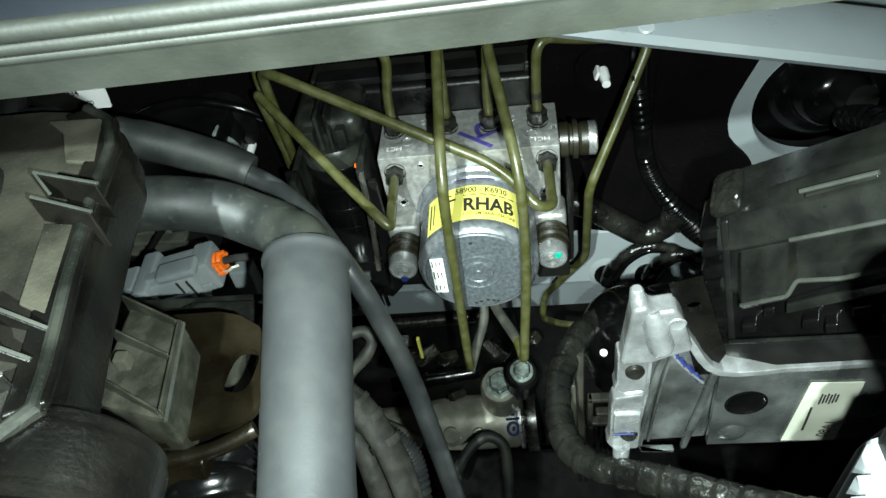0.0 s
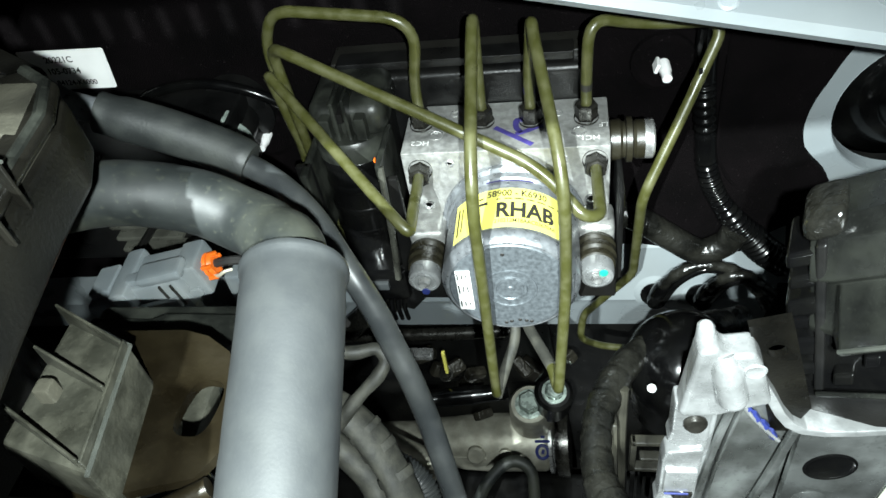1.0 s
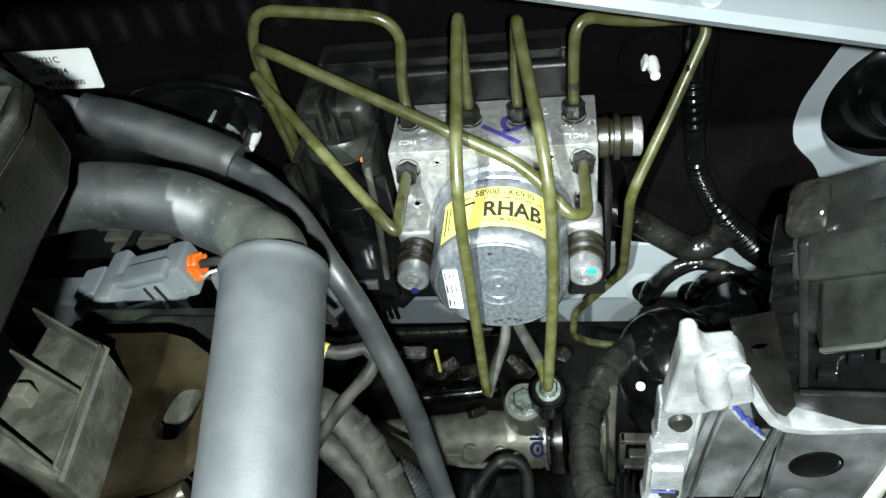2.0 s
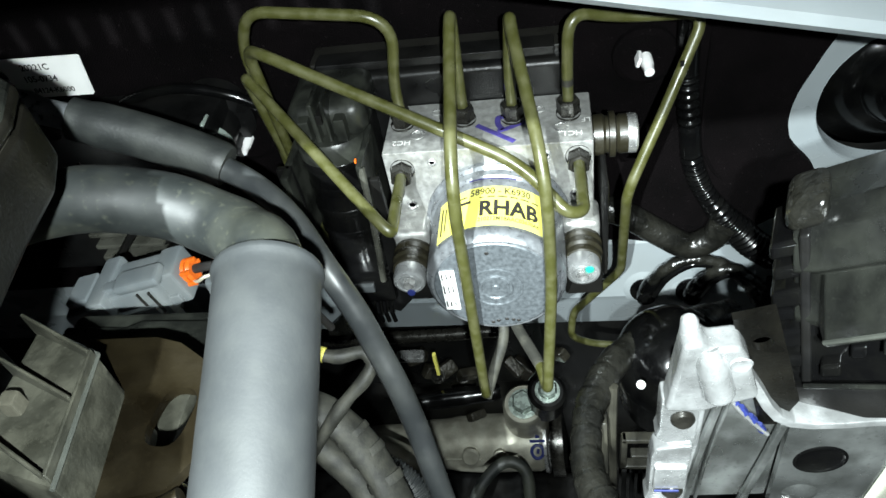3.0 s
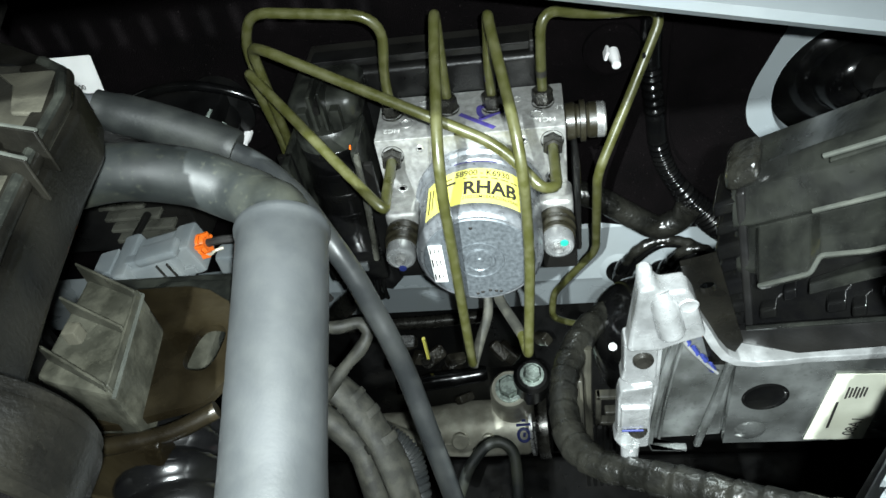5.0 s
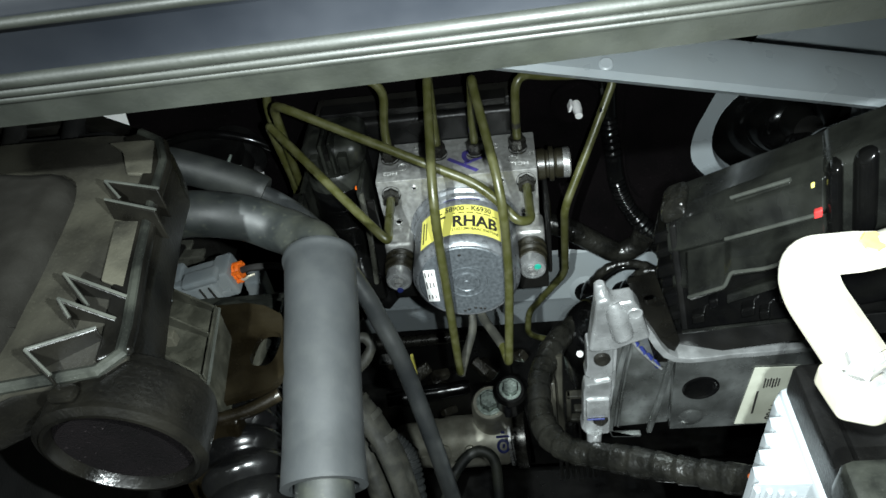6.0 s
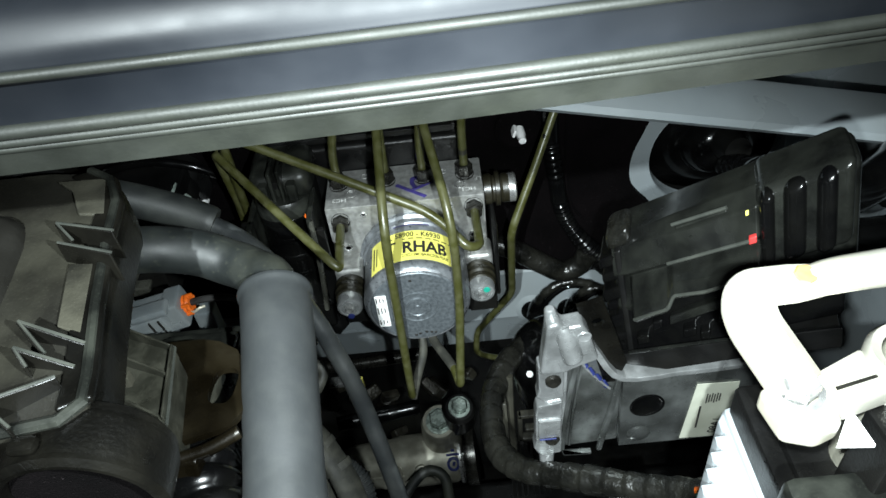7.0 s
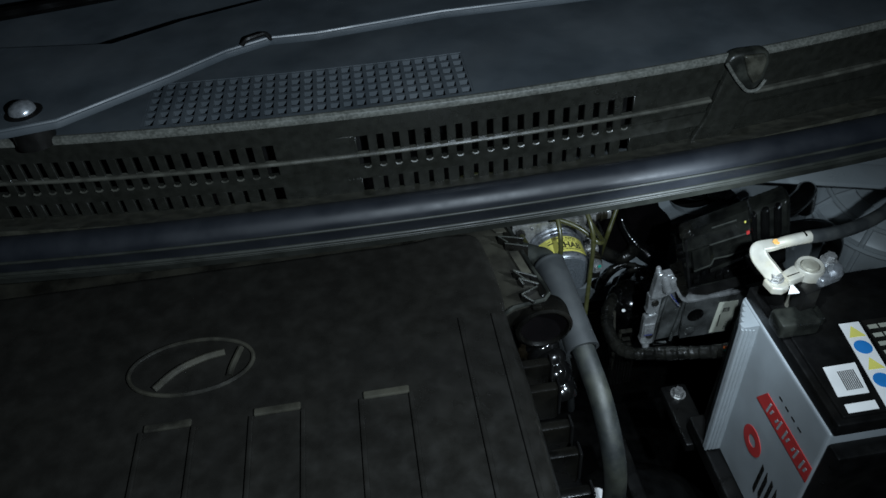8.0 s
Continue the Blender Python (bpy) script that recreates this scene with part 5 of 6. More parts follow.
for i, (x, w, y, h) in enumerate(((-0.147, 0.008, -0.182, 0.0035), (-0.136, 0.006, -0.180, 0.0052), (-0.127, 0.013, -0.183, 0.0030), (-0.111, 0.007, -0.181, 0.0050), (-0.102, 0.010, -0.184, 0.0040), (-0.090, 0.006, -0.182, 0.0055))):
    part("fin", bx((x, y, 0.895), (x + w, y + 0.0075, 0.900 + h), 0.0015, 2), HOOD, fins)
part("orange_tip", turned([(0.003, 0), (0.003, 0.004), (0, 0.005)], (-0.0815, -0.165, 0.893), X, 12), ORANGE, fins)
cooler = thing("finned_cooler", (-0.24, 0.03, 0.80), "black housing with greyish cooling fins below the hose", "cooler")
part("body", bx((-0.300, -0.030, 0.800), (-0.176, 0.086, 0.850), 0.003), PLASTIC, cooler)
for i in range(4):
    part("fin", bx((-0.228, -0.0400, 0.8160 + 0.0092 * i), (-0.180 - 0.006 * i, -0.0310, 0.8190 + 0.0092 * i), 0.0008), PALEEDGE, cooler, "greyish cooling fin")
part("strap", tube([(-0.190, -0.050, 0.848), (-0.205, -0.052, 0.832), (-0.222, -0.052, 0.805)], 0.0022, 8), PLASTIC, cooler)

# ---- below the unit: gearbox casting, bolts, harness, dark engine lumps ----
gear = thing("gearbox_housing", (-0.04, 0.15, 0.24), "dull cast aluminium housing with a bolted boss", "gearbox housing")
GA, GC = (1, 0.0, 0.06), (-0.055, 0.165, 0.246)
part("barrel", turned([(0.0, -0.18), (0.027, -0.18), (0.028, -0.100), (0.031, -0.094), (0.033, -0.060), (0.035, -0.050), (0.0375, -0.018), (0.0375, 0.055), (0.035, 0.060), (0.033, 0.062), (0, 0.062)], GC, GA, 48), CASTDULL, gear)
part("ring", turned([(0.033, 0.061), (0.040, 0.062), (0.040, 0.066), (0.033, 0.067)], GC, GA, 44), STEEL, gear, "bright steel ring")
part("ring", turned([(0.036, 0.070), (0.045, 0.071), (0.045, 0.086), (0.036, 0.087), (0, 0.087)], GC, GA, 44), DARKSTEEL, gear)
part("parting_line", tube([(-0.215, 0.139, 0.250), (-0.110, 0.134, 0.258), (-0.072, 0.131, 0.262)], 0.0016, 8), CASTDULL, gear)
part("boss", turned([(0.031, -0.07), (0.028, -0.02), (0.025, 0.030), (0.022, 0.035), (0, 0.035)], (-0.014, 0.166, 0.318), (0, -0.35, 1), 28), CASTDULL, gear)
part("boss_bolt", hexhead((-0.014, 0.154, 0.351), (0, -0.35, 1), 0.0130, 0.020), GREENBOLT, gear, "greenish zinc bolt")
part("neck", tube([(-0.215, 0.062, 0.466), (-0.1599, 0.0516, 0.4429), (-0.100, 0.038, 0.412)], 0.0130, 24), CASTDULL, gear, "grey pipe stub")
part("boss_small", turned([(0.0115, -0.01), (0.0115, 0.004), (0.0090, 0.006), (0, 0.006)], (-0.085, 0.134, 0.266), (0, -0.8, 0.6), 20), CASTDULL, gear)
part("boss_small", turned([(0.009, -0.01), (0.009, 0.002), (0.007, 0.003), (0, 0.003)], (-0.048, 0.131, 0.270), (0, -0.8, 0.6), 20), CASTDULL, gear)
bm = bmesh.new()
mark = flat((-0.002, 0.1365, 0.2730), X, (0, 0.6, 0.8), 0.0012)
sweep(bm, [mark(0.0072 * math.cos(a / 3), 0.0085 * math.sin(a / 3)) for a in range(20)], 0.0021, 6, caps=False)
sweep(bm, [mark(-0.009, 0.0135), mark(0.009, 0.0140)], 0.0019, 6)
sweep(bm, [mark(-0.002, 0.0195), mark(0.003, 0.0195)], 0.0019, 6)
sweep(bm, [mark(0.000, -0.002), mark(0.001, 0.003)], 0.0019, 6)
part("paint_mark", bm, BLUEMARK, gear, "blue hand-painted mark")
loop = thing("breather_hose", (-0.04, 0.06, 0.35), "dusty brown rubber breather hose looped over the gearbox", "hose")
part("hose", tube(smooth([(-0.075, 0.020, 0.330), (-0.0617, 0.0403, 0.3583), (-0.0524, 0.0508, 0.3682), (-0.0376, 0.0620, 0.3780), (-0.0236, 0.0651, 0.3793), (-0.0106, 0.0594, 0.3711), (-0.0069, 0.0440, 0.3539), (-0.0078, 0.0100, 0.3150)], 8), 0.0066, 12), RUBBER, loop)
side_bolt = thing("casting_bolt", (0.015, 0.156, 0.37), "greenish zinc hex bolt on a dark flange", "bolt")
part("flange", turned([(0.022, -0.05), (0.022, -0.004), (0.018, 0.0), (0, 0)], (0.015, 0.150, 0.384), (0.1, -0.3, 1), 24), PLASTIC, side_bolt)
part("head", hexhead((0.015, 0.150, 0.384), (0.1, -0.3, 1), 0.0105, 0.012), GREENBOLT, side_bolt)

# ---- right side: engine control unit, its connector, harness, battery, terminal ----
unit = thing("engine_control_unit", (0.13, -0.15, 0.74), "cast aluminium engine control unit with a printed white label", "control unit")
PY = -0.150
bm = bmesh.new()
holed(bm, [(0.128, 0.748), (0.171, 0.748), (0.225, 0.750), (0.225, 0.820), (0.193, 0.821), (0.136, 0.8180), (0.126, 0.822)], lambda a: 1 / math.sqrt((math.cos(a) / 0.0110) ** 2 + (math.sin(a) / 0.0115) ** 2), (0.1430, 0.7900), (0, PY + 0.002, 0), X, Z, 0.004, 60)
part("face_plate", bm, POLISHED, unit, "smooth cast face with a round hole")
# Black disc set in to stand for the hole's dark depth.
part("hole_plug", turned([(0.0110, 0.0), (0.0109, 0.0012), (0.0098, 0.0014), (0.0086, 0.0004), (0.0040, 0.0), (0, 0.0)], (0.1430, PY - 0.0010, 0.790), -Y, 36), GLOSSBLACK, unit, "black disc added for the dark depth of the hole")
part("side_face", pr([(0.089, 0.745), (0.128, 0.748), (0.126, 0.822), (0.112, 0.847), (0.103, 0.864), (0.093, 0.850)], (0, PY + 0.003, 0), X, Z, -0.004, 0.0012), POLISHED, unit)
part("housing", pr([(0.086, 0.742), (0.225, 0.746), (0.225, 0.816), (0.136, 0.812), (0.122, 0.816), (0.100, 0.852), (0.092, 0.840)], (0, PY + 0.0075, 0), X, Z, -0.014, 0.002), POLISHED, unit)


def strip(line, wide, y0, y1, bev=0.0008):
    """A raised band along a line of (x, z), standing from y0 forward to y1."""
    pts = [Vector((a, b, 0)) for a, b in line]
    left, right = [], []
    for i, p in enumerate(pts):
        d = (pts[min(i + 1, len(pts) - 1)] - pts[max(i - 1, 0)]).normalized()
        n = Vector((-d.y, d.x, 0)) * wide / 2
        left.append((p + n).to_2d())
        right.append((p - n).to_2d())
    return pr([tuple(q) for q in left + right[::-1]], (0, y0, 0), X, Z, y0 - y1, bev, 2)


part("inner_step", strip([(0.1235, 0.820), (0.1210, 0.795), (0.1175, 0.766), (0.1150, 0.746)], 0.0035, PY, PY - 0.0032), POLISHED, unit)
part("left_rib", strip([(0.0975, 0.842), (0.0945, 0.815), (0.0920, 0.785), (0.0905, 0.752), (0.0920, 0.7455), (0.1100, 0.7445)], 0.0026, PY, PY - 0.0040), POLISHED, unit)
part("left_rib", strip([(0.1010, 0.840), (0.0985, 0.815), (0.0962, 0.785), (0.0950, 0.754)], 0.0016, PY, PY - 0.0030), POLISHED, unit)
# Parts that face the torch take the brighter CAST as painted light.
part("top_flange", strip([(0.1040, 0.8560), (0.1100, 0.8440), (0.1150, 0.8330), (0.1200, 0.8250), (0.1260, 0.8205), (0.1340, 0.8190), (0.1460, 0.8195), (0.1560, 0.8210), (0.1760, 0.8215), (0.1960, 0.8225), (0.228, 0.8260)], 0.0042, PY + 0.010, PY - 0.0035), CAST, unit, "top flange, its torchlight put into a brighter alloy")
part("crown", pr([(0.0755, 0.8380), (0.0785, 0.8720), (0.0792, 0.8795), (0.0850, 0.8815), (0.0885, 0.8770), (0.0985, 0.8785), (0.1020, 0.8720), (0.1055, 0.8600), (0.1090, 0.8470), (0.0995, 0.8430), (0.0900, 0.8380)], (0, PY + 0.004, 0), X, Z, 0.012, 0.0022, 3), CAST, unit, "cast crown, its torchlight put into a brighter alloy")
part("crown_hollow", turned([(0.0042, 0.0), (0.0036, 0.0006), (0.0030, 0.0002), (0, 0.0)], (0.0995, PY - 0.0080, 0.8690), -Y, 16), CAST, unit)
part("crown_boss", tube([(0.0880, PY - 0.0050, 0.8760), (0.0895, PY - 0.0075, 0.8700), (0.0930, PY - 0.0110, 0.8560), (0.0934, PY - 0.0113, 0.8545)], [0.0040, 0.0056, 0.0058, 0.0050], 20), CAST, unit, "round cast boss")
part("crown_pin", tube([(0.0825, PY + 0.001, 0.868), (0.0818, PY, 0.8850), (0.0817, PY, 0.8862)], [0.0036, 0.0032, 0.0022], 12), CAST, unit)
part("seam", tube(fillet([(0.0995, PY - 0.0030, 0.842), (0.1035, PY - 0.0030, 0.833), (0.1110, PY - 0.0030, 0.822), (0.1180, PY - 0.0030, 0.8130)], 0.004), 0.0009, 6), CAST, unit)
for i in range(4):
    q = Vector((0.1010 + 0.0043 * i, PY - 0.0018, 0.8385 - 0.0066 * i))
    part("marker_dash", tube([q, q + Vector((0.0022, -0.0005, -0.0030 - 0.001 * (i % 2)))], 0.0016, 6), BLUEMARK, unit, "blue marker strokes")
for edge in ([(0.0735, 0.8110), (0.0748, 0.8170), (0.0745, 0.8400), (0.0900, 0.8420), (0.0905, 0.8080), (0.0780, 0.8060)], [(0.0715, 0.7560), (0.0730, 0.7620), (0.0728, 0.7940), (0.0740, 0.8010), (0.0900, 0.8040), (0.0900, 0.7480), (0.0760, 0.7460)]):
    part("lug", pr(edge, (0, PY + 0.006, 0), X, Z, 0.0095, 0.0016, 2), CAST, unit, "cast lug, its torchlight put into a brighter alloy")
part("lug_step", bx((0.0745, PY - 0.0055, 0.7690), (0.0890, PY - 0.0020, 0.7880), 0.0014, 2), CAST, unit)
for z in (0.8270, 0.7660):
    part("screw", turned([(0.0048, 0), (0.0048, 0.002), (0.0036, 0.0035), (0, 0.0035)], (0.0835, PY - 0.0030, z), (0, -1, 0.2), 20), DARKSTEEL, unit)
part("web", bx((0.0790, PY - 0.001, 0.745), (0.0930, PY + 0.010, 0.838), 0.002), CAST, unit)
part("dash", bx((0.0752, PY - 0.0066, 0.7690), (0.0860, PY - 0.0058, 0.7702), 0.0002, 1), BLUEMARK, unit)
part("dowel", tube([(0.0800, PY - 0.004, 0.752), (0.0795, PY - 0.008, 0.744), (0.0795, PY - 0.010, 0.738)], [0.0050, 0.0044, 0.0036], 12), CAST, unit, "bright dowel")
part("dimple", turned([(0.0085, 0.0), (0.0070, 0.0014), (0.0040, 0.0024), (0, 0.0028)], (0.1400, PY + 0.0005 - 0.002, 0.7600), -Y, 24), POLISHED, unit)
lb = part("label", pr([(0.1675, 0.7510), (0.1960, 0.7500), (0.1975, 0.8070), (0.1715, 0.8080)], (0, PY - 0.0024, 0), X, Z, 0.0004), PAPERDIM, unit, "printed white label")
lu = Vector((0.14, 0, 1)).normalized()
part("printed_line", lettering("08A1", 0.0078, flat((0.1900, PY - 0.0030, 0.7540), lu, Vector((-1, 0, 0.14)), 0.0), True), INKBLACK, lb)
bm = bmesh.new()
for k in range(6):
    box(bm, (0.1790 + 0.0016 * k, PY - 0.0031, 0.7880 + 0.0007 * (k % 3)), (0.1798 + 0.0016 * k, PY - 0.0027, 0.7975 - 0.0009 * (k % 2)), 0)
box(bm, (0.1760, PY - 0.0031, 0.7620), (0.1772, PY - 0.0027, 0.7850), 0)
part("bar_print", bm, INKBLACK, lb)

settle(unit, CAMERA_EYE, 0.9595)

# connector box on the control unit: a slanted moulded shell
conn = thing("control_unit_connector", (0.14, -0.14, 0.83), "black moulded connector box with ridged lid and red tag", "connector box")
CA, CU, CD, CB = Vector((0.1135, -0.129, 0.905)), Vector((0.058, -0.031, 0.052)) / 0.084, Vector((0.011, -0.016, -0.076)) / 0.0785, Vector((0.30, 0.92, -0.10)).normalized()


def skew(a0, a1, d0, d1, b0, b1, bev=0.002):
    """A bevelled block in the connector's own axes: along, down, back."""
    bm = bmesh.new()
    vs = [bm.verts.new(CA + CU * a + CD * d + CB * b) for a in (a0, a1) for d in (d0, d1) for b in (b0, b1)]
    for f in ((0, 1, 3, 2), (4, 6, 7, 5), (0, 4, 5, 1), (2, 3, 7, 6), (0, 2, 6, 4), (1, 5, 7, 3)):
        bm.faces.new([vs[i] for i in f])
    bmesh.ops.recalc_face_normals(bm, faces=bm.faces)
    if bev:
        bmesh.ops.bevel(bm, geom=list(bm.edges), offset=bev, segments=4, profile=0.5, affect="EDGES")
    return bm


def loft(stations, bev=0.0012):
    """A closed section of (down, back) points carried along the connector, one ring for each (along, section)."""
    bm = bmesh.new()
    rows = [[bm.verts.new(CA + CU * a + CD * d + CB * b) for d, b in sec] for a, sec in stations]
    c = len(rows[0])
    for r0, r1 in zip(rows, rows[1:]):
        for i in range(c):
            bm.faces.new((r0[i], r0[(i + 1) % c], r1[(i + 1) % c], r1[i]))
    bm.faces.new(rows[0])
    bm.faces.new(rows[-1][::-1])
    bmesh.ops.recalc_face_normals(bm, faces=bm.faces)
    bmesh.ops.bevel(bm, geom=[e for e in bm.edges if e.is_manifold and e.calc_face_angle() > 0.3], offset=bev, segments=2, profile=0.5, affect="EDGES", clamp_overlap=True)
    return bm


def shell(d5, b5, out):
    """Section of the moulded lid: top, crease, pushed-out ledge and its underside."""
    return [(-0.004, 0.026), (-0.004, 0.004), (0.001, -0.003 - out), (0.0150, -0.008 - out), (0.0190, -0.004 - out), (d5 - 0.005, b5 + 0.004), (d5, b5), (d5 + 0.004, b5 + 0.002), (d5 + 0.007, 0.002), (d5 + 0.010, 0.026)]


part("lid", loft([(0.006, shell(0.036, -0.005, -0.002)), (0.0155, shell(0.0365, -0.009, 0.0)), (0.0180, shell(0.0365, -0.0200, 0.0)), (0.0390, shell(0.0335, -0.0220, 0.001)), (0.0430, shell(0.0260, -0.0220, 0.002)), (0.0600, shell(0.0270, -0.0240, 0.003)), (0.0880, shell(0.0260, -0.0240, 0.003)), (0.0900, shell(0.0260, -0.0120, 0.0))], 0.0016), BOXPLASTIC, conn, "glossy ledged lid", angle=60)
# Pale beads put in as the highlights along the lid's creases and ledge.
for line in ([(0.044, -0.0035, -0.0045), (0.0735, -0.0035, -0.0060)], [(0.040, 0.0150, -0.0095), (0.0840, 0.0148, -0.0115)], [(0.0180, 0.0365, -0.0195), (0.0390, 0.0335, -0.0218), (0.0430, 0.0262, -0.0218), (0.0600, 0.0272, -0.0238), (0.0870, 0.0262, -0.0238)]):
    part("bright_edge", tube(fillet([CA + CU * a + CD * d + CB * b for a, d, b in line], 0.002), 0.0010, 8), GLINTWEAR, conn, "pale bead painted in as the edge's highlight")
# Lower wall is blacker than the lid, its shade put into the colour.
part("body", skew(0.004, 0.130, 0.030, 0.078, -0.003, 0.026, 0.003), GLOSSBLACK, conn)
part("rear_shell", skew(0.086, 0.135, -0.004, 0.050, -0.004, 0.026, 0.006), BOXPLASTIC, conn)
part("corner_pad", skew(0.003, 0.019, -0.0105, 0.002, -0.004, 0.020, 0.005), TAPE, conn, "dusty wrapped corner")
for a0, a1, d, b in ((0.046, 0.0735, -0.0025, -0.0065), (0.052, 0.081, 0.0135, -0.0105)):
    part("lid_ridge", skew(a0, a1, d, d + 0.0018, b, b + 0.004, 0.0007), BOXPLASTIC, conn)
for k in range(6):
    part("raised_mark", skew(0.0530 + 0.0033 * k, 0.0552 + 0.0033 * k, 0.0045, 0.0075, -0.0072, -0.0052, 0.0004), BOXPLASTIC, conn)
part("lower_ledge", loft([(0.038, [(0.050, -0.004), (0.0475, -0.010), (0.0520, -0.012), (0.056, -0.004)]), (0.062, [(0.046, -0.004), (0.0440, -0.012), (0.0480, -0.014), (0.052, -0.004)]), (0.088, [(0.044, -0.004), (0.0420, -0.012), (0.0460, -0.014), (0.050, -0.004)])], 0.0008), BOXPLASTIC, conn)
part("lower_lip", loft([(0.002, [(0.070, -0.002), (0.0660, -0.010), (0.0730, -0.010), (0.0790, 0.020), (0.070, 0.020)]), (0.0330, [(0.073, -0.002), (0.0680, -0.011), (0.0835, -0.011), (0.0890, 0.020), (0.073, 0.020)]), (0.0720, [(0.078, -0.002), (0.0715, -0.011), (0.0850, -0.011), (0.0900, 0.020), (0.078, 0.020)]), (0.128, [(0.084, -0.002), (0.0770, -0.011), (0.0900, -0.011), (0.0950, 0.020), (0.084, 0.020)])], 0.0015), PLASTIC, conn, "black skirt with a rail")
part("lip_rail", tube([CA + CU * a + CD * d + CB * -0.0105 for a, d in ((0.010, 0.0655), (0.0330, 0.0675), (0.072, 0.0710), (0.10, 0.0740))], 0.0011, 8), BOXPLASTIC, conn)
for i, (d, w) in enumerate(((0.004, 0.007), (0.0135, 0.006), (0.023, 0.008), (0.034, 0.006), (0.043, 0.009), (0.055, 0.006), (0.064, 0.007))):
    part("end_rib", skew(-0.003 + 0.001 * (i % 2), 0.010, d, d + w, -0.003 - 0.0015 * (i % 3), 0.022, 0.0018), GLOSSBLACK, conn)
part("end_post", skew(0.0085, 0.0125, 0.000, 0.070, -0.0065, 0.010, 0.0012), PLASTIC, conn)
for a, d, w in ((0.016, 0.058, 0.008), (0.027, 0.050, 0.006), (0.045, 0.060, 0.008), (0.055, 0.064, 0.006), (0.066, 0.056, 0.008), (0.078, 0.062, 0.007)):
    part("latch_block", skew(a, a + w, d, d + 0.006, -0.009, 0.0, 0.0014), GLOSSBLACK, conn)
part("tag", skew(0.0835, 0.0875, 0.0125, 0.0165, -0.0125, -0.0085, 0.0008), RED, conn, "small red tag")
part("tag_spot", skew(0.0825, 0.0842, 0.0015, 0.0040, -0.0070, -0.0045, 0.0004), YELLOW, conn)
for a0, a1, out in ((0.089, 0.0965, 0.010), (0.1000, 0.1110, 0.007), (0.1150, 0.1240, 0.010)):
    part("collar_ring", skew(a0, a1, -0.0065, 0.034, -0.008 - out * 0.5, 0.026, 0.0045), GLOSSBLACK, conn, "stepped collar")
part("collar", skew(0.088, 0.132, -0.007, 0.036, -0.008, 0.026, 0.005), BOXPLASTIC, conn)

rb = thing("relay_bracket", (0.12, -0.13, 0.80), "dull grey steel bracket with a small round hole", "bracket")
bm = bmesh.new()
holed(bm, [(0.1000, 0.8735), (0.1135, 0.8777), (0.1300, 0.8241), (0.1250, 0.8072), (0.1180, 0.8072), (0.1093, 0.8409)], lambda a: 0.0036, (0.1115, 0.8600), (-0.0056, -0.157, 0.0213), X, Z, 0.003, 40)
part("plate", bm, NEARBLACK, rb)

# wrapped harness sweeping in front of the control unit and round to the pump
harness = thing("engine_harness", (0.07, -0.16, 0.80), "engine wiring harness wrapped in dusty cloth tape", "wiring harness")
hp = smooth([(0.250, -0.262, 0.900), (0.214, -0.252, 0.862), (0.180, -0.237, 0.828), (0.158, -0.222, 0.803), (0.134, -0.206, 0.786), (0.110, -0.193, 0.775), (0.086, -0.180, 0.764), (0.062, -0.167, 0.755), (0.049, -0.148, 0.750), (0.047, -0.118, 0.748), (0.053, -0.093, 0.747), (0.070, -0.062, 0.742), (0.098, -0.034, 0.728), (0.149, 0.009, 0.690)], 20)
part("loom", tube(hp, [0.0080 + 0.0010 * ((i * 0.11) % 1.0) + 0.0005 * math.sin(i * 0.13) for i in range(len(hp))], 16), TAPE, harness, angle=60)
part("wire", tube(smooth([(0.150, -0.2210, 0.8080), (0.163, -0.2300, 0.8200), (0.178, -0.2405, 0.8340), (0.196, -0.2500, 0.8500)], 6), 0.0019, 8), ORANGE, harness, "orange wire")
part("wire", tube(smooth([(0.150, -0.2245, 0.8070), (0.163, -0.2335, 0.8193), (0.178, -0.2440, 0.8333), (0.196, -0.2521, 0.8500)], 6), 0.0019, 8), GREENMARK, harness, "green wire")
part("wire", tube(smooth([(0.150, -0.2280, 0.8059), (0.163, -0.2370, 0.8186), (0.178, -0.2475, 0.8326), (0.196, -0.2542, 0.8500)], 6), 0.0019, 8), NYLON, harness, "white wire")
part("wire", tube(smooth([(0.150, -0.2315, 0.8049), (0.163, -0.2405, 0.8179), (0.178, -0.2510, 0.8319), (0.196, -0.2563, 0.8500)], 6), 0.0019, 8), YELLOW, harness, "yellow wire")

# black module behind the harness loop, with a pale clip and fins
mod = thing("vacuum_module", (0.085, -0.06, 0.70), "glossy black solenoid module with moulded fins and a clip", "solenoid module")
part("body", turned([(0.0, 0.006), (0.008, 0.0055), (0.016, 0.0035), (0.023, -0.001), (0.029, -0.009), (0.033, -0.020), (0.034, -0.034), (0.034, -0.090), (0.028, -0.12), (0, -0.12)], (0.098, -0.062, 0.748), (-0.10, -0.35, 1), 40), GLOSSBLACK, mod)
for i in range(8):
    part("fin", tube([(0.0600 + 0.0045 * i, -0.105 - 0.0008 * i, 0.690), (0.0605 + 0.0045 * i, -0.108, 0.655), (0.062 + 0.0045 * i, -0.105, 0.610)], 0.0016, 6), PLASTIC, mod)
part("seam", tube(smooth([(0.0630, -0.090, 0.752), (0.0620, -0.100, 0.720), (0.0625, -0.106, 0.690), (0.064, -0.106, 0.650)], 6), 0.0028, 8), DUSTYPLASTIC, mod)
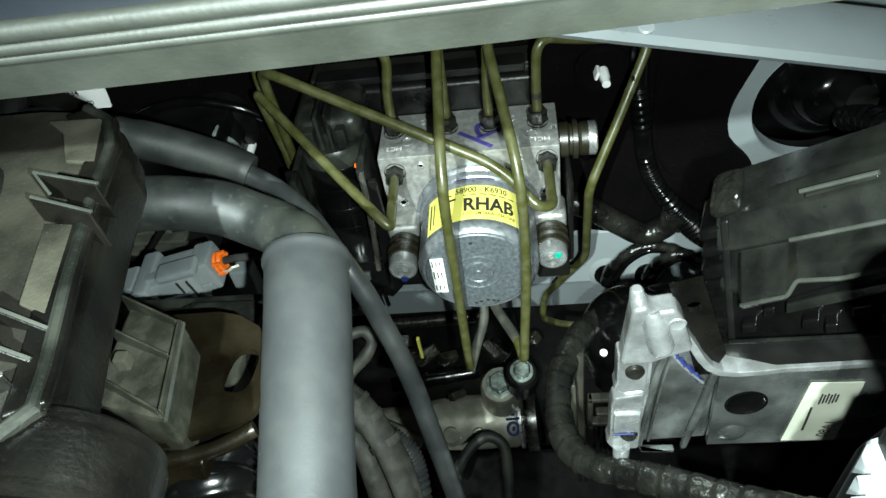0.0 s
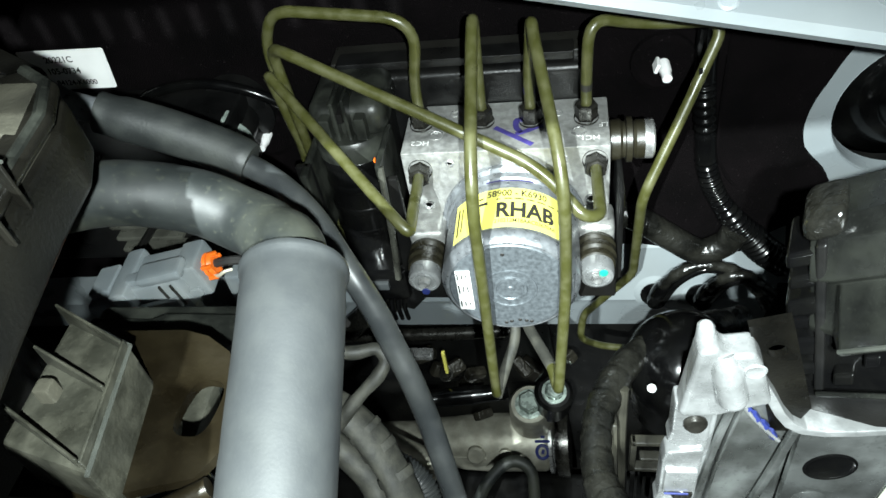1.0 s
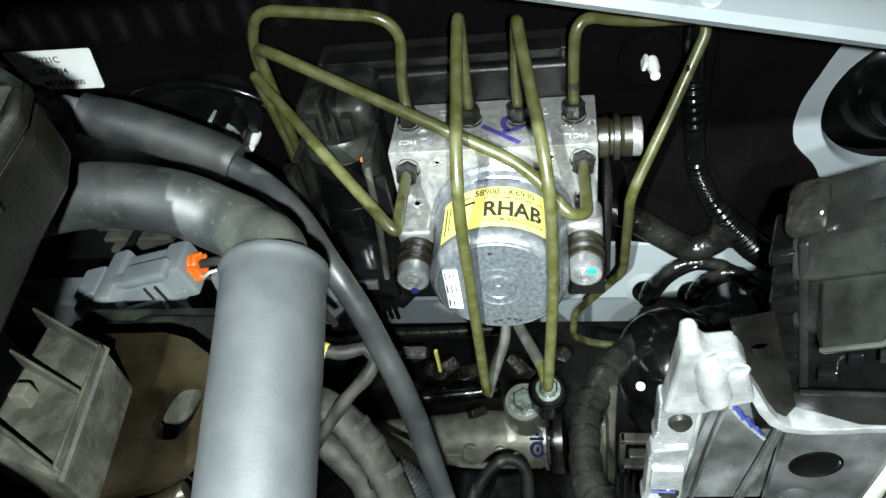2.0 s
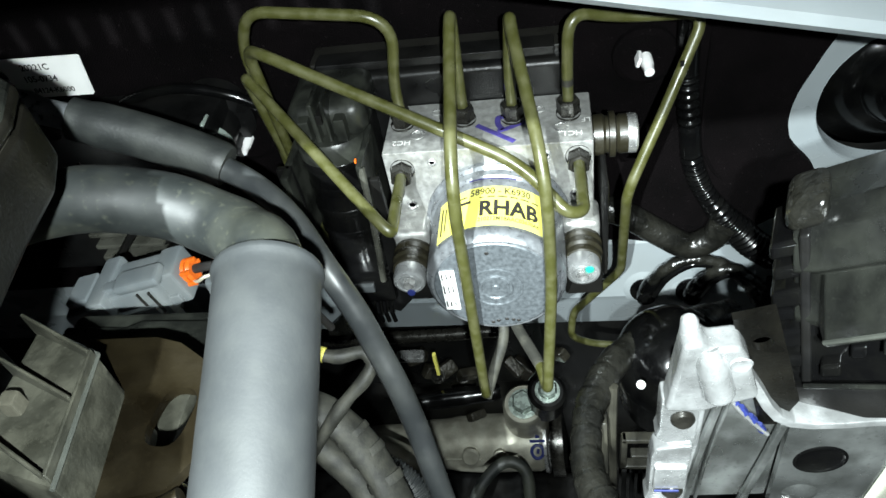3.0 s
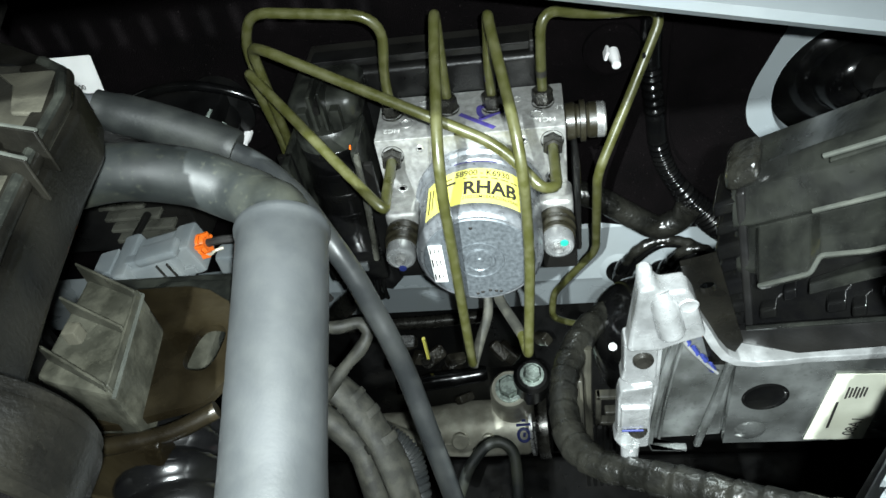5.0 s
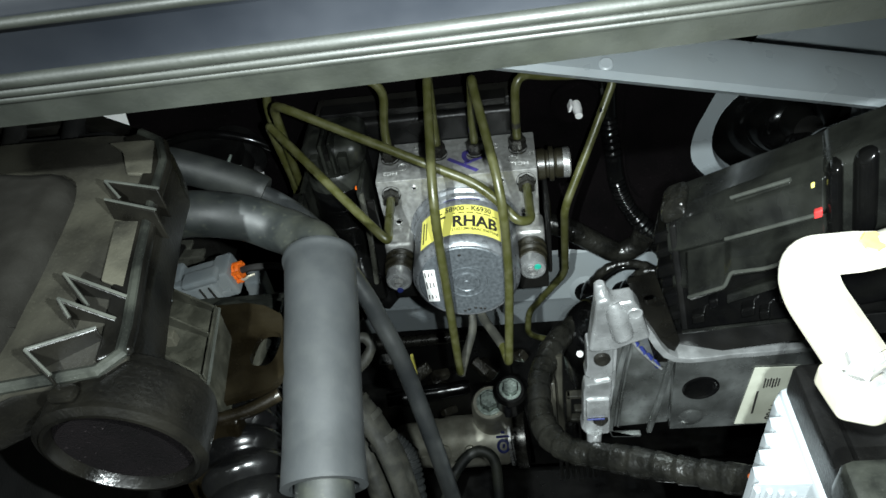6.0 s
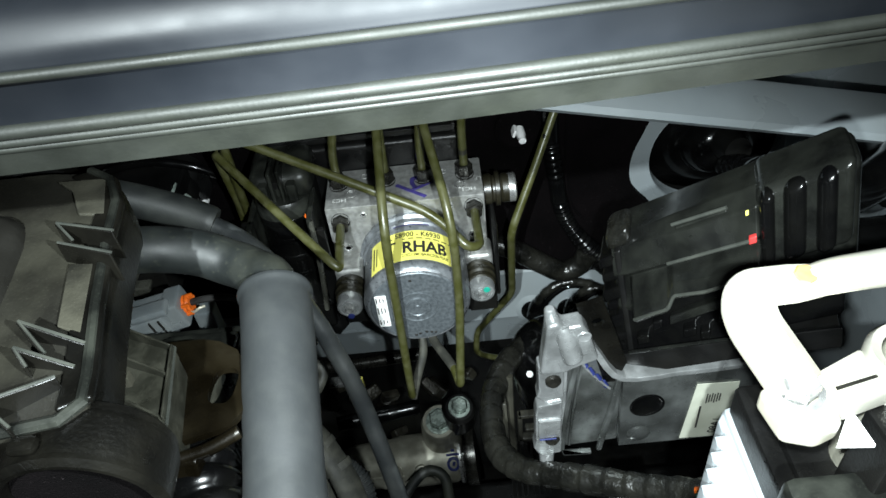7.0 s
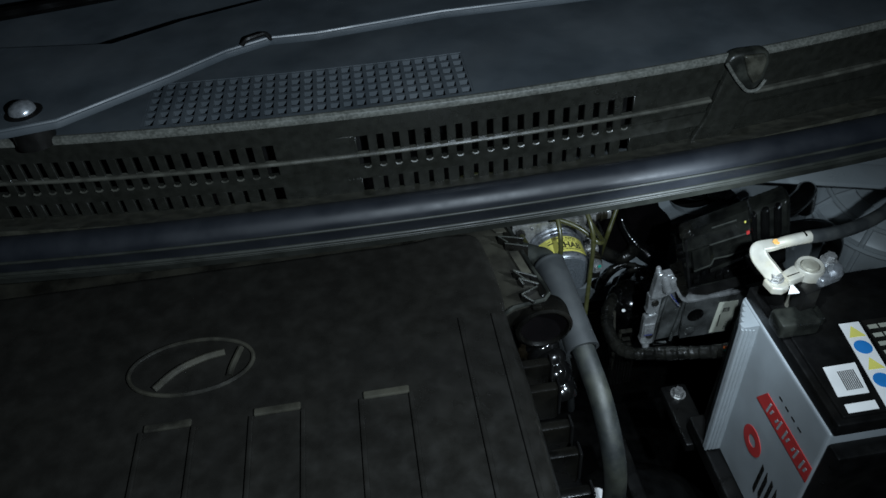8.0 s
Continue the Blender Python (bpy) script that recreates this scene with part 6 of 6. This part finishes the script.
for q in ((0.0660, 0.700, 0.0695, 0.732), (0.0835, 0.700, 0.0870, 0.732), (0.0660, 0.7285, 0.0870, 0.732), (0.0660, 0.700, 0.0870, 0.7035), (0.0715, 0.712, 0.0835, 0.7150)):
    part("clip_bar", bx((q[0], -0.1120, q[1]), (q[2], -0.1060, q[3]), 0.001), DUSTYPLASTIC, mod)
part("clip_tongue", bx((0.0505, -0.118, 0.705), (0.0590, -0.106, 0.745), 0.002, 2, Euler((radians(-25), 0, 0)).to_matrix().to_4x4()), DUSTYPLASTIC, mod)
part("white_dot", turned([(0.0026, 0), (0.0020, 0.0008), (0, 0.001)], (0.0785, -0.0855, 0.7460), (-0.2, -0.6, 0.75), 10), WHITE, mod)

# earth straps bolted on the grey panel
for x, z, line in ((0.1045, 0.6225, [(0.1045, 0.0800, 0.6350), (0.1134, 0.072, 0.6631), (0.1300, 0.072, 0.6752), (0.1469, 0.072, 0.6740), (0.1620, 0.072, 0.6655), (0.1765, 0.072, 0.6478), (0.190, 0.078, 0.620)]),
                   (0.1410, 0.6200, [(0.1410, 0.0800, 0.6330), (0.1482, 0.070, 0.6607), (0.1618, 0.067, 0.6690), (0.1750, 0.068, 0.6600), (0.190, 0.074, 0.640)])):
    strap = thing("earth_cable", (x, 0.085, z), "black earth cable with a bolted ring lug", "earth cable", "earth cables on the panel")
    part("bolt", turned([(0.0105, 0), (0.0105, 0.003), (0.0075, 0.004), (0.0072, 0.0135), (0.0050, 0.015), (0.0042, 0.0115), (0, 0.0115)], (x, 0.0925, z), (0, -1, 0.05), 18), GLOSSBLACK, strap)
    part("ring_lug", turned([(0.0115, 0.0), (0.0118, 0.0015), (0.0085, 0.0022), (0.0072, 0.002)], (x, 0.0895, z), (-0.1, -1, 0.2), 20), GLOSSBLACK, strap)
    pts = smooth(line, 8)
    part("cable", tube(pts, [0.0043 + 0.0004 * math.sin(i * 1.6) + 0.0003 * math.sin(i * 0.7) for i in range(len(pts))], 12), TAPE, strap, "dusty taped jacket")
    twin = smooth([(p[0] + 0.006 - 0.0012 * i, p[1] - 0.002, p[2] - 0.0055 + 0.001 * i) for i, p in enumerate(line[:4])], 8)
    part("cable", tube(twin, 0.0027, 10), GLOSSBLACK, strap, "second thinner lead")
    q0, q1 = vec(line[0]), vec(line[1])
    part("crimp", tube([q0 + (q1 - q0) * t for t in (-0.12, 0.0, 0.35, 0.5)], [0.0052, 0.0062, 0.0062, 0.0046], 12), GLOSSBLACK, strap)

# corrugated conduit and rubber hose on the felt
cond = thing("corrugated_conduit", (0.125, 0.075, 0.76), "glossy black corrugated wiring conduit against the felt", "wiring conduit")
cp = smooth([(0.1180, 0.080, 0.900), (0.1192, 0.082, 0.8461), (0.1208, 0.082, 0.8223), (0.1246, 0.083, 0.7950), (0.1280, 0.083, 0.7680), (0.1333, 0.082, 0.7493), (0.1408, 0.080, 0.7335), (0.1542, 0.078, 0.7135), (0.1660, 0.076, 0.7000), (0.1776, 0.076, 0.6860), (0.195, 0.080, 0.668)], 24)
wrapped = [1.0 if 0.31 < i / len(cp) < 0.39 or i / len(cp) < 0.14 else 0.0 for i in range(len(cp))]
part("conduit", tube(cp, [0.0058 + 0.0012 * w + (0.0 if w else (0.0016 if (i // 3) % 2 else 0.0)) + 0.0042 * max(0.0, min(1.0, (i / len(cp) - 0.60) / 0.2)) for i, w in enumerate(wrapped)], 16), GLOSSBLACK, cond, angle=80)
part("conduit_edge", tube(smooth([(0.134, 0.0905, 0.86), (0.1345, 0.0905, 0.80), (0.138, 0.0925, 0.765), (0.147, 0.0945, 0.742), (0.160, 0.098, 0.726)], 8), 0.0012, 6), FELT, cond, "raised felt fold beside the conduit")
part("cloth_wrap", tube(smooth([(0.066, 0.080, 0.728), (0.085, 0.076, 0.722), (0.110, 0.072, 0.705), (0.130, 0.070, 0.693), (0.146, 0.070, 0.700), (0.152, 0.070, 0.712)], 8), 0.0098, 14), TAPE, cond)
bp = smooth([(0.272, 0.090, 0.782), (0.280, 0.060, 0.800), (0.284, 0.030, 0.790), (0.278, -0.005, 0.770), (0.270, -0.03, 0.75)], 20)
solo("booster_hose", tube(bp, [0.0085 + (0.0013 if (i // 2) % 2 else 0) for i in range(len(bp))], 16), GLOSSBLACK, "glossy black corrugated hose leaving the grommet", "corrugated hose")
for pts in ([(0.1850, -0.140, 0.9480), (0.1944, -0.135, 0.9464), (0.2280, -0.120, 0.9202), (0.2629, -0.100, 0.9027), (0.2931, -0.080, 0.8996), (0.3138, -0.060, 0.8925), (0.3300, -0.045, 0.850)], [(0.1880, -0.156, 0.9290), (0.2004, -0.150, 0.9238), (0.2423, -0.135, 0.8988), (0.2931, -0.115, 0.8791), (0.3281, -0.100, 0.8565), (0.3537, -0.090, 0.8243), (0.360, -0.085, 0.78)]):
    solo("loom_elbow", tube(smooth(pts, 8), 0.0125, 18), GLOSSBLACK, "thick black wrapped loom bending away from the connector box", "wiring loom", "looms behind the connector box")

# ---- battery ----
bat = thing("battery", (0.22, -0.36, 0.70), "grey cased battery with black lid, red print and warning stickers", "battery")
part("case", bx((0.1350, -0.4220, 0.700), (0.305, -0.2480, 0.9260), 0.004, 2), BATCASE, bat, "pale grey plastic case")
saw = [(0.1360, -0.2500)]
for i in range(5):
    x, y = 0.1325 - 0.0038 * i, -0.2540 - 0.0066 * i
    saw += [(x, y), (x, y - 0.0044), (x + 0.0012, y - 0.0050), (x + 0.0012, y - 0.0064)]
saw += [(0.1160, -0.2872), (0.1360, -0.2885)]
part("ribbed_corner", pr(saw, (0, 0, 0.702), X, Y, 0.2215, 0.0005, 1), BATCASE, bat, "stepped ribs at the corner of the case")
for i in range(4):
    x = 0.1178 + 0.0042 * i
    part("case_rib", pr([(x - 0.0014, -0.2865), (x - 0.0007, -0.2895), (x + 0.0007, -0.2895), (x + 0.0014, -0.2865)], (0, 0, 0.704), X, Y, 0.2170 - 0.001 * i, 0.0003, 1), BATCASE, bat)
lid = part("lid", bx((0.1370, -0.4240, 0.9245), (0.307, -0.2500, 0.9420), 0.003, 2), PLASTIC, bat, "black lid")
part("lid_step", bx((0.1440, -0.4180, 0.9400), (0.300, -0.2560, 0.9450), 0.002, 2), PLASTIC, lid)
part("front_cover", bx((0.1360, -0.4400, 0.700), (0.307, -0.4225, 0.915), 0.003), PLASTIC, bat, "black front cover")
# print on the long side
FACE = (0.1347, -0.290, 0.905)
bm = bmesh.new()
prism(bm, [(0.0300, -0.058), (0.0430, -0.034), (0.1310, -0.034), (0.1310, -0.058)], FACE, -Y, Z, 0.0006)
band = part("red_band", bm, RED, bat, "red printed band")
bm = bmesh.new()
for k in range(5):
    a0 = 0.050 + 0.0165 * k
    for da, db in ((0.0, 0.0045), (0.0055, 0.0)) if k % 2 else ((0.0, 0.0), (0.0060, 0.004)):
        prism(bm, [(a0 + da, -0.0540 + db), (a0 + da + 0.0026, -0.0540 + db), (a0 + da + 0.0050, -0.0385 - db), (a0 + da + 0.0024, -0.0385 - db)], (FACE[0] - 0.0006, FACE[1], FACE[2]), -Y, Z, 0.0004)
part("band_stroke", bm, BATCASE, band)
bm = bmesh.new()
lathe(bm, [(0.0075, 0.0), (0.0075, 0.0006), (0.0180, 0.0006), (0.0180, 0.0)], (0.1349, -0.3360, 0.7900), -X, 32)
part("red_roundel", bm, RED, bat, "red printed ring")
bm = bmesh.new()
for k in range(4):
    a0 = 0.072 + 0.010 * k
    prism(bm, [(a0, -0.166 + 0.006 * (k % 2)), (a0 + 0.0045, -0.170), (a0 + 0.0060, -0.122 - 0.008 * (k % 2)), (a0 + 0.0015, -0.118)], FACE, -Y, Z, 0.0005)
part("print_shape", bm, DARKSTEEL, bat)
bm = bmesh.new()
for k in range(4):
    prism(bm, [(0.060 + 0.012 * k, -0.0185), (0.066 + 0.012 * k, -0.0185), (0.066 + 0.012 * k, -0.0170), (0.060 + 0.012 * k, -0.0170)], FACE, -Y, Z, 0.0004)
part("small_print", bm, DARKSTEEL, bat)
# stickers on the lid
T = 0.9452
stk = part("warning_strip", pr([(0.1950, -0.3185), (0.2150, -0.3190), (0.2040, -0.4190), (0.1840, -0.4180)], (0, 0, T), X, Y, 0.0004), WHITE, lid, "white strip with coloured warning signs")
for k in range(5):
    cx, cy = 0.2040 - 0.0021 * k, -0.3300 - 0.0192 * k
    if k % 2 == 0:
        part("sign", pr([(cx - 0.0080, cy - 0.0065), (cx + 0.0080, cy - 0.0070), (cx + 0.0005, cy + 0.0070)], (0, 0, T + 0.0004), X, Y, 0.0003), YELLOW, stk, "yellow triangle sign")
    else:
        part("sign", turned([(0.0082, 0), (0.0082, 0.0003), (0, 0.0003)], (cx, cy, T + 0.0004), Z, 24), BLUE, stk, "round blue sign")
side_text = part("text_sticker", pr([(0.2180, -0.3185), (0.2580, -0.3190), (0.2520, -0.3900), (0.2120, -0.3890)], (0, 0, T), X, Y, 0.0003), COVERPLASTIC, lid)
bm = bmesh.new()
for k in range(6):
    for j in range(3):
        o = -0.0009 * k
        prism(bm, [(0.2200 + 0.011 * j + o, -0.325 - 0.0105 * k), (0.2290 + 0.011 * j + o, -0.3252 - 0.0105 * k), (0.2288 + 0.011 * j + o, -0.3300 - 0.0105 * k), (0.2198 + 0.011 * j + o, -0.3298 - 0.0105 * k)], (0, 0, T + 0.0004), X, Y, 0.0003)
part("text_bars", bm, PAPERDIM, side_text)
tag2 = part("code_label", pr([(0.1540, -0.3645), (0.1850, -0.3645), (0.1790, -0.3980), (0.1500, -0.3975)], (0, 0, T), X, Y, 0.0004), WHITE, lid, "white code label")
bm = bmesh.new()
for k in range(9):
    prism(bm, [(0.1615 + 0.0018 * k, -0.3925), (0.1625 + 0.0018 * k, -0.3925), (0.1645 + 0.0018 * k, -0.3715), (0.1635 + 0.0018 * k, -0.3715)], (0, 0, T + 0.0004), X, Y, 0.0003)
part("code_bars", bm, INKBLACK, tag2)
part("small_label", pr([(0.1510, -0.4060), (0.1790, -0.4060), (0.1780, -0.4150), (0.1500, -0.4150)], (0, 0, T), X, Y, 0.0004), WHITE, lid)

# ---- battery terminal with its cable ----
term = thing("battery_terminal", (0.155, -0.29, 0.97), "cream plated battery terminal clamp with bolts and hooked arm", "battery terminal")
FLATBAR = [(1.0, 0.30), (0.85, 0.42), (-0.85, 0.42), (-1.0, 0.30), (-1.0, -0.30), (-0.85, -0.42), (0.85, -0.42), (1.0, -0.30)]
armline = fillet([(0.1600, -0.2680, 1.0175), (0.1400, -0.2678, 1.0155), (0.1228, -0.2660, 1.0130), (0.1225, -0.2740, 1.0075), (0.1310, -0.2930, 0.9980)], [0, 0.004, 0.009, 0.008, 0], 8)
part("arm", tube(armline, [0.0052 + 0.0026 * min(1.0, i / 20) for i in range(len(armline))], 8, ring=FLATBAR), CREAM, term, "hooked cream arm")
part("ferrule", tube([(0.1380, -0.2680, 1.0160), (0.1450, -0.2680, 1.0170), (0.1500, -0.2680, 1.0175), (0.1700, -0.2680, 1.0190), (0.1745, -0.2680, 1.0192), (0.1760, -0.2680, 1.0193)], [0.0040, 0.0052, 0.0056, 0.0060, 0.0058, 0.0040], 16), CREAM, term)
part("crimp_mark", bx((0.1655, -0.2715, 1.0235), (0.1672, -0.2645, 1.0250), 0.0003), DARKSTEEL, term)
part("lug_plate", pr([(0.1215, -0.2900), (0.1360, -0.2850), (0.1430, -0.2900), (0.1410, -0.3040), (0.1330, -0.3070), (0.1240, -0.3040)], (0, 0, 0.9860), X, Y, 0.0090, 0.0022, 3), CREAM, term)
part("stud_nut", hexhead((0.1320, -0.2925, 0.9950), (0, -0.05, 1), 0.0058, 0.0065), STEEL, term)
part("bridge", pr([(0.1380, -0.2880), (0.1560, -0.2800), (0.1600, -0.2960), (0.1420, -0.3010)], (0, 0, 0.9890), X, Y, 0.0085, 0.0018, 2), CREAM, term)
part("bridge_slot", pr([(0.1420, -0.2940), (0.1555, -0.2910), (0.1555, -0.2920), (0.1420, -0.2952)], (0, 0, 0.9972), X, Y, 0.0006), DARKSTEEL, term)
part("post_clamp", turned([(0.0098, -0.012), (0.0128, -0.012), (0.0135, -0.008), (0.0135, 0.001), (0.0120, 0.003), (0.0090, 0.002)], (0.1680, -0.2870, 0.9980), Z, 32), CREAM, term)
part("post_top", turned([(0.0092, -0.008), (0.0090, 0.0012), (0.0074, 0.0038), (0, 0.0045)], (0.1680, -0.2870, 0.9980), Z, 28), CASTDULL, term)
part("clamp_ear", pr([(0.1760, -0.2760), (0.1990, -0.2730), (0.2020, -0.2900), (0.1950, -0.3000), (0.1720, -0.3060), (0.1690, -0.2970)], (0, 0, 0.9850), X, Y, 0.0110, 0.0035, 3), ZINC, term, "plated clamp ear")
part("clamp_bolt", hexhead((0.1910, -0.2805, 0.9950), (0.1, 0, 1), 0.0060, 0.0085), STEEL, term)
part("clamp_lump", turned([(0.0078, -0.004), (0.0078, 0.002), (0.0050, 0.0055), (0, 0.0065)], (0.1890, -0.2950, 0.9955), (0.1, -0.3, 1), 20), ZINC, term)
part("post_foot", turned([(0.0105, 0), (0.0098, 0.040), (0, 0.041)], (0.1680, -0.2870, 0.9440), Z, 24), CASTDULL, term)
part("bracket_leg", pr([(0.1520, -0.2960), (0.1680, -0.2930), (0.1720, -0.3080), (0.1540, -0.3120)], (0, 0, 0.9500), X, Y, 0.0390, 0.002), PLASTIC, term)
part("white_flag", pr([(0.1475, -0.2960), (0.1490, -0.3090), (0.1385, -0.3080)], (0, 0, 0.9880), X, Y, 0.0015), WHITE, term, "small white triangle")
sens = part("sensor", bx((0.1300, -0.3270, 0.9455), (0.1700, -0.3020, 0.9650), 0.004, 2), HOOD, term, "dusty dark sensor block")
part("sensor_step", bx((0.1680, -0.3180, 0.9455), (0.1800, -0.2990, 0.9580), 0.003), HOOD, sens)
part("orange_spot", turned([(0.0036, 0), (0.0032, 0.0005), (0, 0.0006)], (0.1385, -0.2690, 1.0200), (0, -0.2, 1), 7), OCHRE, term, "orange paint dab")
part("cable", tube(smooth([(0.172, -0.2680, 1.0190), (0.195, -0.2670, 1.0180), (0.230, -0.2560, 1.0120), (0.275, -0.232, 1.002), (0.330, -0.195, 0.992), (0.42, -0.16, 0.98), (0.55, -0.15, 0.95)], 8), 0.0066, 16), CABLE, term, "thick black battery cable")
tray = thing("battery_tray", (0.2, -0.37, 0.68), "black plastic battery tray with hold-down bolt", "battery tray")
part("tray", bx((0.118, -0.46, 0.675), (0.32, -0.235, 0.6995), 0.004), PLASTIC, tray)
part("hold_bolt", hexhead((0.1290, -0.1820, 0.672), (0, -0.1, 1), 0.0075, 0.010), STEEL, tray, "bright hold-down bolt")
part("bolt_arm", bx((0.110, -0.26, 0.655), (0.146, -0.165, 0.672), 0.004), PLASTIC, tray)
part("back_upright", pr([(0.142, 0.90), (0.154, 0.93), (0.169, 0.80), (0.164, 0.70), (0.136, 0.70)], (0, -0.238, 0), X, Z, 0.010, 0.003), PLASTIC, tray)

# ---- dark engine parts and wires below ----
lump = thing("gearbox_bell", (0.0, -0.30, 0.45), "black greasy gearbox casing deep in the engine bay", "gearbox casing")
part("casing", turned([(0.0, 0.0), (0.06, 0.0), (0.10, -0.03), (0.12, -0.09), (0.12, -0.26), (0, -0.26)], (0.055, -0.30, 0.60), (0.05, 0.1, 1), 32), PLASTIC, lump)
part("rib", bx((0.035, -0.40, 0.598), (0.055, -0.20, 0.620), 0.004), PLASTIC, lump)
part("plug", hexhead((0.028, -0.305, 0.615), Z, 0.012, 0.012), CAST, lump, "bright filler plug")
part("cap", turned([(0.010, 0), (0.010, 0.006), (0.007, 0.009), (0, 0.009)], (-0.010, -0.285, 0.628), (0.2, 0, 1), 20), NYLON, lump, "pale cap")
eng = thing("engine_block", (-0.3, -0.5, 0.4), "dark engine block under the air cleaner", "engine block")
part("block", bx((-0.60, -0.92, 0.30), (-0.09, -0.20, 0.80), 0.02, 3), PLASTIC, eng)
part("flange", bx((-0.10, -0.86, 0.52), (-0.055, -0.28, 0.78), 0.012, 3), PLASTIC, eng)
solo("subframe", bx((-0.70, -0.05, 0.12), (0.66, 0.16, 0.185), 0.015, 3), PLASTIC, "black pressed steel subframe below the bulkhead", "subframe", kind="structure")
solo("floor_shield", bx((-0.72, -1.2, 0.10), (0.70, 0.18, 0.115), 0.003), PLASTIC, "black undertray below the engine", "undertray", kind="structure")

wires = thing("wire_bundle", (-0.09, -0.09, 0.75), "loose grey taped wires beside the sleeve", "wire bundle")
part("strand", tube(smooth([(-0.120, -0.075, 0.776), (-0.0998, -0.0785, 0.7708), (-0.0888, -0.0784, 0.7685), (-0.0760, -0.0756, 0.7683), (-0.0709, -0.0793, 0.7635), (-0.0752, -0.0865, 0.7574), (-0.0853, -0.0953, 0.7510), (-0.0938, -0.1039, 0.7443), (-0.115, -0.12, 0.72)], 8), [0.0041 + 0.0003 * math.sin(i * 0.5) for i in range(65)], 10), DUSTWRAP, wires)
FLATTISH = [(1.25 * math.cos(2 * math.pi * i / 16), 0.75 * math.sin(2 * math.pi * i / 16)) for i in range(16)]
bw = smooth([(-0.150, -0.088, 0.755), (-0.1242, -0.0934, 0.7462), (-0.1060, -0.0955, 0.7398), (-0.0910, -0.1013, 0.7305), (-0.0800, -0.1099, 0.7196), (-0.0690, -0.1220, 0.7053), (-0.0595, -0.1378, 0.6878), (-0.049, -0.165, 0.655)], 8)
part("strand", tube(bw, [0.0088 + 0.0003 * math.sin(i * 0.45) for i in range(len(bw))], 16, ring=FLATTISH), DUSTWRAP, wires, "thick taped strand")
for i in (14, 20, 27, 33, 40):
    d = bw[i + 1] - bw[i]
    part("tape_turn", tube([bw[i] - d, bw[i] - d * 0.9, bw[i] + d * 0.9, bw[i] + d], [0.0088, 0.0091, 0.0091, 0.0088], 16, ring=FLATTISH), DUSTWRAP, wires)
part("strand", tube(smooth([(-0.135, -0.098, 0.720), (-0.1144, -0.1015, 0.7086), (-0.1014, -0.1079, 0.6993), (-0.0885, -0.1168, 0.6877), (-0.0826, -0.1286, 0.6747), (-0.075, -0.15, 0.65)], 8), 0.0085, 12), DUSTWRAP, wires)
part("yellow_band", tube([(-0.1035, -0.0776, 0.7722), (-0.0975, -0.0786, 0.7703)], 0.0046, 10), YELLOW, wires, "yellow tape band")
rp = smooth([(-0.105, -0.085, 0.690), (-0.0854, -0.0919, 0.6688), (-0.0731, -0.0962, 0.6618), (-0.0628, -0.1033, 0.6525), (-0.0584, -0.1160, 0.6389), (-0.056, -0.14, 0.61)], 24)
solo("ribbed_conduit", tube(rp, [0.0085 + (0.0012 if (i // 2) % 2 else 0) for i in range(len(rp))], 14), CABLE, "dark ribbed wiring conduit low in the bay", "wiring conduit")

low = thing("lower_linkage", (-0.08, 0.12, 0.50), "black greasy linkage and brackets below the grey panel", "linkage")
part("rail", tube([(-0.22, 0.140, 0.500), (-0.09, 0.145, 0.498), (-0.02, 0.148, 0.500)], 0.007, 10), DARKSTEEL, low)
part("stub", bx((-0.128, 0.100, 0.512), (-0.100, 0.112, 0.519), 0.002), STEEL, low, "bright machined stub")
part("yellow_tie", bx((-0.0890, 0.094, 0.498), (-0.0855, 0.0985, 0.532), 0.001), YELLOW, low, "yellow plastic tie")
part("glossy_tube", tube(smooth([(-0.120, 0.068, 0.488), (-0.0859, 0.0741, 0.4874), (-0.0536, 0.0784, 0.4871), (-0.0270, 0.0827, 0.4868)], 6), [0.0085] * 6 + [0.0095] * 6 + [0.0085] * 6 + [0.007], 14), GLOSSBLACK, low, "glossy black tube")
random.seed(5)
for x, y, z, s in ((-0.0659, 0.1269, 0.4526, 0.011), (-0.0589, 0.0975, 0.4197, 0.010), (-0.0895, 0.1286, 0.4581, 0.013), (-0.0173, 0.1351, 0.454, 0.012), (-0.1192, 0.1372, 0.472, 0.012), (-0.075, 0.135, 0.420, 0.014), (-0.105, 0.140, 0.440, 0.013), (-0.010, 0.150, 0.43, 0.014), (0.03, 0.16, 0.44, 0.012)):
    turn = Euler((random.uniform(-0.8, 0.8), random.uniform(-0.8, 0.8), random.uniform(-0.8, 0.8))).to_matrix().to_4x4()
    part("small_bracket", bx((x - s, y - s * 0.5, z - s * 0.6), (x + s, y + s * 0.5, z + s * 0.6), s * 0.25, 2, turn), CAMO, low)
for k in range(2):
    x = -0.095 + 0.024 * k
    part("small_stud", hexhead((x, 0.118 + 0.008 * (k % 2), 0.462 - 0.012 * k), (0.1 * k - 0.1, -0.5, 1), 0.0055, 0.007), DARKSTEEL, low)
# Added sheet that keeps the gap below the grey panel dark.
part("back_plate", pr([(-0.20, 0.36), (-0.20, 0.53), (-0.02, 0.53), (0.01, 0.50), (0.02, 0.36)], (0, 0.185, 0), X, Z, 0.006, 0.002), PLASTIC, low, "black sheet added for the darkness below the panel")
